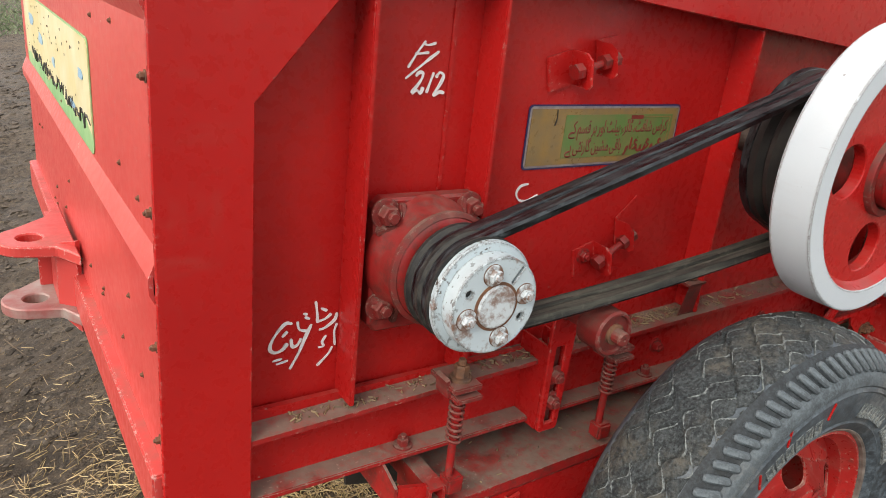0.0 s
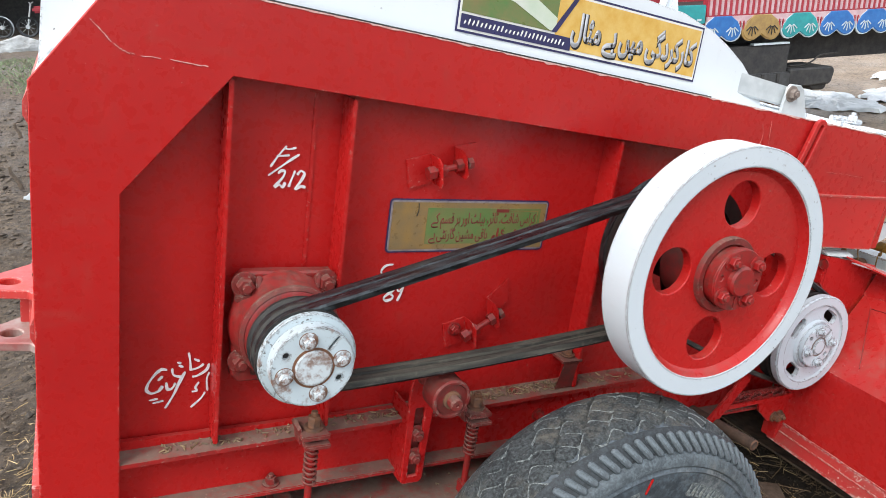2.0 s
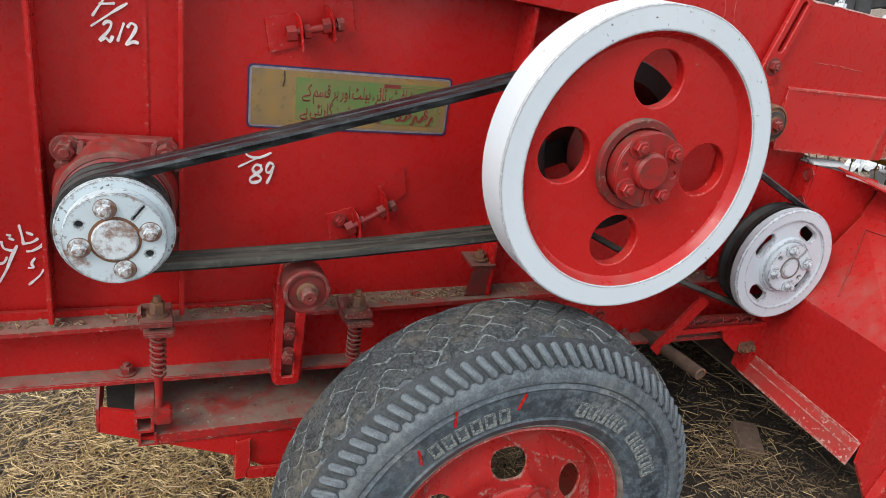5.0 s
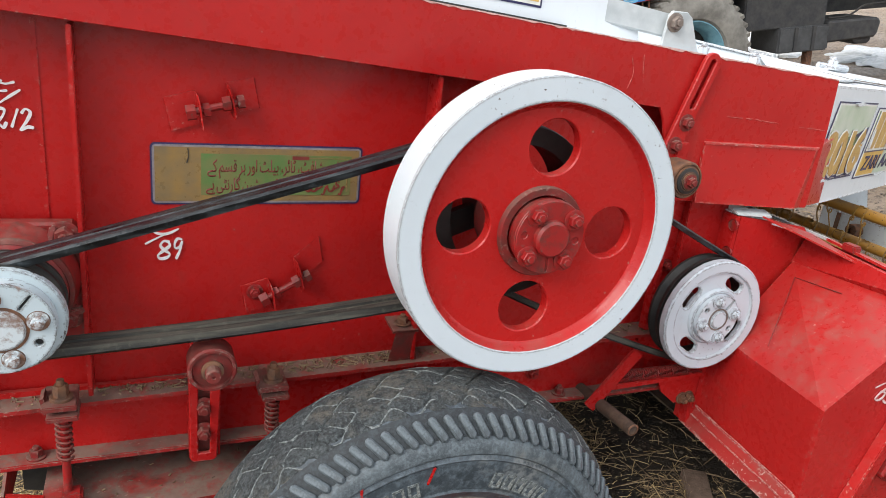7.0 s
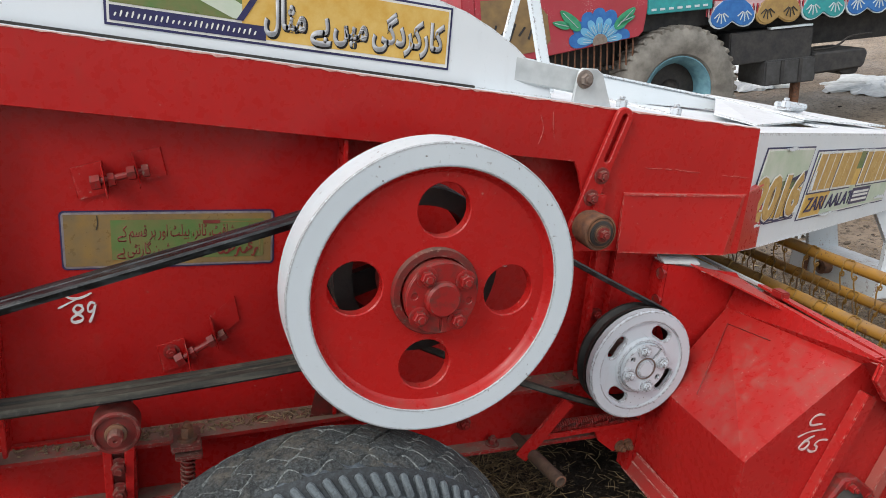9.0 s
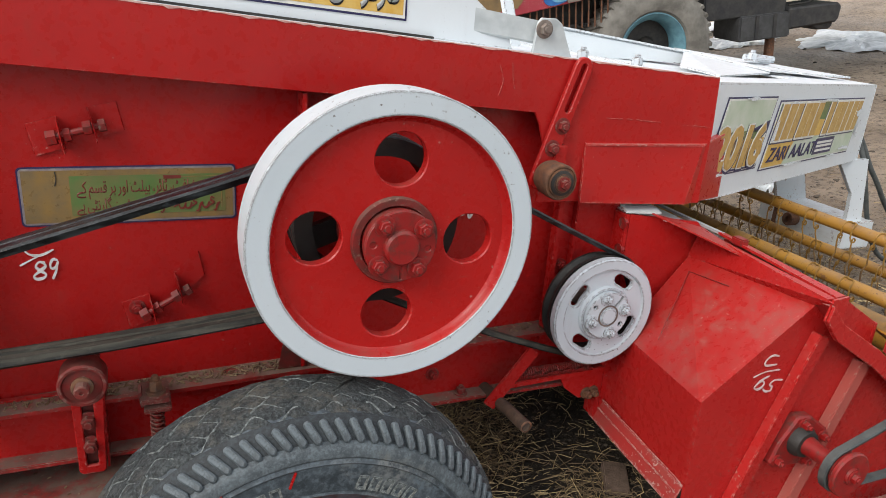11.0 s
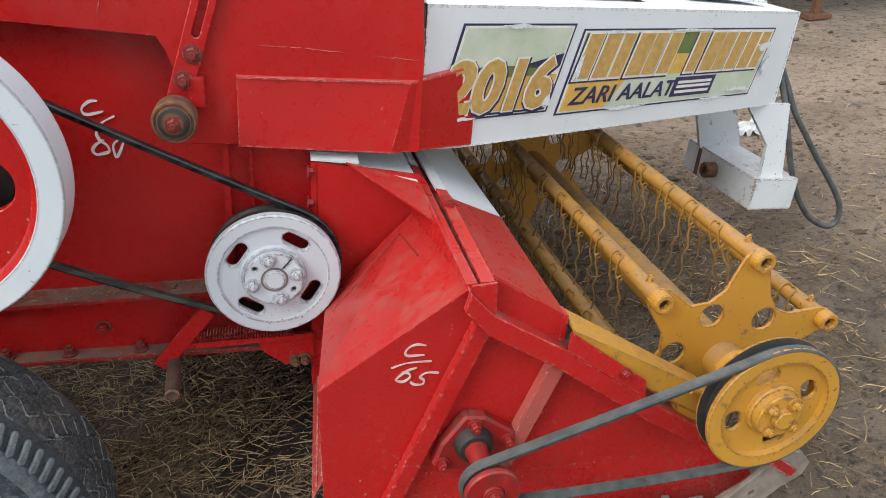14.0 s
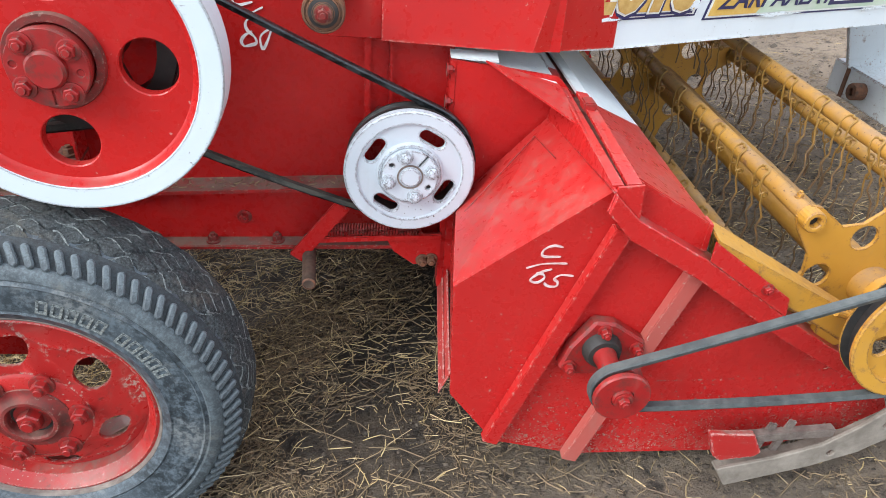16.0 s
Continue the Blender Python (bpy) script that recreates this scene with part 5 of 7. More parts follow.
clamp_pair((1.067, 1.172), (1.138, 1.186), 0.0)
clamp_pair((1.193, 0.834), (1.262, 0.872), 0.030)
bolt(harvester, (1.172, -0.004, 0.828), 0.018, 0.012, RED_CAST)


def spring_hanger(x, z0, z1):
    """A bolt through two plates with a compression spring and a rod below."""
    h = part("spring_hanger", box(x - 0.028, x + 0.024, -0.128, -0.055, z0 + 0.002, z0 + 0.012, 0.002), CAST_DUSTY, harvester, "dusty spring-loaded tension bolt")
    part("plate", box(x - 0.022, x + 0.026, -0.130, -0.070, z0 - 0.016, z0 - 0.007, 0.002), CAST_DUSTY, h)
    part("side_cheek", plate([(x - 0.031, z0 + 0.016), (x - 0.025, z0 + 0.020), (x - 0.020, z0 - 0.010), (x - 0.026, z0 - 0.014)], -0.108, -0.075), CAST_DUSTY, h)
    bolt(h, (x, -0.10, z0 + 0.012), 0.021, 0.026, RUST, (0, 0, 1))
    n = 8
    part("spring", tube([(x + 0.0115 * math.cos(a), -0.10 + 0.0115 * math.sin(a), z0 - 0.016 - (z0 - 0.016 - z1) * a / (2 * math.pi * n)) for a in np.linspace(0, 2 * math.pi * n, n * 12)], 0.0026, 6), CAST_DUSTY, h, "", True)
    part("rod", tube([(x, -0.10, z0), (x, -0.10, z1 - 0.085)], 0.007, 12), RED_CAST, h, "", True)
    part("rod_foot", box(x - 0.010, x + 0.022, -0.116, -0.086, z1 - 0.098, z1 - 0.066, 0.004), RED_CAST, h)


spring_hanger(0.853, 0.685, 0.582)
spring_hanger(1.194, 0.682, 0.588)

# slotted bar with its idler roller
ix, iz = 1.0815, 0.7735
ib = part("idler_bar", plate([(1.052, 0.533), (1.058, 0.527), (1.093, 0.527), (1.099, 0.533), (1.103, 0.640), (1.108, 0.740), (1.104, 0.778), (1.092, 0.788), (1.066, 0.788), (1.054, 0.778), (1.049, 0.740), (1.050, 0.640)], -0.086, -0.077, [rect(1.066, 1.086, 0.545, 0.700)], 0.002), RED_EDGED, harvester, "slotted red bar with two bolts")
for x in (1.0505, 1.1005):
    part("flange", sheet([[(x, -0.078, 0.532), (x, -0.008, 0.532), (x + 0.001, -0.008, 0.700), (x + 0.001, -0.078, 0.700)]], 0.004, (1, 0, 0)), RED, ib)
part("slot_back", box(1.062, 1.090, -0.070, -0.064, 0.535, 0.71, 0.0), CAST_DUSTY, ib, "rusty greasy back of the slot")
for z in (0.641, 0.589):
    bolt(ib, (1.0755, -0.080, z), 0.022, 0.016, CAST_DUSTY)
idl = part("idler_roller", lathe([(0, -0.137), (0.034, -0.137), (0.038, -0.141), (0.038, -0.1800), (0.039, -0.1860), (0.0365, -0.1900), (0.0325, -0.1900), (0.030, -0.1830)], ix, iz, 48), GRIMY, harvester, "worn red belt idler roller", True)
part("face", lathe([(0.0305, -0.1855), (0.018, -0.1865), (0.016, -0.1850), (0, -0.1850)], ix, iz, 40), GRIMY, idl, "", True)
part("washer", lathe([(0.0175, -0.1860), (0.0175, -0.1910), (0.0155, -0.1920), (0.008, -0.1920)], ix, iz, 32), RUST, idl, "dark greasy washer", True)
part("nut", lathe([(0.0125, -0.1915), (0.0125, -0.2080), (0.0105, -0.2110), (0.0035, -0.2110), (0.003, -0.2080), (0, -0.2080)], ix, iz, 14), CAST_DUSTY, idl)
part("roller_axle", tube([(ix, -0.139, iz), (ix, -0.074, iz)], 0.011, 12), RED_CAST, idl)
part("axle_sleeve", lathe([(0.019, -0.138), (0.020, -0.130), (0.020, -0.090), (0.024, -0.085)], ix, iz, 28), CAST_DUSTY, idl, "", True)

# small guide bracket near the third rib
gb = part("guide_bracket", sheet([[(1.432, -0.06, 0.752), (1.485, -0.06, 0.752), (1.485, 0.0, 0.757), (1.432, 0.0, 0.757)], [(1.440, -0.056, 0.752), (1.478, -0.056, 0.752), (1.490, -0.05, 0.685), (1.430, -0.05, 0.685)]], 0.006, (0, 0.4, -1)), CAST_DUSTY, harvester)
bolt(gb, (1.458, -0.035, 0.757), 0.020, 0.014, RUST, (0, 0, 1))

# under the small pulley: brace, tension spring, tie bar
part("brace", bar((2.010, -0.095, 0.672), (1.905, -0.095, 0.540), 0.034, 0.008), RED, harvester)
part("tension_spring", tube([(1.975 + 0.205 * k / 400, -0.085 + 0.012 * math.sin(k * 0.53), 0.606 + 0.012 * math.cos(k * 0.53)) for k in range(401)], 0.0024, 5), RED_CAST, harvester, "long red coil spring", True)
part("tie_bar", bar((1.955, -0.085, 0.580), (2.225, -0.085, 0.588), 0.014, 0.010), RED, harvester)
part("tie_plate", plate([(2.10, 0.585), (2.225, 0.592), (2.225, 0.515), (2.165, 0.510), (2.12, 0.545)], -0.080, -0.073), RED, harvester)
for x, z in ((2.185, 0.522), (2.205, 0.524)):
    bolt(harvester, (x, -0.080, z), 0.018, 0.016, RUST)
pipe = part("pipe_stub", tube([(1.927, 0.03, 0.539), (1.940, -0.212, 0.552)], 0.0145, 14), PIPE, harvester, "rusty pipe stub under the beam, darkened for its shade", True)
part("pipe_end", lathe([(0.0145, -0.2125), (0.0110, -0.2145), (0.0105, -0.195), (0, -0.194)], 1.940, 0.552, 16), RUST, pipe)
for z in (0.92, 0.985):
    bolt(harvester, (2.215, -0.075, z - 0.02), 0.016, 0.012, RED_CAST, (1, 0, 0))
bolt(harvester, (2.09, -0.03, 0.855), 0.018, 0.014, RED_CAST)

# slotted arm
for x, z in ((2.018, 1.190), (2.000, 1.143)):
    bolt(harvester, (x, -0.077, z), 0.021, 0.014, CAST_DUSTY)
part("arm_foot", box(2.005, 2.035, -0.085, -0.064, 1.095, 1.150, 0.002), RED, harvester)

# deck fittings
part("latch_bar", sheet([[(1.782, 0.004, 1.418), (1.990, -0.022, 1.393), (1.990, -0.022, 1.351), (1.782, 0.004, 1.374)], [(1.782, 0.004, 1.418), (1.990, -0.022, 1.393), (1.990, 0.030, 1.391), (1.782, 0.050, 1.416)], [(1.782, 0.004, 1.418), (1.782, 0.050, 1.416), (1.782, 0.050, 1.374), (1.782, 0.004, 1.374)]], 0.005, (0.3, 0.6, -1)), GALV, harvester, "grey flat steel latch bar")
part("latch_plate", plate([(1.950, 1.322), (2.050, 1.318), (2.015, 1.392), (2.000, 1.402), (1.966, 1.402), (1.958, 1.392)], -0.034, -0.026, bevel=0.0015), GALV, harvester, "grey steel latch plate")
bolt(harvester, (1.973, -0.034, 1.380), 0.022, 0.014, STEEL)
for x in (2.115, 2.264):
    bolt(harvester, (x, 0.03, rail_top(x) - 0.006), 0.022, 0.022, WHITE_WORN, (0, 0, 1))
    part("deck_plate", box(x - 0.045, x + 0.045, 0.005, 0.055, rail_top(x) - 0.008, rail_top(x) - 0.003, 0.001), WHITE, harvester)
def chute_cover(x):
    """Near upper edge of the sloping cover that runs from the hopper to the drawbar's tip."""
    return (x, 1.03 - 0.30 * (x - 2.2), 1.390 - 0.117 * (x - 2.2))


A, B = chute_cover(1.86), chute_cover(3.06)
part("sloping_cover", sheet([[A, B, (3.06, B[1] + 0.30, B[2] + 0.002), (1.86, A[1] + 0.42, A[2] + 0.002)]], 0.005, (0, 0, -1)), WHITE, harvester, "long sloping white cover sheet")
part("cover_face", sheet([[A, B, (B[0], B[1], 1.255), (A[0], A[1], 1.255)]], 0.005, (0, 1, 0)), WHITE, harvester)
part("cover_edge", bar((A[0], A[1] - 0.004, A[2] + 0.004), (B[0], B[1] - 0.004, B[2] + 0.004), 0.010, 0.008, (0, 0, 1)), WHITE, harvester)
part("cover_floor", sheet([[(2.45, 0.09, 1.268), (3.15, 0.39, 1.240), (3.15, 1.17, 1.240), (2.45, 1.47, 1.268)]], 0.005, (0, 0, -1)), WHITE, harvester)
part("deck_post", bar((2.258, 0.62, 1.296), (2.03, 0.62, 1.99), 0.030, 0.026), WHITE, harvester, "white square post leaning over the deck")
part("deck_post", bar((2.075, 0.62, 1.305), (2.19, 0.62, 1.95), 0.020, 0.016), WHITE, harvester)
tip, gap = (3.05, 0.80, 1.297), (3.13, 0.95, 1.292)
part("front_cover", sheet([[tip, gap, (3.30, 0.505, 1.258), (3.14, 0.470, 1.266)]], 0.006, (0, 0, 1)), WHITE, harvester)
part("front_cover", sheet([[(3.15, 0.955, 1.290), (3.46, 1.00, 1.262), (3.62, 0.55, 1.246), (3.325, 0.500, 1.257)]], 0.006, (0, 0, 1)), WHITE, harvester)
part("cover_gusset", sheet([[tip, (3.14, 0.470, 1.264), (2.66, 0.182, 1.278), (2.72, 0.42, 1.279)]], 0.005, (0, 0, -1)), WHITE, harvester)
for x, y in ((3.34, 0.80), (3.42, 0.82)):
    part("hose_fitting", tube([(x, y, 1.285), (x + 0.07, y - 0.02, 1.28)], 0.013, 10), WHITE_WORN, harvester, "", True)
part("deck_lip", bar((2.435, -0.01, 1.286), (2.435, 1.55, 1.286), 0.022, 0.012, (0, 0, 1)), WHITE, harvester)
part("deck_pin", tube([(3.20, 0.62, 1.29), (3.32, 0.66, 1.285)], 0.012, 10), WHITE_WORN, harvester, "", True)
bolt(harvester, (3.18, 0.60, 1.285), 0.03, 0.03, WHITE_WORN, (0, 0, 1))

# hydraulic hose that hangs from the drawbar's foot to the ground
part("hose", tube(smooth_path([(3.716, 0.56, 1.12), (3.735, 0.54, 1.03), (3.76, 0.51, 0.94), (3.80, 0.50, 0.83), (3.845, 0.50, 0.73), (3.90, 0.50, 0.635), (3.967, 0.50, 0.56), (4.03, 0.50, 0.522), (4.079, 0.50, 0.513), (4.10, 0.50, 0.54), (4.085, 0.50, 0.60), (4.01, 0.50, 0.69), (3.923, 0.50, 0.779), (3.85, 0.50, 0.86), (3.80, 0.51, 0.923), (3.755, 0.54, 1.02), (3.72, 0.60, 1.12)]), 0.0095, 12), BELT_GREY, harvester, "grey-black hydraulic hose", True)


# ---- writing ----
def stroke(bm, pts, w, y, bend=True):
    """A brush stroke: a ribbon on a wall, that swells and tapers."""
    v = [Vector((p[0], 0, p[1])) for p in pts]
    if bend and len(v) > 2:
        out = []
        for i in range(len(v) - 1):
            p0, p1, p2, p3 = v[max(i - 1, 0)], v[i], v[i + 1], v[min(i + 2, len(v) - 1)]
            for k in range(5):
                u = k / 5
                out.append(0.5 * (2 * p1 + (p2 - p0) * u + (2 * p0 - 5 * p1 + 4 * p2 - p3) * u * u + (3 * p1 - p0 - 3 * p2 + p3) * u ** 3))
        v = out + [v[-1]]
    else:
        v = [v[0].lerp(v[-1], k / 4) for k in range(5)]
    n = len(v)
    pairs = []
    for i, p in enumerate(v):
        d = v[min(i + 1, n - 1)] - v[max(i - 1, 0)]
        d.normalize()
        s = Vector((-d.z, 0, d.x)) * w * (0.46 + 0.12 * math.sin(0.45 * i + 3 * len(pts))) * (0.6 if i in (0, n - 1) else 1)
        pairs.append([bm.verts.new((q.x, yy, q.z)) for q in (p + s, p - s) for yy in (y - 0.00003 * i, y + 0.0012)])
    for a, b in zip(pairs, pairs[1:]):
        for k, l in ((0, 2), (2, 3), (3, 1), (1, 0)):
            bm.faces.new((a[k], a[l], b[l], b[k]))


def brush_mark(parent, lines, y, w, ink):
    """One hand-painted mark of several brush strokes."""
    bm = bmesh.new()
    for k, line in enumerate(lines):
        stroke(bm, line, w, y - 0.0002 * k)
    return part("painted_mark", bm, ink, parent, "white hand-painted mark")


brush_mark(harvester, [[(0.7957, 1.1923), (0.7828, 1.1755), (0.7699, 1.1552)], [(0.7915, 1.1888), (0.8005, 1.1869), (0.8125, 1.1904)], [(0.7796, 1.1744), (0.789, 1.1752), (0.8020, 1.1770)]], -0.0025, 0.0040, INK_W)
brush_mark(harvester, [[(0.8193, 1.1790), (0.8070, 1.1705), (0.7947, 1.1614), (0.7671, 1.1403)]], -0.0025, 0.0040, INK_W)
brush_mark(harvester, [[(0.7841, 1.1437), (0.789, 1.1491), (0.7955, 1.1479), (0.7922, 1.1374), (0.7791, 1.1211), (0.7872, 1.1251), (0.7929, 1.1203), (0.797, 1.1292)]], -0.0025, 0.0046, INK_W)
brush_mark(harvester, [[(0.8134, 1.1501), (0.8085, 1.1360), (0.8035, 1.121)]], -0.0025, 0.0044, INK_W)
brush_mark(harvester, [[(0.8175, 1.1427), (0.8233, 1.15), (0.83, 1.1453), (0.825, 1.1329), (0.8151, 1.1174), (0.8251, 1.1224), (0.8335, 1.1212)]], -0.0025, 0.0046, INK_W)
brush_mark(harvester, [[(1.0194, 0.9731), (1.0031, 0.9703), (0.9955, 0.9592), (1.0024, 0.947), (1.0199, 0.9437), (1.0400, 0.9520)]], -0.0025, 0.0040, INK_W)
brush_mark(harvester, [[(1.0420, 0.9532), (1.0115, 0.9394), (0.9864, 0.926)]], -0.0025, 0.0036, INK_W)
brush_mark(harvester, [[(1.026, 0.9284), (1.0168, 0.9308), (1.011, 0.9223), (1.0182, 0.9136), (1.0255, 0.9069), (1.0216, 0.9005), (1.0104, 0.8986), (1.0069, 0.9052), (1.0163, 0.9136), (1.0258, 0.922), (1.0241, 0.9285)]], -0.0025, 0.0048, INK_W)
brush_mark(harvester, [[(1.0466, 0.9324), (1.0392, 0.9346), (1.0343, 0.9261), (1.0351, 0.9175), (1.0426, 0.9195), (1.0466, 0.9302), (1.0425, 0.913), (1.0356, 0.8968)]], -0.0025, 0.0042, INK_W)
brush_mark(harvester, [[(1.8364, 1.0826), (1.8225, 1.0815), (1.8095, 1.0707), (1.8085, 1.0609), (1.818, 1.0565), (1.8445, 1.063)]], -0.0025, 0.0050, INK_W)
brush_mark(harvester, [[(1.8630, 1.0540), (1.8450, 1.0445), (1.8300, 1.0340)]], -0.0025, 0.0045, INK_W)
brush_mark(harvester, [[(1.8495, 1.0298), (1.8355, 1.0321), (1.8274, 1.021), (1.8311, 1.0075), (1.8433, 0.9959), (1.8453, 0.9844), (1.8346, 0.98), (1.8221, 0.9779), (1.8169, 0.9872), (1.8242, 0.9985), (1.8392, 1.0074)]], -0.0025, 0.0055, INK_W)
brush_mark(harvester, [[(1.8778, 1.016), (1.8547, 0.9981), (1.8566, 0.9727), (1.8661, 0.9864), (1.8764, 1.0115)]], -0.0025, 0.0052, INK_W)
RUBBED = plain("rubbed_white_paint", (0.62, 0.52, 0.50), (0.52, 0.30, 0.28), 0.5, 0, 90)
brush_mark(header, [[(2.3925, 0.7791), (2.3782, 0.7827), (2.3646, 0.7793), (2.3566, 0.7695), (2.3614, 0.7608), (2.3905, 0.7604)]], -0.4275, 0.0040, RUBBED)
brush_mark(header, [[(2.3326, 0.7368), (2.3619, 0.7454), (2.4042, 0.746)]], -0.4275, 0.0036, RUBBED)
brush_mark(header, [[(2.3791, 0.7341), (2.3614, 0.7287), (2.3464, 0.7169), (2.3429, 0.71), (2.3554, 0.7062), (2.3668, 0.7148), (2.3639, 0.7236), (2.3516, 0.7261)]], -0.4275, 0.0042, RUBBED)
brush_mark(header, [[(2.4195, 0.7191), (2.3967, 0.7214), (2.3853, 0.7128), (2.392, 0.7072), (2.391, 0.6975), (2.3766, 0.6978), (2.3677, 0.7049)]], -0.4275, 0.0042, RUBBED)
scratch([[(2.135, 1.2045), (2.206, 1.2022), (2.2835, 1.1958)], [(2.348, 1.1895), (2.39, 1.1880), (2.428, 1.1845)], [(1.865, 1.31), (1.875, 1.28), (1.868, 1.25)], [(1.893, 1.315), (1.897, 1.285), (1.903, 1.262)]], -0.0642, harvester)
scratch([[(2.10, 1.150), (2.25, 1.148), (2.40, 1.1455)]], -0.0745, harvester, 0.0010, 0.0026)
bm = bmesh.new()
crack = smooth_path([(0.495, 0, 1.365), (0.512, 0, 1.348), (0.525, 0, 1.335), (0.546, 0, 1.324), (0.587, 0, 1.321), (0.653, 0, 1.316)], 5)
for p, q in zip(crack, crack[1:]):
    if random.random() < 0.85:
        stroke(bm, [(p.x, p.z + random.uniform(-0.0008, 0.0008)), (q.x, q.z + random.uniform(-0.0008, 0.0008))], random.uniform(0.0007, 0.0016), -0.0642)
part("paint_crack", bm, PRIMER, harvester, "thin pale crack in the paint")
# a name painted by hand, as plain brush bars that spell nothing
for line, w in (([(0.613, 0.790), (0.603, 0.792), (0.592, 0.782), (0.583, 0.768), (0.580, 0.755), (0.588, 0.748), (0.599, 0.751), (0.606, 0.760)], 0.0050), ([(0.598, 0.771), (0.606, 0.779)], 0.0045), ([(0.612, 0.766), (0.614, 0.753), (0.622, 0.754), (0.627, 0.764)], 0.0048),
                ([(0.621, 0.792), (0.624, 0.779), (0.637, 0.774)], 0.0048), ([(0.640, 0.793), (0.632, 0.797)], 0.0040), ([(0.648, 0.820), (0.651, 0.801), (0.652, 0.786)], 0.0048), ([(0.643, 0.784), (0.634, 0.765), (0.624, 0.740), (0.611, 0.716)], 0.0050), ([(0.650, 0.786), (0.664, 0.789), (0.674, 0.796)], 0.0045),
                ([(0.683, 0.796), (0.679, 0.784), (0.664, 0.774), (0.655, 0.773)], 0.0045), ([(0.657, 0.807), (0.667, 0.802)], 0.0042), ([(0.629, 0.803), (0.636, 0.801)], 0.0036), ([(0.684, 0.778), (0.680, 0.765), (0.682, 0.742)], 0.0038), ([(0.667, 0.761), (0.661, 0.751), (0.664, 0.744), (0.655, 0.743)], 0.0036),
                ([(0.678, 0.740), (0.671, 0.728), (0.654, 0.712)], 0.0040), ([(0.584, 0.734), (0.599, 0.736)], 0.0032), ([(0.590, 0.728), (0.608, 0.731)], 0.0032)):
    bm = bmesh.new()
    stroke(bm, line, w, -0.0025)
    part("brush_stroke", bm, INK_W, harvester, "white hand-brushed stroke")


# Urdu letters: isolated code point, number of joined forms
LETTERS = {"\u0627": (0xFE8D, 2), "\u0628": (0xFE8F, 4), "\u062B": (0xFE99, 4), "\u062F": (0xFEA9, 2), "\u0631": (0xFEAD, 2), "\u0633": (0xFEB1, 4), "\u0634": (0xFEB5, 4), "\u0641": (0xFED1, 4), "\u0642": (0xFED5, 4), "\u0644": (0xFEDD, 4),
           "\u0645": (0xFEE1, 4), "\u0646": (0xFEE5, 4), "\u0648": (0xFEED, 2), "\u0679": (0xFB66, 4), "\u06A9": (0xFB8E, 4), "\u06AF": (0xFB92, 4), "\u06BA": (0xFB9E, 2), "\u06C1": (0xFBA6, 4), "\u06CC": (0xFBFC, 4), "\u06D2": (0xFBAE, 2), "\u0626": (0xFE89, 4)}


def joined(text):
    """The joined forms of an Urdu line, in the order in which they stand from left to right."""
    out = []
    for word in text.split(" "):
        forms = []
        for k, ch in enumerate(word):
            if ch not in LETTERS:
                forms.append(ch)
                continue
            base, n = LETTERS[ch]
            before = k > 0 and LETTERS.get(word[k - 1], (0, 0))[1] == 4
            after = n == 4 and k + 1 < len(word) and word[k + 1] in LETTERS
            forms.append(chr(base + (3 if before and after else 2 if after else 1 if before else 0)))
        out.append("".join(reversed(forms)))
    return " ".join(reversed(out))


def script_line(parent, text, x0, x1, height, foot, y, material, fat=0.0):
    """A line of Urdu script on the wall, from x0 to x1, standing on foot(x)."""
    cu = bpy.data.curves.new("script", "FONT")
    cu.body, cu.offset, cu.resolution_u, cu.space_word = joined(text), fat, 2, 0.7
    ob = bpy.data.objects.new("script", cu)
    me = bpy.data.meshes.new_from_object(ob)
    bpy.data.objects.remove(ob)
    bm = bmesh.new()
    bm.from_mesh(me)
    bmesh.ops.remove_doubles(bm, verts=bm.verts, dist=1e-5)
    left, right = min(v.co.x for v in bm.verts), max(v.co.x for v in bm.verts)
    r = bmesh.ops.extrude_face_region(bm, geom=list(bm.faces))
    back = {g for g in r["geom"] if isinstance(g, bmesh.types.BMVert)}
    for v in bm.verts:
        x = x0 + (v.co.x - left) / (right - left) * (x1 - x0)
        v.co = (x, y + (0.0006 if v in back else 0.0), foot(x) + v.co.y * height)
    return part("lettering", bm, material, parent, text)


def layer(parent, name, pts, y, material, label="", proud=0.0008):
    return part(name, plate(pts, y - proud, y), material, parent, label)


def scribble(bm, x0, x1, z0, h, y, n, w):
    """Short bars that stand for a line of script that cannot be read."""
    step = (x1 - x0) / n
    for k in range(n):
        x = x0 + k * step
        up = random.uniform(0.35, 1.0) * h
        kind = random.random()
        if kind < 0.4:
            stroke(bm, [(x + step * 1.1, z0 + 0.45 * h), (x + step * 0.8, z0 + 0.05 * h), (x + step * 0.2, z0), (x - step * 0.1, z0 + 0.3 * h)], w, y)
        elif kind < 0.62:
            stroke(bm, [(x + step * 0.55, z0 + h), (x + step * 0.45, z0 + 0.1 * h)], w, y)
        elif kind < 0.82:
            stroke(bm, [(x + step * 1.0, z0 + up * 0.6), (x + step * 0.6, z0 + 0.25 * h), (x + step * 0.2, z0 - 0.25 * h), (x - step * 0.2, z0 - 0.2 * h)], w, y)
        else:
            stroke(bm, [(x + step, z0 + 0.7 * h), (x + step * 0.5, z0 + 0.85 * h), (x + step * 0.4, z0 + 0.55 * h), (x + step * 0.9, z0 + 0.4 * h), (x, z0 + 0.1 * h)], w * 0.8, y)


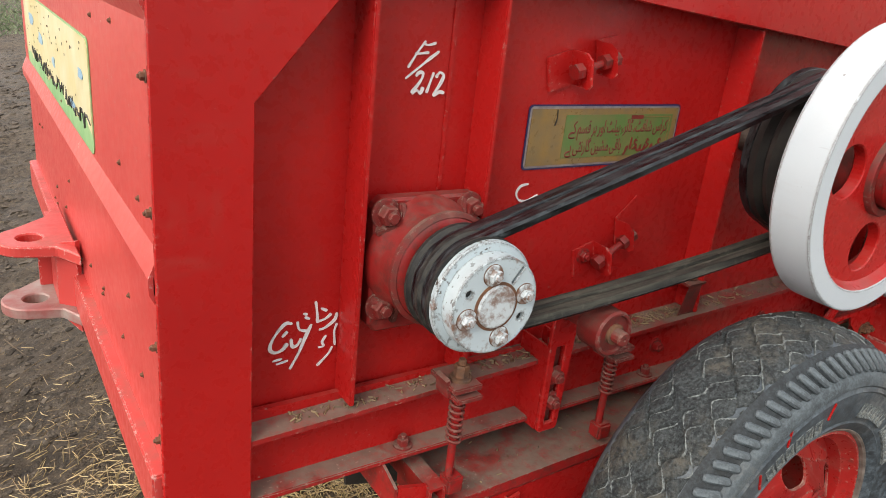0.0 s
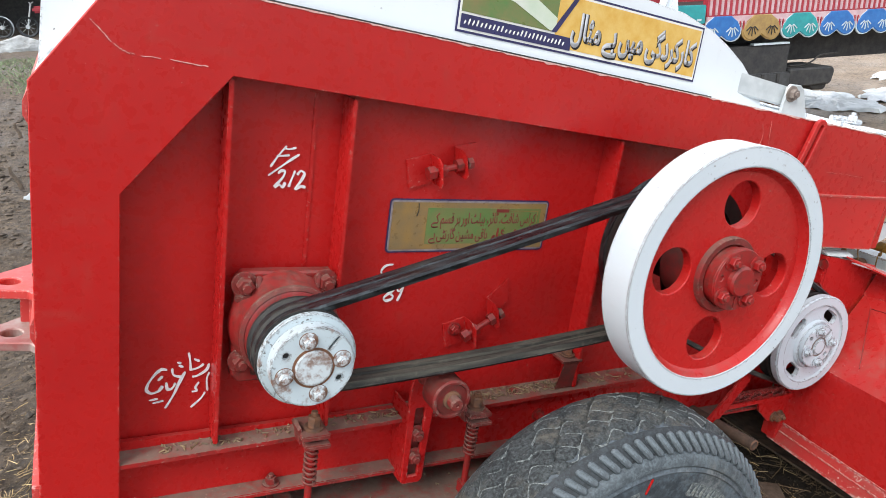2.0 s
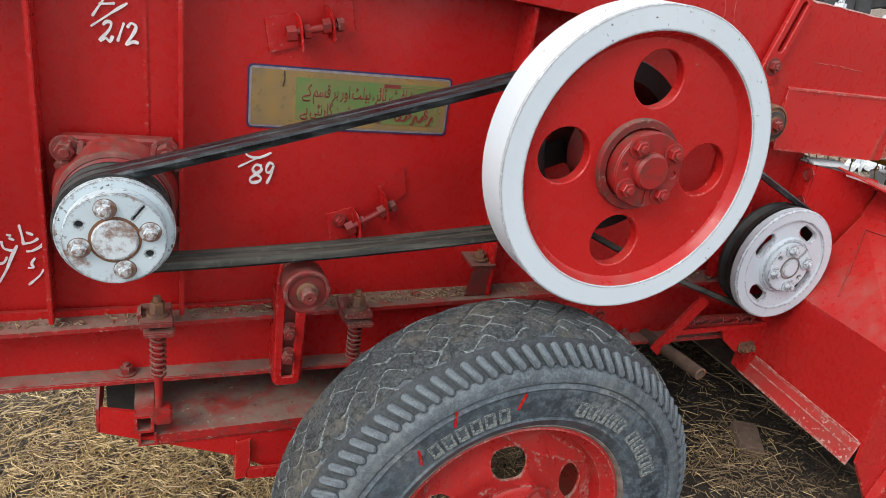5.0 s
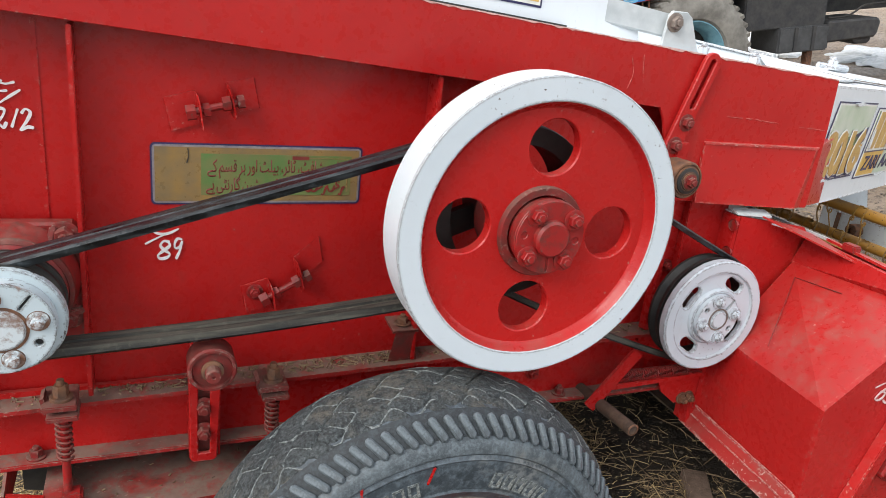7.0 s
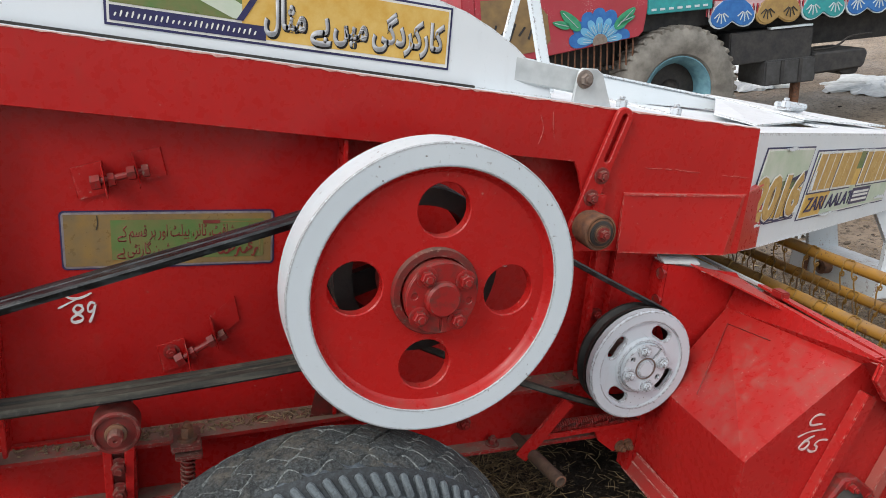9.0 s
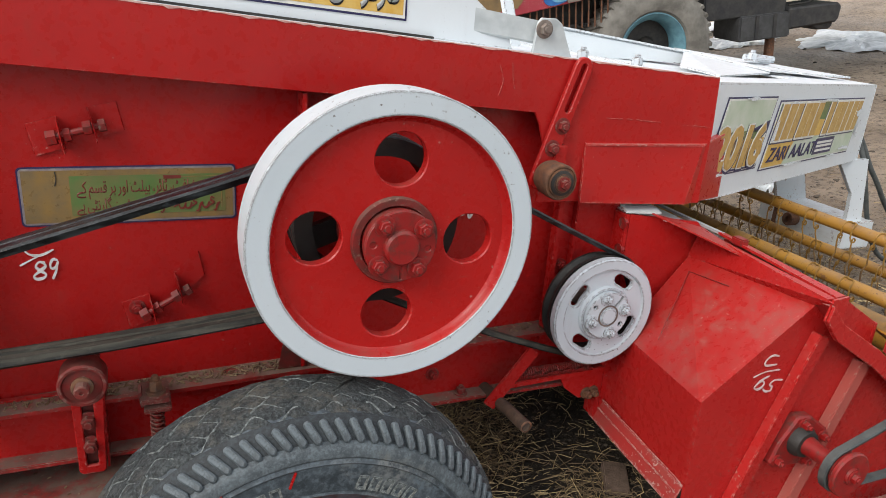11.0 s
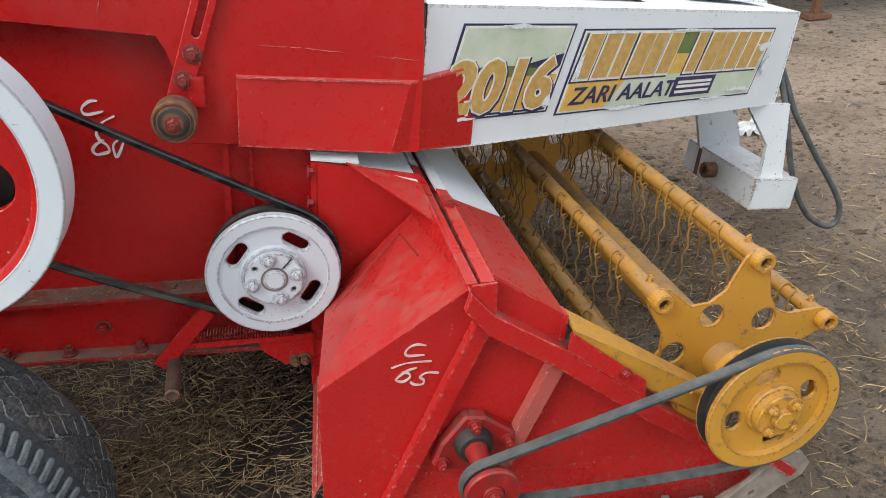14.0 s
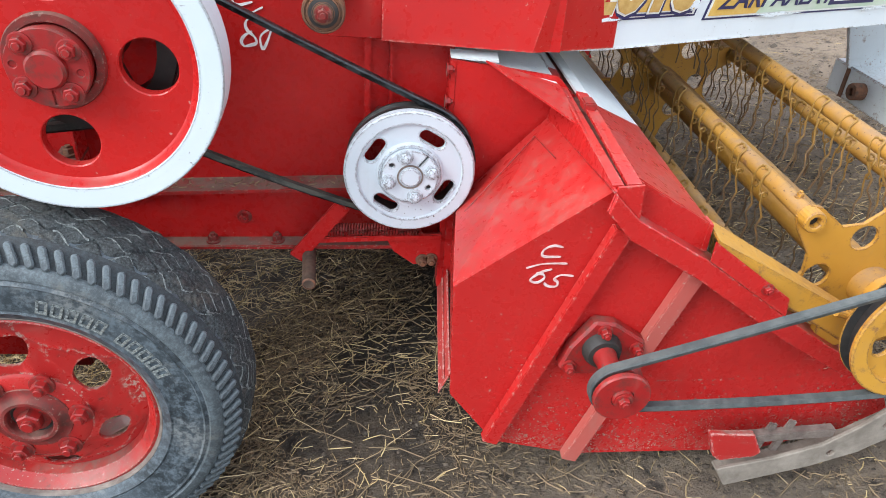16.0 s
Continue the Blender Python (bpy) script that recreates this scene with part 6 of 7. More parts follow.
NAVY = plain("navy_print", (0.012, 0.012, 0.060), (0.022, 0.022, 0.095), 0.35, 0, 40, 0.05)
GOLD = plain("gold_print", (0.29, 0.175, 0.055), (0.20, 0.14, 0.07), 0.32, 0.15, 30, 0.08)
GOLD_BRIGHT = plain("bright_gold_print", (0.55, 0.32, 0.05), (0.62, 0.42, 0.12), 0.4, 0, 30, 0.08)
GREEN = plain("green_print", (0.075, 0.17, 0.045), (0.17, 0.15, 0.055), 0.34, 0, 18, 0.08)
PALE = plain("pale_print", (0.55, 0.58, 0.50), (0.40, 0.50, 0.36), 0.4, 0, 10, 0.08)
MAROON = plain("maroon_print", (0.20, 0.02, 0.015), (0.13, 0.018, 0.015), 0.5, 0, 40, 0.05)
OFFWHITE = plain("off_white_print", (0.68, 0.68, 0.64), (0.58, 0.58, 0.55), 0.45, 0, 40, 0.05)
TAN = plain("dull_gold_print", (0.40, 0.24, 0.06), (0.50, 0.33, 0.11), 0.45, 0, 60, 0.08)
SILVER_INK = plain("silver_grey_print", (0.42, 0.43, 0.44), (0.34, 0.35, 0.37), 0.4, 0.1, 40, 0.05)
SILVER = plain("dull_metal_edge", (0.40, 0.36, 0.36), (0.22, 0.18, 0.20), 0.4, 0.5, 40, 0.05)

def rounded(x0, x1, z0, z1, r):
    return [(cx + r * math.cos(a), cz + r * math.sin(a)) for cx, cz, a0 in ((x1 - r, z1 - r, 0), (x0 + r, z1 - r, 90), (x0 + r, z0 + r, 180), (x1 - r, z0 + r, 270)) for a in [radians(a0 + 22.5 * k) for k in range(5)]]


np_ = layer(harvester, "name_plate", rounded(0.998, 1.360, 0.997, 1.104, 0.008), -0.001, NAVY, "metal name plate with gold and green print")
layer(np_, "edge", rounded(1.0008, 1.3572, 0.9998, 1.1012, 0.007), -0.0018, SILVER)
layer(np_, "gold_field", rect(1.0045, 1.3535, 1.0035, 1.0975), -0.0026, GOLD)
layer(np_, "green_field", rect(1.078, 1.340, 1.014, 1.087), -0.0034, GREEN)
layer(np_, "gold_line", rect(1.262, 1.334, 1.0815, 1.0828), -0.0040, GOLD)
layer(np_, "gold_line", rect(1.3325, 1.334, 1.020, 1.0815), -0.0040, GOLD)
layer(np_, "red_heading", rect(1.232, 1.262, 1.079, 1.0855), -0.0040, MAROON)
script_line(np_, "\u06A9\u0631\u0627\u0633 \u0634\u0627\u0641\u0679\u060C \u0679\u0627\u0626\u0631\u060C \u0628\u06CC\u0644\u0679 \u0627\u0648\u0631 \u06C1\u0631 \u0642\u0633\u0645 \u06A9\u06D2", 1.088, 1.330, 0.030, lambda x: 1.056, -0.0046, MAROON, 0.008)
script_line(np_, "\u0628\u0627\u0642\u06CC \u0645\u0634\u06CC\u0646 \u06AF\u0627\u0631\u0646\u0679\u06CC \u06C1\u06D2", 1.086, 1.218, 0.029, lambda x: 1.024, -0.0046, MAROON, 0.008)
for k in range(10):
    bm = bmesh.new()
    x = 1.226 + 0.0104 * k
    scribble(bm, x, x + 0.0104, 1.022, 0.024, -0.0054, 1, 0.0036)
    part("script_stroke", bm, MAROON, np_)
bm = bmesh.new()
stroke(bm, [(1.057, 1.096), (1.058, 1.082), (1.055, 1.070)], 0.002, -0.0045)
part("scratch", bm, BLACK, np_)

# hopper decal: it follows the slope of the rail
hd0 = lambda x: 1.4175 - 0.0625 * (x - 1.09)


def sloped(x0, x1, a, b):
    return [(x0, hd0(x0) + a), (x1, hd0(x1) + a), (x1, hd0(x1) + b), (x0, hd0(x0) + b)]


hd = layer(harvester, "hopper_decal", sloped(1.085, 1.685, -0.002, 0.112), -0.003, NAVY, "printed sticker in gold, green and blue")
layer(hd, "border", sloped(1.089, 1.681, 0.002, 0.108), -0.0038, OFFWHITE)
layer(hd, "gold_field", sloped(1.30, 1.677, 0.008, 0.104), -0.0046, GOLD_BRIGHT)
layer(hd, "green_field", sloped(1.093, 1.30, 0.034, 0.104), -0.0046, GREEN)
layer(hd, "blue_strip", sloped(1.093, 1.34, 0.006, 0.030), -0.0054, NAVY)
bm = bmesh.new()
for k in range(26):
    x = 1.10 + k * 0.0088
    stroke(bm, [(x, hd0(x) + 0.013), (x + 0.003, hd0(x) + 0.013 + random.uniform(0.006, 0.011))], 0.0026, -0.0074)
part("small_print", bm, OFFWHITE, hd)
SLOGAN = "\u06A9\u0627\u0631\u06A9\u0631\u062F\u06AF\u06CC \u0645\u06CC\u06BA \u0628\u06D2 \u0645\u062B\u0627\u0644"
script_line(hd, SLOGAN, 1.338, 1.672, 0.066, lambda x: hd0(x) + 0.029, -0.0062, BLACK, 0.055)
script_line(hd, SLOGAN, 1.336, 1.670, 0.066, lambda x: hd0(x) + 0.031, -0.0072, SILVER_INK, 0.030)
layer(hd, "green_swash", [(1.093, hd0(1.093) + 0.088), (1.20, hd0(1.20) + 0.070), (1.285, hd0(1.285) + 0.036), (1.30, hd0(1.30) + 0.036), (1.30, hd0(1.30) + 0.060), (1.22, hd0(1.22) + 0.098), (1.093, hd0(1.093) + 0.104)], -0.0054, PALE)
layer(hd, "blue_edge", [(1.290, hd0(1.290) + 0.034), (1.302, hd0(1.302) + 0.034), (1.345, hd0(1.345) + 0.104), (1.335, hd0(1.335) + 0.104)], -0.0056, NAVY)


# drawbar stickers, laid on its slanting side
def on_drawbar(u, v, lift):
    """u metres along the drawbar, v from its lower (0) to its upper (1) edge."""
    k = u / 1.363
    x, y = 2.446 + 0.920 * u, -0.035 + 0.3925 * u
    z0, z1 = 0.990 - 0.04 * k, 1.285 - 0.053 * k
    return (x + 0.392 * lift, y - 0.92 * lift, z0 + (z1 - z0) * v)


def bent(bm, lift, thick=0.0012):
    """Moves a flat mesh in (u, v) onto the drawbar."""
    for vert in bm.verts:
        vert.co = Vector(on_drawbar(vert.co.x + 0.09 * (vert.co.z - 0.2), vert.co.z, lift - (0 if vert.co.y < 0 else thick)))
    return bm


def patch(name, parent, pts, lift, material, label=""):
    return part(name, bent(plate(pts, -0.001, 0.001), lift), material, parent, label)


def lettering(text, u, v, su, sv, lift, material, parent, fat=0.0, shear=0.0):
    cu = bpy.data.curves.new("text", "FONT")
    cu.body, cu.offset, cu.shear, cu.extrude, cu.resolution_u = text, fat, shear, 0.01, 3
    ob = bpy.data.objects.new("text", cu)
    me = bpy.data.meshes.new_from_object(ob)
    bm = bmesh.new()
    bm.from_mesh(me)
    bpy.data.objects.remove(ob)
    for vert in bm.verts:
        x, y, z = vert.co
        vert.co = (u + x * su, -z, v + y * sv)
    return part("lettering", bent(bm, lift), material, parent, text)


st = patch("year_sticker", harvester, rect(0.03, 0.355, 0.20, 0.88), 0.002, NAVY, "printed year sticker, worn")
patch("border", st, rect(0.036, 0.349, 0.215, 0.865), 0.003, OFFWHITE)
patch("top_field", st, rect(0.042, 0.343, 0.55, 0.85), 0.004, PALE)
patch("green_band", st, rect(0.042, 0.30, 0.50, 0.58), 0.005, GREEN)
patch("gold_field", st, rect(0.042, 0.343, 0.25, 0.50), 0.004, GOLD_BRIGHT)
patch("blue_wedge", st, [(0.20, 0.56), (0.343, 0.66), (0.343, 0.56)], 0.005, NAVY)
lettering("2016", 0.034, 0.255, 0.153, 0.50, 0.0062, NAVY, st, 0.085)
lettering("2016", 0.030, 0.27, 0.153, 0.50, 0.0075, OFFWHITE, st, 0.068)
lettering("2016", 0.030, 0.27, 0.153, 0.50, 0.009, TAN, st, 0.04)
bm = plate(rect(0.045, 0.34, 0.225, 0.24), -0.001, 0.001)
part("small_print", bent(bm, 0.005), NAVY, st)

st = patch("maker_sticker", harvester, rect(0.385, 1.20, 0.16, 0.84), 0.002, NAVY, "printed maker's sticker, torn and worn")
patch("border", st, rect(0.391, 1.194, 0.175, 0.825), 0.003, OFFWHITE)
patch("white_field", st, rect(0.397, 1.188, 0.19, 0.81), 0.004, PALE)
patch("gold_field", st, [(0.397, 0.19), (0.55, 0.19), (0.60, 0.44), (1.14, 0.44), (1.175, 0.60), (0.397, 0.64)], 0.0045, GOLD_BRIGHT)
patch("green_field", st, [(0.397, 0.64), (1.175, 0.60), (1.175, 0.81), (0.397, 0.81)], 0.0048, GREEN)
for k in range(13):
    if k == 6:
        continue
    u = 0.402 + 0.0605 * k
    w = (0.046, 0.050, 0.040, 0.054, 0.047)[k % 5]
    sh = 0.008
    patch("shadow_bar", st, [(u - 0.010, 0.415), (u + w + 0.003, 0.415), (u + w + 0.003 + sh, 0.795), (u - 0.010 + sh, 0.795)], 0.0055, NAVY)
    patch("pale_bar", st, [(u - 0.005, 0.430), (u + w + 0.005, 0.430), (u + w + 0.005 + sh, 0.825), (u - 0.005 + sh, 0.825)], 0.0065, OFFWHITE)
    patch("bold_bar", st, [(u, 0.452), (u + w, 0.452), (u + w + sh, 0.803), (u + sh, 0.803)], 0.008, TAN)
lettering("ZARI AALAT", 0.415, 0.24, 0.071, 0.20, 0.0065, NAVY, st, 0.012, 0.1)
patch("blue_box", st, rect(0.805, 0.985, 0.22, 0.40), 0.0055, NAVY)
for v in (0.34, 0.30, 0.25):
    patch("print_bar", st, rect(0.82, 0.97, v, v + 0.025), 0.0068, OFFWHITE)
# scuffs where the paint shows through
for u, v, lu, lv in ((1.17, 0.66, 0.05, 0.05), (1.12, 0.24, 0.07, 0.03), (0.62, 0.175, 0.09, 0.02), (0.18, 0.865, 0.06, 0.02), (0.335, 0.3, 0.014, 0.06), (1.22, 0.46, 0.02, 0.12), (0.405, 0.55, 0.010, 0.14), (0.80, 0.83, 0.12, 0.015), (0.09, 0.215, 0.05, 0.018), (1.0, 0.17, 0.08, 0.016), (0.50, 0.82, 0.05, 0.02)):
    ph = random.uniform(0, 6)
    pts = [(u + lu * (0.75 + 0.2 * math.sin(3 * a + ph) + 0.12 * math.sin(7 * a)) * math.cos(a), v + lv * (0.75 + 0.25 * math.cos(4 * a + ph)) * math.sin(a)) for a in np.linspace(0, 2 * math.pi, 28, endpoint=False)]
    patch("scuff", st, pts, 0.0094, WHITE, "scuffed patch of bare white paint")
# picture sticker on the rear wall
FADED = plain("faded_yellow_print", (0.52, 0.44, 0.20), (0.60, 0.55, 0.36), 0.45, 0, 6, 0.05)
FADED_G = plain("faded_green_print", (0.16, 0.36, 0.14), (0.30, 0.45, 0.22), 0.45, 0, 8, 0.05)


def on_rear(pts, lift, thick=0.001):
    """A flat shape in (y, z), laid on the rear wall."""
    bm = plate(pts, 0.4235 - lift - thick, 0.4235 - lift)
    for vert in bm.verts:
        vert.co = (vert.co.y, vert.co.x, vert.co.z)
    bmesh.ops.recalc_face_normals(bm, faces=bm.faces)
    return bm


rs = part("rear_sticker", on_rear(rounded(0.385, 1.50, 0.946, 1.134, 0.020), 0.0, 0.0015), FADED_G, harvester, "faded printed picture in yellow and green")
hills = [(y, 0.985 + 0.010 * math.sin(17 * y) + 0.008 * math.sin(41 * y + 1)) for y in np.linspace(0.388, 1.495, 36)]
part("yellow_field", on_rear(hills + [(1.495, 1.118), (1.48, 1.130), (0.402, 1.130), (0.388, 1.118)], 0.0015), FADED, rs)
FADED_B = plain("faded_blue_print", (0.16, 0.30, 0.46), (0.28, 0.42, 0.50), 0.5)
rnd = random.Random(5)
for k in range(9):
    y = 0.395 + 0.105 * k
    bm = bmesh.new()
    add_tube(bm, [(0.4203, y + 0.011 * i, 0.990 + rnd.uniform(-0.014, 0.018)) for i in range(10)], 0.0012, 4)
    part("dark_line", bm, BLACK, rs)
for y, z, w, h in ((0.475, 1.066, 0.030, 0.014), (0.60, 0.992, 0.035, 0.010), (0.86, 1.03, 0.028, 0.016), (1.10, 1.05, 0.05, 0.02), (1.30, 1.075, 0.06, 0.022)):
    pts = [(y + w * (0.8 + 0.25 * math.sin(3 * a + 9 * y)) * math.cos(a), z + h * (0.8 + 0.2 * math.cos(2 * a)) * math.sin(a)) for a in np.linspace(0, math.tau, 15)[:-1]]
    part("blue_dab", on_rear(pts, 0.0027), FADED_B, rs)
for k in range(40):
    y, z, r = rnd.uniform(0.41, 1.45), rnd.uniform(0.97, 1.12), rnd.uniform(0.0016, 0.0032)
    part("dirt_speck", on_rear(circle(y, z, r, 7), 0.0028, 0.0006), BLACK, rs)

# ---- ground ----
def heap(x, y):
    """Low heaps of chaff below the machine."""
    return 0.045 * math.exp(-((x - 2.05) ** 2 / 0.20 + (y - 0.25) ** 2 / 0.5)) + 0.03 * math.exp(-((x - 0.75) ** 2 / 0.25 + (y - 0.5) ** 2 / 0.5)) - 0.04 * math.exp(-((x - 3.05) ** 2 / 0.12 + (y + 0.5) ** 2 / 0.04))


def ground_z(x, y):
    near = max(0.0, 1 - max(abs(x - 1.5) - 5, abs(y - 1.5) - 4, 0) / 30)
    # wet, lumpier soil behind the machine
    soil_mask = 0.5 + 0.5 * math.tanh(-(x - 0.2) * 2.0)
    h = (0.013 + 0.040 * soil_mask) * noise.fractal(Vector((x * 4.3, y * 4.3, 0)), 0.8, 2.1, 5) + 0.036 * soil_mask * abs(noise.noise(Vector((x * 11, y * 11, 7)))) + 0.02 * noise.noise(Vector((x * 0.7, y * 0.7, 4))) + heap(x, y)
    return h * near - 0.008


def ground():
    m, t, b = nodes("trampled_soil", 0.85)
    src = t.nodes.new("ShaderNodeTexCoord").outputs["Object"]
    big = noise_tex(t, 0.55, 6.0, 0.6, src)
    mid = noise_tex(t, 5.0, 9.0, 0.68, src)
    col = mixc(t, ramp(t, mid, 0.32, 0.68), (0.024, 0.016, 0.010), (0.155, 0.113, 0.074))
    col = mixc(t, ramp(t, big, 0.47, 0.66, 0, 0.6), col, (0.165, 0.128, 0.092))
    sp_ = t.nodes.new("ShaderNodeSeparateXYZ")
    t.links.new(src, sp_.inputs[0])
    dry = maths(t, "MULTIPLY", ramp(t, maths(t, "ADD", sp_.outputs["X"], maths(t, "MULTIPLY", maths(t, "SUBTRACT", big, 0.5), 4.0)), 2.5, 4.6, 0, 1), ramp(t, noise_tex(t, 1.6, 6.0, 0.65, src), 0.36, 0.58, 0.45, 0.95))
    col = mixc(t, dry, col, (0.39, 0.305, 0.225))
    crumb = noise_tex(t, 22.0, 9.0, 0.78, src)
    col = mixc(t, ramp(t, crumb, 0.50, 0.36, 0, 0.85), col, (0.014, 0.010, 0.008))
    col = mixc(t, ramp(t, crumb, 0.56, 0.70, 0, 0.6), col, (0.24, 0.19, 0.14))
    # damp dark soil in the machine's lee, with its shade put into the colour
    damp_shade = t.nodes.new("ShaderNodeTexGradient")
    damp_shade.gradient_type = "SPHERICAL"
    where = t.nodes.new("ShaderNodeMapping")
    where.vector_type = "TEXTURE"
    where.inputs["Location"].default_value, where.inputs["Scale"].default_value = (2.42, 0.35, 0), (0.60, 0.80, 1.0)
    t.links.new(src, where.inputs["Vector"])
    t.links.new(where.outputs[0], damp_shade.inputs["Vector"])
    soil_mask = maths(t, "ADD", damp_shade.outputs["Fac"], maths(t, "MULTIPLY", maths(t, "SUBTRACT", mid, 0.5), 0.5))
    col = mixc(t, ramp(t, soil_mask, 0.10, 0.36, 0, 0.80), col, (0.016, 0.012, 0.009))
    # flecks of chaff
    fl = noise_tex(t, 90.0, 3.0, 0.6, src)
    col = mixc(t, ramp(t, fl, 0.62, 0.70, 0, 0.6), col, (0.36, 0.27, 0.14))
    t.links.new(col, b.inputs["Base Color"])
    t.links.new(ramp(t, big, 0.35, 0.6, 0.50, 0.95), b.inputs["Roughness"])
    bump(t, b, maths(t, "ADD", mid, maths(t, "MULTIPLY", crumb, 0.6)), 1.0, 0.07)

    def axis(a, b_, step, reach):
        v = list(np.arange(a, b_ + 1e-6, step))
        k = step
        while v[-1] < reach:
            k *= 1.16
            v.append(v[-1] + k)
        k = step
        while v[0] > -reach:
            k *= 1.16
            v.insert(0, v[0] - k)
        return v
    xs, ys = axis(-4.2, 5.2, 0.027, 1500), axis(-0.9, 5.0, 0.027, 1500)
    verts = [(x, y, ground_z(x, y)) for y in ys for x in xs]
    nx = len(xs)
    faces = [(j * nx + i, j * nx + i + 1, (j + 1) * nx + i + 1, (j + 1) * nx + i) for j in range(len(ys) - 1) for i in range(nx - 1)]
    me = bpy.data.meshes.new("ground")
    me.from_pydata(verts, [], faces)
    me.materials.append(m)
    me.polygons.foreach_set("use_smooth", [True] * len(faces))
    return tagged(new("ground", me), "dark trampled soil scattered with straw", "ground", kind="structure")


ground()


def island_colour(name, stops, rough=0.7):
    """A material that takes one of a range of tones for each loose piece."""
    m, t, b = nodes(name, rough)
    g = t.nodes.new("ShaderNodeNewGeometry")
    r = t.nodes.new("ShaderNodeValToRGB")
    el = r.color_ramp.elements
    while len(el) < len(stops):
        el.new(0.5)
    for i, c in enumerate(stops):
        el[i].position, el[i].color = i / (len(stops) - 1), (*c, 1)
    t.links.new(g.outputs["Random Per Island"], r.inputs["Fac"])
    t.links.new(r.outputs["Color"], b.inputs["Base Color"])
    return m


def scatter(name, spots, material, label, length, width, lift=0.006, tilt=0.25, bare=-9.0):
    """Loose bent blades that lie on the ground, as one mesh."""
    verts, faces = [], []
    rnd = random.Random(7)
    for cx, cy, sx, sy, count, deep in spots:
        for _ in range(count):
            x, y = rnd.gauss(cx, sx), rnd.gauss(cy, sy)
            # it gathers in drifts, with bare soil between
            if noise.fractal(Vector((x * 3.1, y * 3.1, 2.0)), 1.0, 2.0, 3) + 0.35 * rnd.random() < bare:
                continue
            a, l = rnd.uniform(0, math.tau), rnd.uniform(*length) * (0.35 + 0.65 * rnd.random() ** 1.6)
            w = rnd.uniform(*width)
            z = ground_z(x, y) + lift * rnd.random() + deep * rnd.random() ** 2
            dx, dy, rise = math.cos(a) * l / 2, math.sin(a) * l / 2, rnd.uniform(-tilt, tilt) * l / 2
            bx, by = -math.sin(a) * w / 2, math.cos(a) * w / 2
            bend = rnd.uniform(-0.12, 0.12) * l
            i = len(verts)
            for k, (px, py, pz) in enumerate(((x - dx, y - dy, z - rise), (x - math.sin(a) * bend, y + math.cos(a) * bend, z + 0.02 * l), (x + dx, y + dy, z + rise))):
                verts += [(px - bx, py - by, pz), (px + bx, py + by, pz), (px, py, pz + w * 0.6)]
            for k in (0, 3):
                for p, q in ((0, 1), (1, 2), (2, 0)):
                    faces.append((i + k + p, i + k + q, i + k + 3 + q, i + k + 3 + p))
    me = bpy.data.meshes.new(name)
    me.from_pydata(verts, [], faces)
    me.materials.append(material)
    return tagged(new(name, me), label, "straw", kind="stuff")


STRAW = island_colour("straw", [(0.50, 0.37, 0.16), (0.36, 0.25, 0.11), (0.62, 0.48, 0.24), (0.22, 0.15, 0.08), (0.45, 0.34, 0.18)], 0.55)
CHAFF = island_colour("old_chaff", [(0.165, 0.115, 0.062), (0.225, 0.155, 0.082), (0.105, 0.072, 0.042), (0.285, 0.200, 0.105)], 0.75)
scatter("straw_litter", [(0.84, 0.38, 0.40, 0.45, 17000, 0.03), (1.85, 0.50, 0.22, 0.34, 1700, 0.03), (2.05, 0.05, 0.16, 0.25, 500, 0.02), (2.3, -0.35, 0.5, 0.4, 25, 0.006), (3.25, 0.55, 0.6, 0.7, 2600, 0.008), (0.0, 1.5, 1.0, 1.5, 220, 0.008), (4.5, 1.5, 1.5, 1.5, 250, 0.006)],
        STRAW, "loose yellow straw strewn on the ground", (0.016, 0.11), (0.0013, 0.0029))
scatter("long_straw", [(2.3, -0.1, 0.5, 0.4, 330, 0.01), (3.3, 0.5, 0.7, 0.7, 160, 0.008), (0.3, 0.8, 0.8, 0.9, 160, 0.008)], CHAFF, "long loose stalks on the ground", (0.10, 0.30), (0.0018, 0.0034), 0.01, 0.1)
scatter("chaff_litter", [(1.90, 0.05, 0.30, 0.38, 24000, 0.022), (0.7, 0.5, 0.5, 0.6, 9000, 0.02), (-0.4, 5.5, 1.2, 2.5, 5000, 0.012), (2.5, -0.4, 0.6, 0.4, 1800, 0.004), (3.25, 0.5, 0.6, 0.7, 24000, 0.012), (4.2, 1.9, 1.1, 1.1, 9000, 0.008)],
        CHAFF, "brown chaff and short stubble on the ground", (0.008, 0.048), (0.0010, 0.0030), bare=0.12)


def clods(name, spots, material):
    """Small lumps of soil, as one mesh."""
    rnd = random.Random(3)
    base = bmesh.new()
    bmesh.ops.create_icosphere(base, subdivisions=1, radius=1.0)
    bv = [v.co.copy() for v in base.verts]
    bf = [[v.index for v in f.verts] for f in base.faces]
    base.free()
    verts, faces = [], []
    for cx, cy, sx, sy, count, r0, r1 in spots:
        for _ in range(count):
            x, y, r = rnd.gauss(cx, sx), rnd.gauss(cy, sy), rnd.uniform(r0, r1) * (0.4 + 0.6 * rnd.random() ** 2)
            z = ground_z(x, y)
            i = len(verts)
            for v in bv:
                k = rnd.uniform(0.55, 1.4)
                verts.append((x + v.x * r * k * 1.2, y + v.y * r * k, z + v.z * r * 0.6 * k))
            faces += [[i + q for q in f] for f in bf]
    me = bpy.data.meshes.new(name)
    me.from_pydata(verts, [], faces)
    me.materials.append(material)
    return tagged(new(name, me), "small dark clods of soil", "soil", kind="stuff")


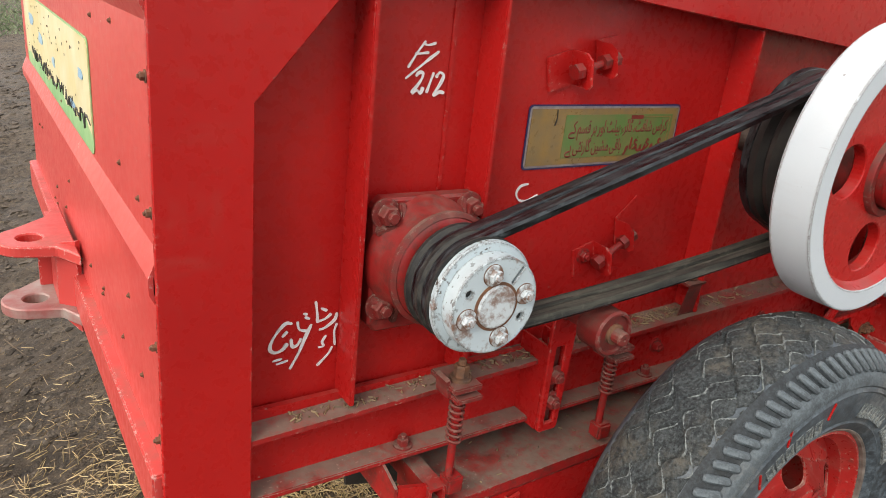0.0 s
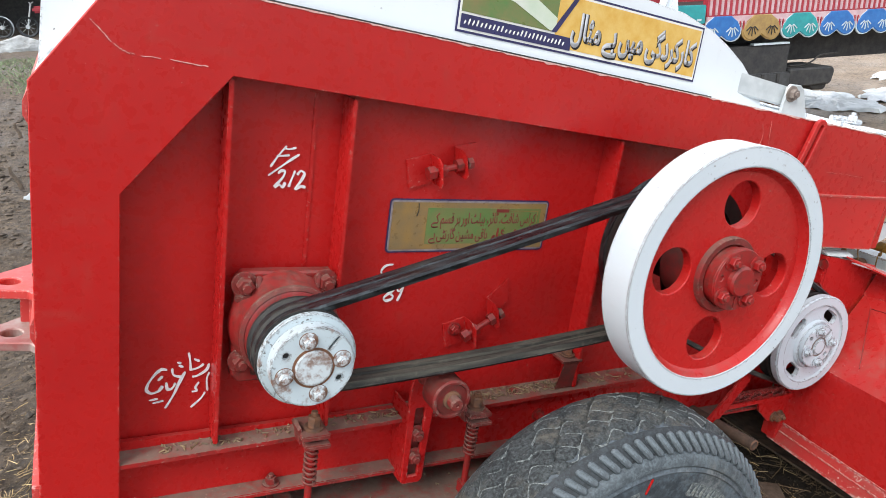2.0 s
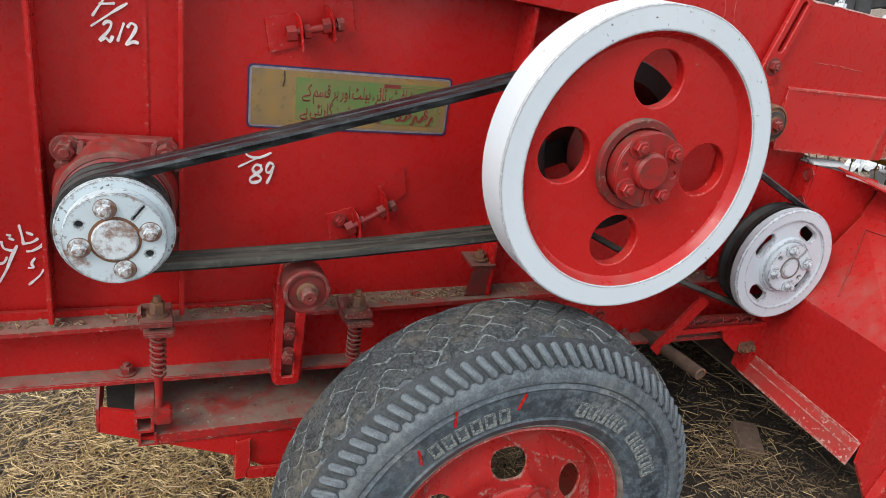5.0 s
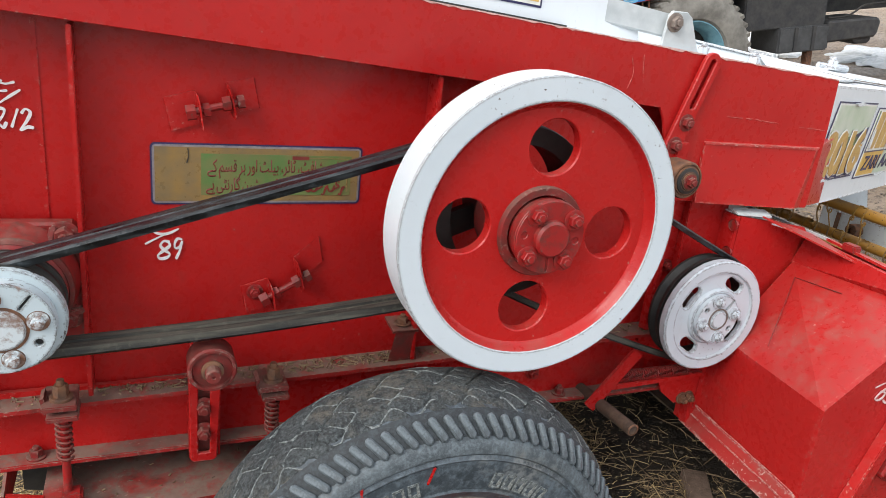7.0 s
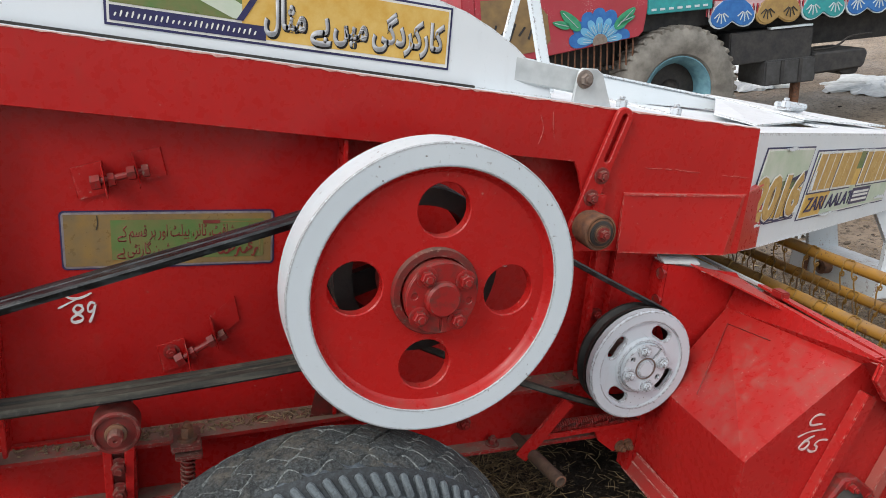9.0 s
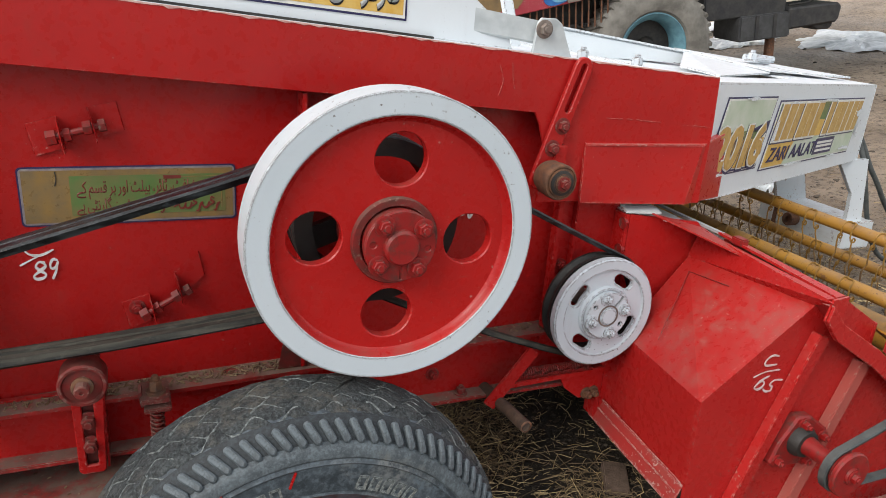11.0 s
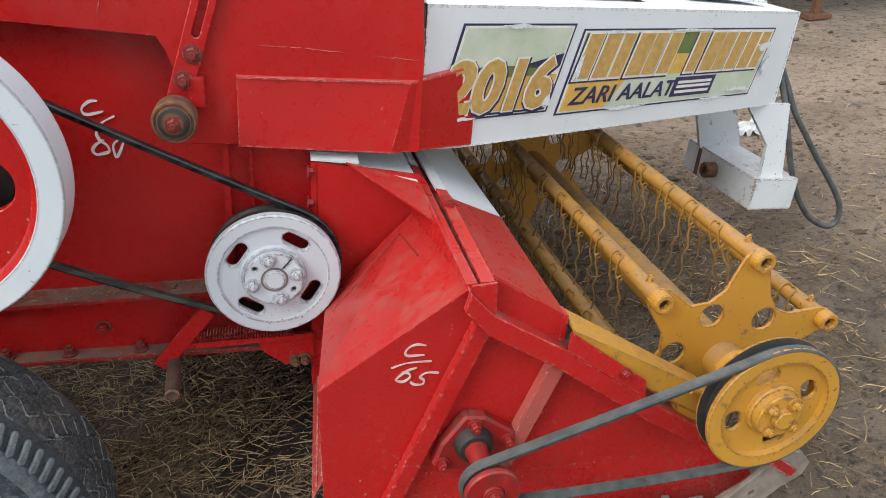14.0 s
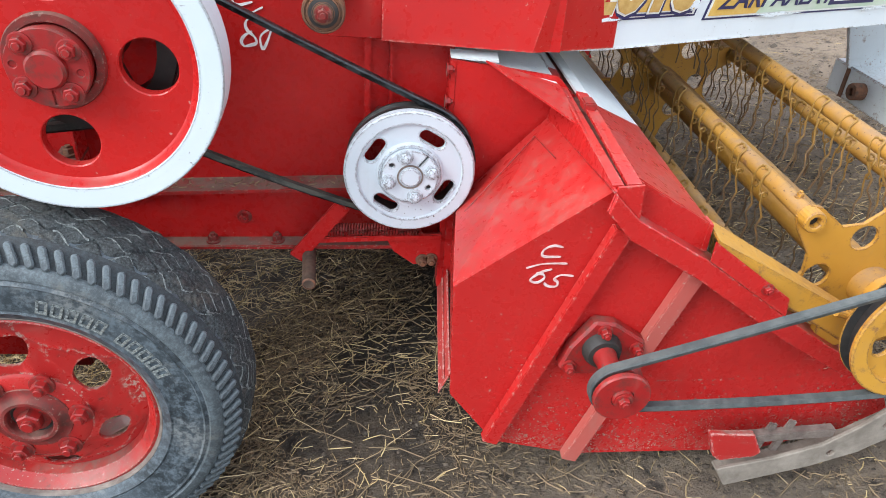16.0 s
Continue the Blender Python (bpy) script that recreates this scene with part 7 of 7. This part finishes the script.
SOIL = island_colour("soil_clods", [(0.035, 0.027, 0.020), (0.075, 0.058, 0.043), (0.12, 0.095, 0.070)], 0.9)
clods("soil_clods", [(0.0, 1.2, 0.8, 1.0, 7000, 0.003, 0.014), (-1.4, 2.5, 1.4, 1.6, 8000, 0.004, 0.018), (-0.4, 6.0, 1.3, 2.2, 7000, 0.008, 0.034), (3.6, 0.4, 0.9, 0.9, 6000, 0.002, 0.011), (2.3, 0.0, 0.6, 0.6, 5000, 0.002, 0.007), (5.5, 2.5, 1.5, 1.5, 350, 0.01, 0.035)], SOIL)


bk = bmesh.new()
add_box(bk, -0.055, 0.055, -0.034, 0.034, -0.030, 0.034, 0.004, pose(2.385, -0.035, 0.018, 8, -6, 62))
tagged(part("half_brick", bk, plain("dusty_brown_brick", (0.17, 0.115, 0.085), (0.11, 0.075, 0.055), 0.9, 0, 40, 0.5), None), "dusty brown brick half buried in the dark soil", "brick")

# ---- the painted lorry behind ----
LX, LY, LYAW = 5.13, 3.42, -10.0
lorry = empty("painted_lorry", "parked lorry with brightly painted side boards and dusty tyres", "lorry", pose(LX, LY, 0, 0, 0, LYAW))
L_RED = paint("lorry_red_paint", (0.38, 0.03, 0.05), (0.30, 0.03, 0.04), (0.5, 0.4, 0.35), 0.5, 0.3, 0.62, 0.3)
L_TEAL = plain("lorry_teal_paint", (0.02, 0.30, 0.30), (0.02, 0.22, 0.24), 0.5, 0, 20)
L_BLUE = plain("lorry_blue_paint", (0.014, 0.105, 0.34), (0.025, 0.15, 0.42), 0.5, 0, 20)
L_OCHRE = plain("lorry_ochre_paint", (0.36, 0.24, 0.075), (0.27, 0.17, 0.06), 0.5, 0, 20)
L_PINK = plain("lorry_pale_stripes", (0.55, 0.4, 0.42), (0.45, 0.3, 0.32), 0.5, 0, 20)
L_DARK = plain("lorry_chassis_black", (0.016, 0.017, 0.019), (0.040, 0.038, 0.036), 0.7, 0, 12)
L_BOX = plain("lorry_grey_steel", (0.052, 0.054, 0.056), (0.030, 0.031, 0.032), 0.6, 0, 14)
L_TYRE = plain("pale_dusty_tyre", (0.115, 0.108, 0.095), (0.225, 0.215, 0.19), 0.85, 0, 9, 0.4)
part("side_board", box(0.30, 3.6, 0.06, 0.12, 1.14, 2.6, 0.01), L_RED, lorry, "red ribbed side board")
x = 0.33
while x < 3.55:
    part("board_stripe", box(x, x + 0.022, 0.048, 0.062, 1.17, 2.55, 0.003), L_PINK, lorry)
    x += 0.055
part("board_edge", box(0.30, 3.6, 0.03, 0.06, 1.10, 1.16, 0.004), L_PINK, lorry)


def lobed(cx, grow, foot=0.955):
    """Outline of a tin scallop with two rounded lobes."""
    half = [(0.085, 1.16), (0.150, 1.115), (0.186, 1.060), (0.190, 1.020), (0.172, 0.985), (0.140, 0.962), (0.105, foot), (0.065, 0.962), (0.030, 0.982)]
    half = [(x + grow * (1 if x > 0.1 else 0.4), z - grow * (1 if z < 1.05 else 0.3)) for x, z in half]
    return [(cx + x, z) for x, z in half] + [(cx, 1.002 - grow)] + [(cx - x, z) for x, z in reversed(half)]


L_PALE = plain("lorry_pale_line_paint", (0.55, 0.62, 0.64), (0.42, 0.50, 0.54), 0.5, 0, 25)
for k in range(9):
    cx = 0.445 + 0.393 * k
    mat, line = ((L_BLUE, L_PALE), (L_OCHRE, L_DARK), (L_TEAL, L_PALE), (L_BLUE, L_PALE))[k % 4]
    sc = part("scallop", plate(lobed(cx, -0.006), 0.018, 0.045, bevel=0.004), mat, lorry, "painted tin scallop with two lobes")
    part("rim_line", plate(lobed(cx, 0.003), 0.024, 0.040), L_PALE if k % 4 != 1 else L_OCHRE, sc)
    for side in (-1, 1):
        for i in range(5):
            a = radians(-160 + 35 * i)
            mx, mz = cx + side * 0.098, 1.045
            part("ray", bar((mx + 0.018 * math.cos(a), 0.014, mz + 0.03 + 0.010 * math.sin(a)), (mx + 0.064 * math.cos(a), 0.014, mz + 0.012 + 0.064 * math.sin(a)), 0.009, 0.006), line, sc)
    for i in range(4):
        part("board_stripe", box(cx - 0.222 + 0.018 * i, cx - 0.213 + 0.018 * i, 0.022, 0.032, 1.035 + 0.012 * abs(i - 1.5), 1.12, 0.002), L_PINK if i % 2 else L_RED, lorry)


def board_foot(x):
    """Lower edge of the flowered board."""
    return 0.961 + 0.108 * (x + 0.336)


part("front_board", plate([(-1.6, board_foot(-1.6)), (-0.34, board_foot(-0.34)), (-0.30, 1.0), (-0.27, 1.16), (-0.27, 1.45), (-1.6, 1.45)], 0.0, 0.05, bevel=0.006), L_RED, lorry, "red board with a painted blue flower")
part("green_strip", box(-0.27, 0.26, 0.0, 0.05, 1.112, 1.26, 0.006), L_TEAL, lorry)
for k in range(7):
    part("strip_mark", box(-0.24 + 0.07 * k, -0.20 + 0.07 * k, -0.004, 0.002, 1.135, 1.152, 0.001), L_PALE, lorry)
fx, fz = -0.655, 0.952


def on_board(x, z):
    return (x, max(z, board_foot(x) + 0.006))


for i in range(7):
    a = radians(8 + 27.5 * i)
    for k, (reach, wide, mat) in enumerate(((0.245, 0.066, L_BLUE), (0.180, 0.034, plain("lorry_light_blue_paint", (0.10, 0.33, 0.55), (0.16, 0.42, 0.60), 0.5, 0, 20)))):
        pts = []
        for t in np.linspace(0, math.tau, 21)[:-1]:
            u, v = 0.045 + (reach - 0.045) * (0.5 - 0.5 * math.cos(t)), wide * math.sin(t) * (0.75 - 0.35 * math.cos(t))
            pts.append(on_board(fx + u * math.cos(a) - v * math.sin(a), fz + u * math.sin(a) + v * math.cos(a)))
        part("petal", plate(pts, -0.004 - 0.003 * k - 0.0004 * i, 0.004), mat, lorry)
    for w in (-0.10, 0.10):
        part("petal_line", bar((fx + 0.07 * math.cos(a + w), -0.011, fz + 0.07 * math.sin(a + w)), (fx + 0.135 * math.cos(a + w * 0.8), -0.011, fz + 0.135 * math.sin(a + w * 0.8)), 0.005, 0.004), L_PALE, lorry)
part("flower_centre", plate([on_board(fx + 0.058 * math.cos(t), fz + 0.058 * math.sin(t)) for t in np.linspace(0, math.tau, 25)[:-1]], -0.013, 0.004), plain("lorry_brown_paint", (0.16, 0.13, 0.11), (0.24, 0.20, 0.17), 0.6, 0, 40), lorry)
L_LEAF = plain("lorry_green_paint", (0.02, 0.22, 0.10), (0.04, 0.30, 0.16), 0.5, 0, 20)
for lx, lz, a, size in ((-0.455, 1.105, 0.72, 0.105), (-0.445, 1.095, 0.30, 0.07), (-0.885, 1.125, 2.35, 0.105), (-0.955, 1.10, 2.85, 0.07)):
    pts = [(lx + size * math.cos(t) * math.cos(a) - 0.38 * size * math.sin(t) * (1 - 0.3 * math.cos(t)) * math.sin(a), lz + size * math.cos(t) * math.sin(a) + 0.38 * size * math.sin(t) * (1 - 0.3 * math.cos(t)) * math.cos(a)) for t in np.linspace(0, math.tau, 19)[:-1]]
    part("leaf", plate(pts, -0.014, 0.004), L_LEAF, lorry)
    part("leaf_vein", bar((lx - 0.8 * size * math.cos(a), -0.015, lz - 0.8 * size * math.sin(a)), (lx + 0.8 * size * math.cos(a), -0.015, lz + 0.8 * size * math.sin(a)), 0.006, 0.004), L_PALE, lorry)
part("ochre_panel", plate([(-1.56, 0.90), (-1.10, 0.93), (-1.04, 1.0), (-1.06, 1.18), (-1.16, 1.30), (-1.56, 1.32)], -0.005, 0.004), plain("lorry_dull_ochre_paint", (0.24, 0.155, 0.06), (0.15, 0.10, 0.05), 0.6, 0, 9), lorry)
for k in range(6):
    x = -1.50 + 0.072 * k
    part("script_bar", bar((x, -0.007, 1.02 + 0.03 * (k % 2)), (x + 0.05, -0.007, 1.11 + 0.03 * ((k + 1) % 2)), 0.016, 0.005), L_DARK, lorry)
for k in range(13):
    x = -1.0 + 0.052 * k
    part("chain", tube([(x, 0.03, 0.98), (x + 0.004, 0.03, 0.88), (x, 0.03, 0.70 + 0.04 * random.random())], 0.007, 6), RUST, lorry)
tw = part("wheel", lathe([(0.215, 0.16), (0.225, 0.06), (0.25, 0.03), (0.275, 0.0), (0.285, 0.005), (0.27, 0.03), (0.24, 0.16)], 0, 0.50, 48), plain("pale_blue_rim", (0.15, 0.32, 0.38), (0.10, 0.22, 0.28), 0.6), lorry, "dusty tyre on a pale blue rim", True)
# black disc: shade of the hollow wheel put into its colour
part("hub", lathe([(0, 0.07), (0.05, 0.07), (0.07, 0.10), (0.09, 0.15), (0.225, 0.16)], 0, 0.50, 32), BLACK, tw, "", True)
part("tyre", lathe([(0.275, 0.02), (0.30, -0.015), (0.37, -0.03), (0.44, -0.02), (0.49, 0.01), (0.50, 0.06), (0.505, 0.12), (0.50, 0.19), (0.48, 0.23), (0.38, 0.26), (0.28, 0.22)], 0, 0.50, 72), L_TYRE, tw, "", True)
bm = bmesh.new()
for i in range(40):
    m_ = Matrix.Translation((0, 0, 0.50)) @ Matrix.Rotation(-math.tau * i / 40, 4, "Y") @ Matrix.Translation((0.495, 0.05, 0)) @ pose(0, 0, 0, 18, 0, 0)
    add_box(bm, -0.02, 0.016, -0.05, 0.19, -0.017, 0.017, 0.003, m_)
part("tread", bm, L_TYRE, tw)
part("chassis_beam", box(-3.0, 2.8, 0.35, 0.45, 0.72, 0.95, 0.006), L_DARK, lorry)
part("underbody", box(-3.0, 3.5, 0.12, 2.2, 0.98, 1.12, 0.006), L_DARK, lorry)
part("axle", box(-0.08, 0.08, 0.2, 2.2, 0.42, 0.58, 0.01), L_DARK, lorry)
part("side_rail", box(0.46, 1.19, 0.06, 0.30, 0.655, 0.905, 0.01), L_DARK, lorry)
part("rail_lip", box(0.80, 1.17, 0.045, 0.10, 0.906, 0.922, 0.002), L_PALE, lorry)
part("battery_box", box(0.765, 1.225, 0.03, 0.42, 0.465, 0.665, 0.012), L_BOX, lorry, "grey steel box under the chassis")
for x in (0.90, 1.06):
    part("box_strap", box(x, x + 0.03, 0.02, 0.034, 0.47, 0.66, 0.002), L_DARK, lorry)
part("bumper", plate([(1.20, 0.690), (1.64, 0.690), (1.672, 0.675), (1.680, 0.640), (1.665, 0.560), (1.640, 0.535), (1.20, 0.520)], 0.02, 0.42, bevel=0.015), L_DARK, lorry, "dark bumper with a rounded end")
part("bumper_foot", plate([(1.445, 0.545), (1.640, 0.545), (1.628, 0.495), (1.600, 0.482), (1.490, 0.486), (1.455, 0.510)], 0.05, 0.30, bevel=0.010), BLACK, lorry)
part("cable", tube(smooth_path([(1.21, 0.06, 0.712), (1.36, 0.05, 0.716), (1.44, 0.05, 0.745), (1.52, 0.05, 0.79), (1.72, 0.06, 0.80)]), 0.008, 8), BLACK, lorry, "", True)
part("stand", box(1.085, 1.145, 0.10, 0.16, 0.0, 0.48, 0.006), RUST, lorry)
part("stand_foot", box(1.03, 1.20, 0.05, 0.22, 0.0, 0.03, 0.004), RUST, lorry)
part("far_board", box(-1.6, 3.6, 2.1, 2.2, 1.1, 2.6, 0.01), L_RED, lorry)
part("board_floor", box(-1.6, 3.6, 0.1, 2.2, 1.12, 1.18, 0.0), L_DARK, lorry)
part("front_wall", box(-1.7, -1.6, 0.0, 2.2, 0.9, 2.6, 0.01), L_RED, lorry)
copy_thing(tw, Matrix.Translation((0, 2.35, 0)))


# white plastic sheets that lie on the ground
SHEET = plain("white_plastic_sheet", (0.74, 0.77, 0.78), (0.50, 0.54, 0.55), 0.5, 0, 5, 0.5, 0.03)


def ground_sheet(cx, cy, rx_, ry_, seed):
    rnd = random.Random(seed)
    bm = bmesh.new()
    n = 56
    ph = [rnd.uniform(0, math.tau) for _ in range(6)]
    rim = []
    for i in range(n):
        a = math.tau * i / n
        r = 0.80 + 0.14 * math.sin(2 * a + ph[0]) + 0.11 * math.sin(3 * a + ph[1]) + 0.07 * math.sin(7 * a + ph[2]) + 0.05 * math.sin(13 * a + ph[3]) + rnd.uniform(-0.05, 0.05)
        rim.append((rx_ * r * math.cos(a), ry_ * r * math.sin(a)))
    rings = []
    for k, h in ((1.0, 0.004), (0.95, 0.022), (0.78, 0.028), (0.6, 0.038), (0.4, 0.030), (0.2, 0.036)):
        rings.append([bm.verts.new((cx + x * k, cy + y * k, h + rnd.uniform(-0.016, 0.018))) for x, y in rim])
    for a, b in zip(rings, rings[1:]):
        for i in range(n):
            bm.faces.new((a[i], a[(i + 1) % n], b[(i + 1) % n], b[i]))
    bm.faces.new(rings[-1])
    ob = part("plastic_sheet", bm, SHEET, None)
    return tagged(ob, "crumpled white plastic sheet lying on the ground", "plastic sheet", "sheets by the lorry")


for args in ((7.95, 5.60, 0.75, 0.55, 1), (8.65, 4.55, 0.70, 0.80, 2), (9.75, 4.35, 0.65, 0.50, 3), (9.4, 6.6, 1.2, 0.6, 4), (11.8, 5.2, 1.4, 0.5, 9), (4.55, 1.55, 0.16, 0.07, 5), (0.28, 5.05, 0.16, 0.05, 6), (-0.45, 4.6, 0.14, 0.04, 7), (0.30, 6.22, 0.06, 0.05, 8)):
    ground_sheet(*args)


# ---- far yard: grass strip, covered heap, a motorcycle under an awning ----
def grass_strip():
    verts, faces = [], []
    rnd = random.Random(11)
    for _ in range(22000):
        x, y = rnd.uniform(-7, 3.5), rnd.uniform(11.5, 17.5)
        h, w, a = rnd.uniform(0.02, 0.09), rnd.uniform(0.006, 0.016), rnd.uniform(0, math.tau)
        if noise.noise(Vector((x * 0.9, y * 0.5, 3))) < rnd.uniform(-0.6, 0.25):
            continue
        z = ground_z(x, y)
        i = len(verts)
        lx, ly = rnd.gauss(0, 0.06), rnd.gauss(0, 0.06)
        verts += [(x - w * math.cos(a), y - w * math.sin(a), z), (x + w * math.cos(a), y + w * math.sin(a), z), (x + lx * 0.5, y + ly * 0.5, z + h * 0.6), (x + lx, y + ly, z + h)]
        faces += [(i, i + 1, i + 2), (i + 1, i + 3, i + 2)]
    me = bpy.data.meshes.new("grass")
    me.from_pydata(verts, [], faces)
    me.materials.append(island_colour("grass", [(0.08, 0.13, 0.06), (0.14, 0.19, 0.09), (0.22, 0.26, 0.14)], 0.7))
    return tagged(new("grass", me), "short grey-green grass in the yard", "grass", kind="stuff")


grass_strip()
aw = empty("awning", "dark awning on thin posts over the far yard", "awning", pose(-3.0, 26.0, 0))
part("roof", box(-5, 5, -1.5, 6, 2.3, 2.4, 0.02), L_DARK, aw)
part("back_wall", box(-5, 5, 5.9, 6.0, 0, 2.3, 0.0), L_DARK, aw)
for x in (-4.8, -1.6, 1.6, 4.8):
    part("post", tube([(x, -1.4, 0), (x, -1.4, 2.3)], 0.05, 10), L_DARK, aw)


HEAP = plain("dull_sheet", (0.34, 0.36, 0.36), (0.14, 0.145, 0.14), 0.6, 0, 4, 0.6, 0.05)


def motorcycle(m):
    mc = empty("motorcycle", "parked motorcycle with wire wheels", "motorcycle", m)
    for x in (-0.62, 0.62):
        wl = part("wheel", lathe([(0.24, -0.03), (0.29, -0.045), (0.31, 0.0), (0.29, 0.045), (0.24, 0.03), (0.24, -0.03)], x, 0.31, 32), RUBBER, mc, "", True)
        part("hub", lathe([(0, -0.05), (0.06, -0.05), (0.06, 0.05), (0, 0.05)], x, 0.31, 16), GALV, wl)
        for k in range(9):
            a = math.tau * k / 9
            part("spoke", tube([(x, 0, 0.31), (x + 0.25 * math.cos(a), 0, 0.31 + 0.25 * math.sin(a))], 0.004, 5), GALV, wl)
    part("frame", tube([(-0.62, 0, 0.31), (-0.15, 0, 0.35), (0.2, 0, 0.4), (0.42, 0, 0.85), (-0.1, 0, 0.72), (-0.55, 0, 0.68)], 0.025, 8), L_DARK, mc)
    part("engine", box(-0.15, 0.2, -0.12, 0.12, 0.28, 0.55, 0.04), GALV, mc)
    part("tank", box(-0.05, 0.4, -0.13, 0.13, 0.70, 0.90, 0.06), L_RED, mc)
    part("seat", box(-0.65, -0.05, -0.12, 0.12, 0.72, 0.82, 0.04), L_DARK, mc)
    part("fork", tube([(0.62, 0, 0.31), (0.42, 0, 0.98)], 0.025, 8), GALV, mc)
    part("handlebar", tube([(0.40, -0.33, 1.02), (0.42, 0, 0.98), (0.40, 0.33, 1.02)], 0.014, 8), GALV, mc)
    part("mudguard", lathe([(0.32, -0.05), (0.335, 0.0), (0.32, 0.05)], -0.62, 0.31, 24), WHITE, mc)
    return mc


mc = motorcycle(pose(0.15, 25.0, 0, 0, 0, 172))
copy_thing(mc, pose(-1.75, 25.6, 0, 0, 0, 160))
for k, (x, y, l) in enumerate(((-0.6, 20.4, 2.6), (0.9, 21.2, 2.2), (-2.8, 21.0, 3.0))):
    rnd = random.Random(k)
    bm = bmesh.new()
    bmesh.ops.create_icosphere(bm, subdivisions=3, radius=1.0)
    for v in bm.verts:
        v.co = Vector((v.co.x * l / 2, v.co.y * 0.6, max(v.co.z, 0) * (0.26 + 0.22 * noise.noise(v.co * 4.3 + Vector((k, 0, 0))))))
    h = part("covered_mound", bm, HEAP, None)
    h.location = (x, y, -0.02)
    tagged(h, "low mound under a white plastic sheet", "mound", "mounds in the yard")


def wooden_peg(x, y, h, lean):
    """A short stake driven into the soil."""
    pg = part("wooden_peg", add_tube(bmesh.new(), [(0, 0, -0.05), (0.01, 0, 0.3 * h), (-0.01, 0.005, 0.7 * h), (0, 0, h)], 0.018, 8, True, [1.1, 1.0, 0.9, 0.6]), plain("grey_wood", (0.16, 0.12, 0.085), (0.08, 0.06, 0.045), 0.85, 0, 40), None, "", True)
    pg.matrix_world = pose(x, y, ground_z(x, y), 0, lean, 0)
    return tagged(pg, "short grey wooden peg driven into the soil", "peg", "pegs in the yard")


wooden_peg(0.12, 5.39, 0.20, -14)
wooden_peg(0.01, 7.78, 0.17, -8)


def ledge_chaff(name, spots, material, label):
    """Straw bits that lie on the machine's flanges, in the machine's own axes."""
    verts, faces = [], []
    rnd = random.Random(21)
    for x0, x1, y0, y1, height, count, long_ in spots:
        for _ in range(count):
            x, y = rnd.uniform(x0, x1), rnd.uniform(y0, y1)
            a, l, w = rnd.uniform(0, math.pi), rnd.uniform(0.004, long_) * (0.3 + 0.7 * rnd.random() ** 2), rnd.uniform(0.0007, 0.0016)
            dx, dy = math.cos(a) * l / 2, math.sin(a) * l / 2
            y_lo, y_hi = y0 + 0.002, y1 - 0.002
            p, q = Vector((x - dx, min(max(y - dy, y_lo), y_hi), 0)), Vector((x + dx, min(max(y + dy, y_lo), y_hi), 0))
            p.z, q.z = height(p.x, p.y) + rnd.uniform(0, 0.002), height(q.x, q.y) + rnd.uniform(0, 0.003)
            bx_, by_ = -math.sin(a) * w, math.cos(a) * w
            i = len(verts)
            for v in (p, q):
                verts += [(v.x - bx_, v.y - by_, v.z), (v.x + bx_, v.y + by_, v.z), (v.x, v.y, v.z + w * 1.5)]
            faces += [(i, i + 1, i + 4, i + 3), (i + 1, i + 2, i + 5, i + 4), (i + 2, i, i + 3, i + 5), (i, i + 2, i + 1), (i + 3, i + 4, i + 5)]
    me = bpy.data.meshes.new(name)
    me.from_pydata(verts, [], faces)
    me.materials.append(material)
    ob = new(name, me)
    ob.matrix_world = M
    return tagged(ob, label, "chaff", kind="stuff")


def flange(x, y):
    return ledge_z(x) - 0.0055


ledge_chaff("ledge_chaff", [(0.90, 1.48, -0.050, -0.004, flange, 420, 0.03), (0.60, 0.88, -0.050, -0.004, flange, 120, 0.02), (1.5, 2.2, -0.050, -0.004, flange, 200, 0.025),
                            (0.90, 1.6, -0.095, 0.05, lambda x, y: 0.458 + 0.0177 * (x - 0.848) + 0.0005, 60, 0.018)], CHAFF, "chaff and straw bits on the machine's ledges")
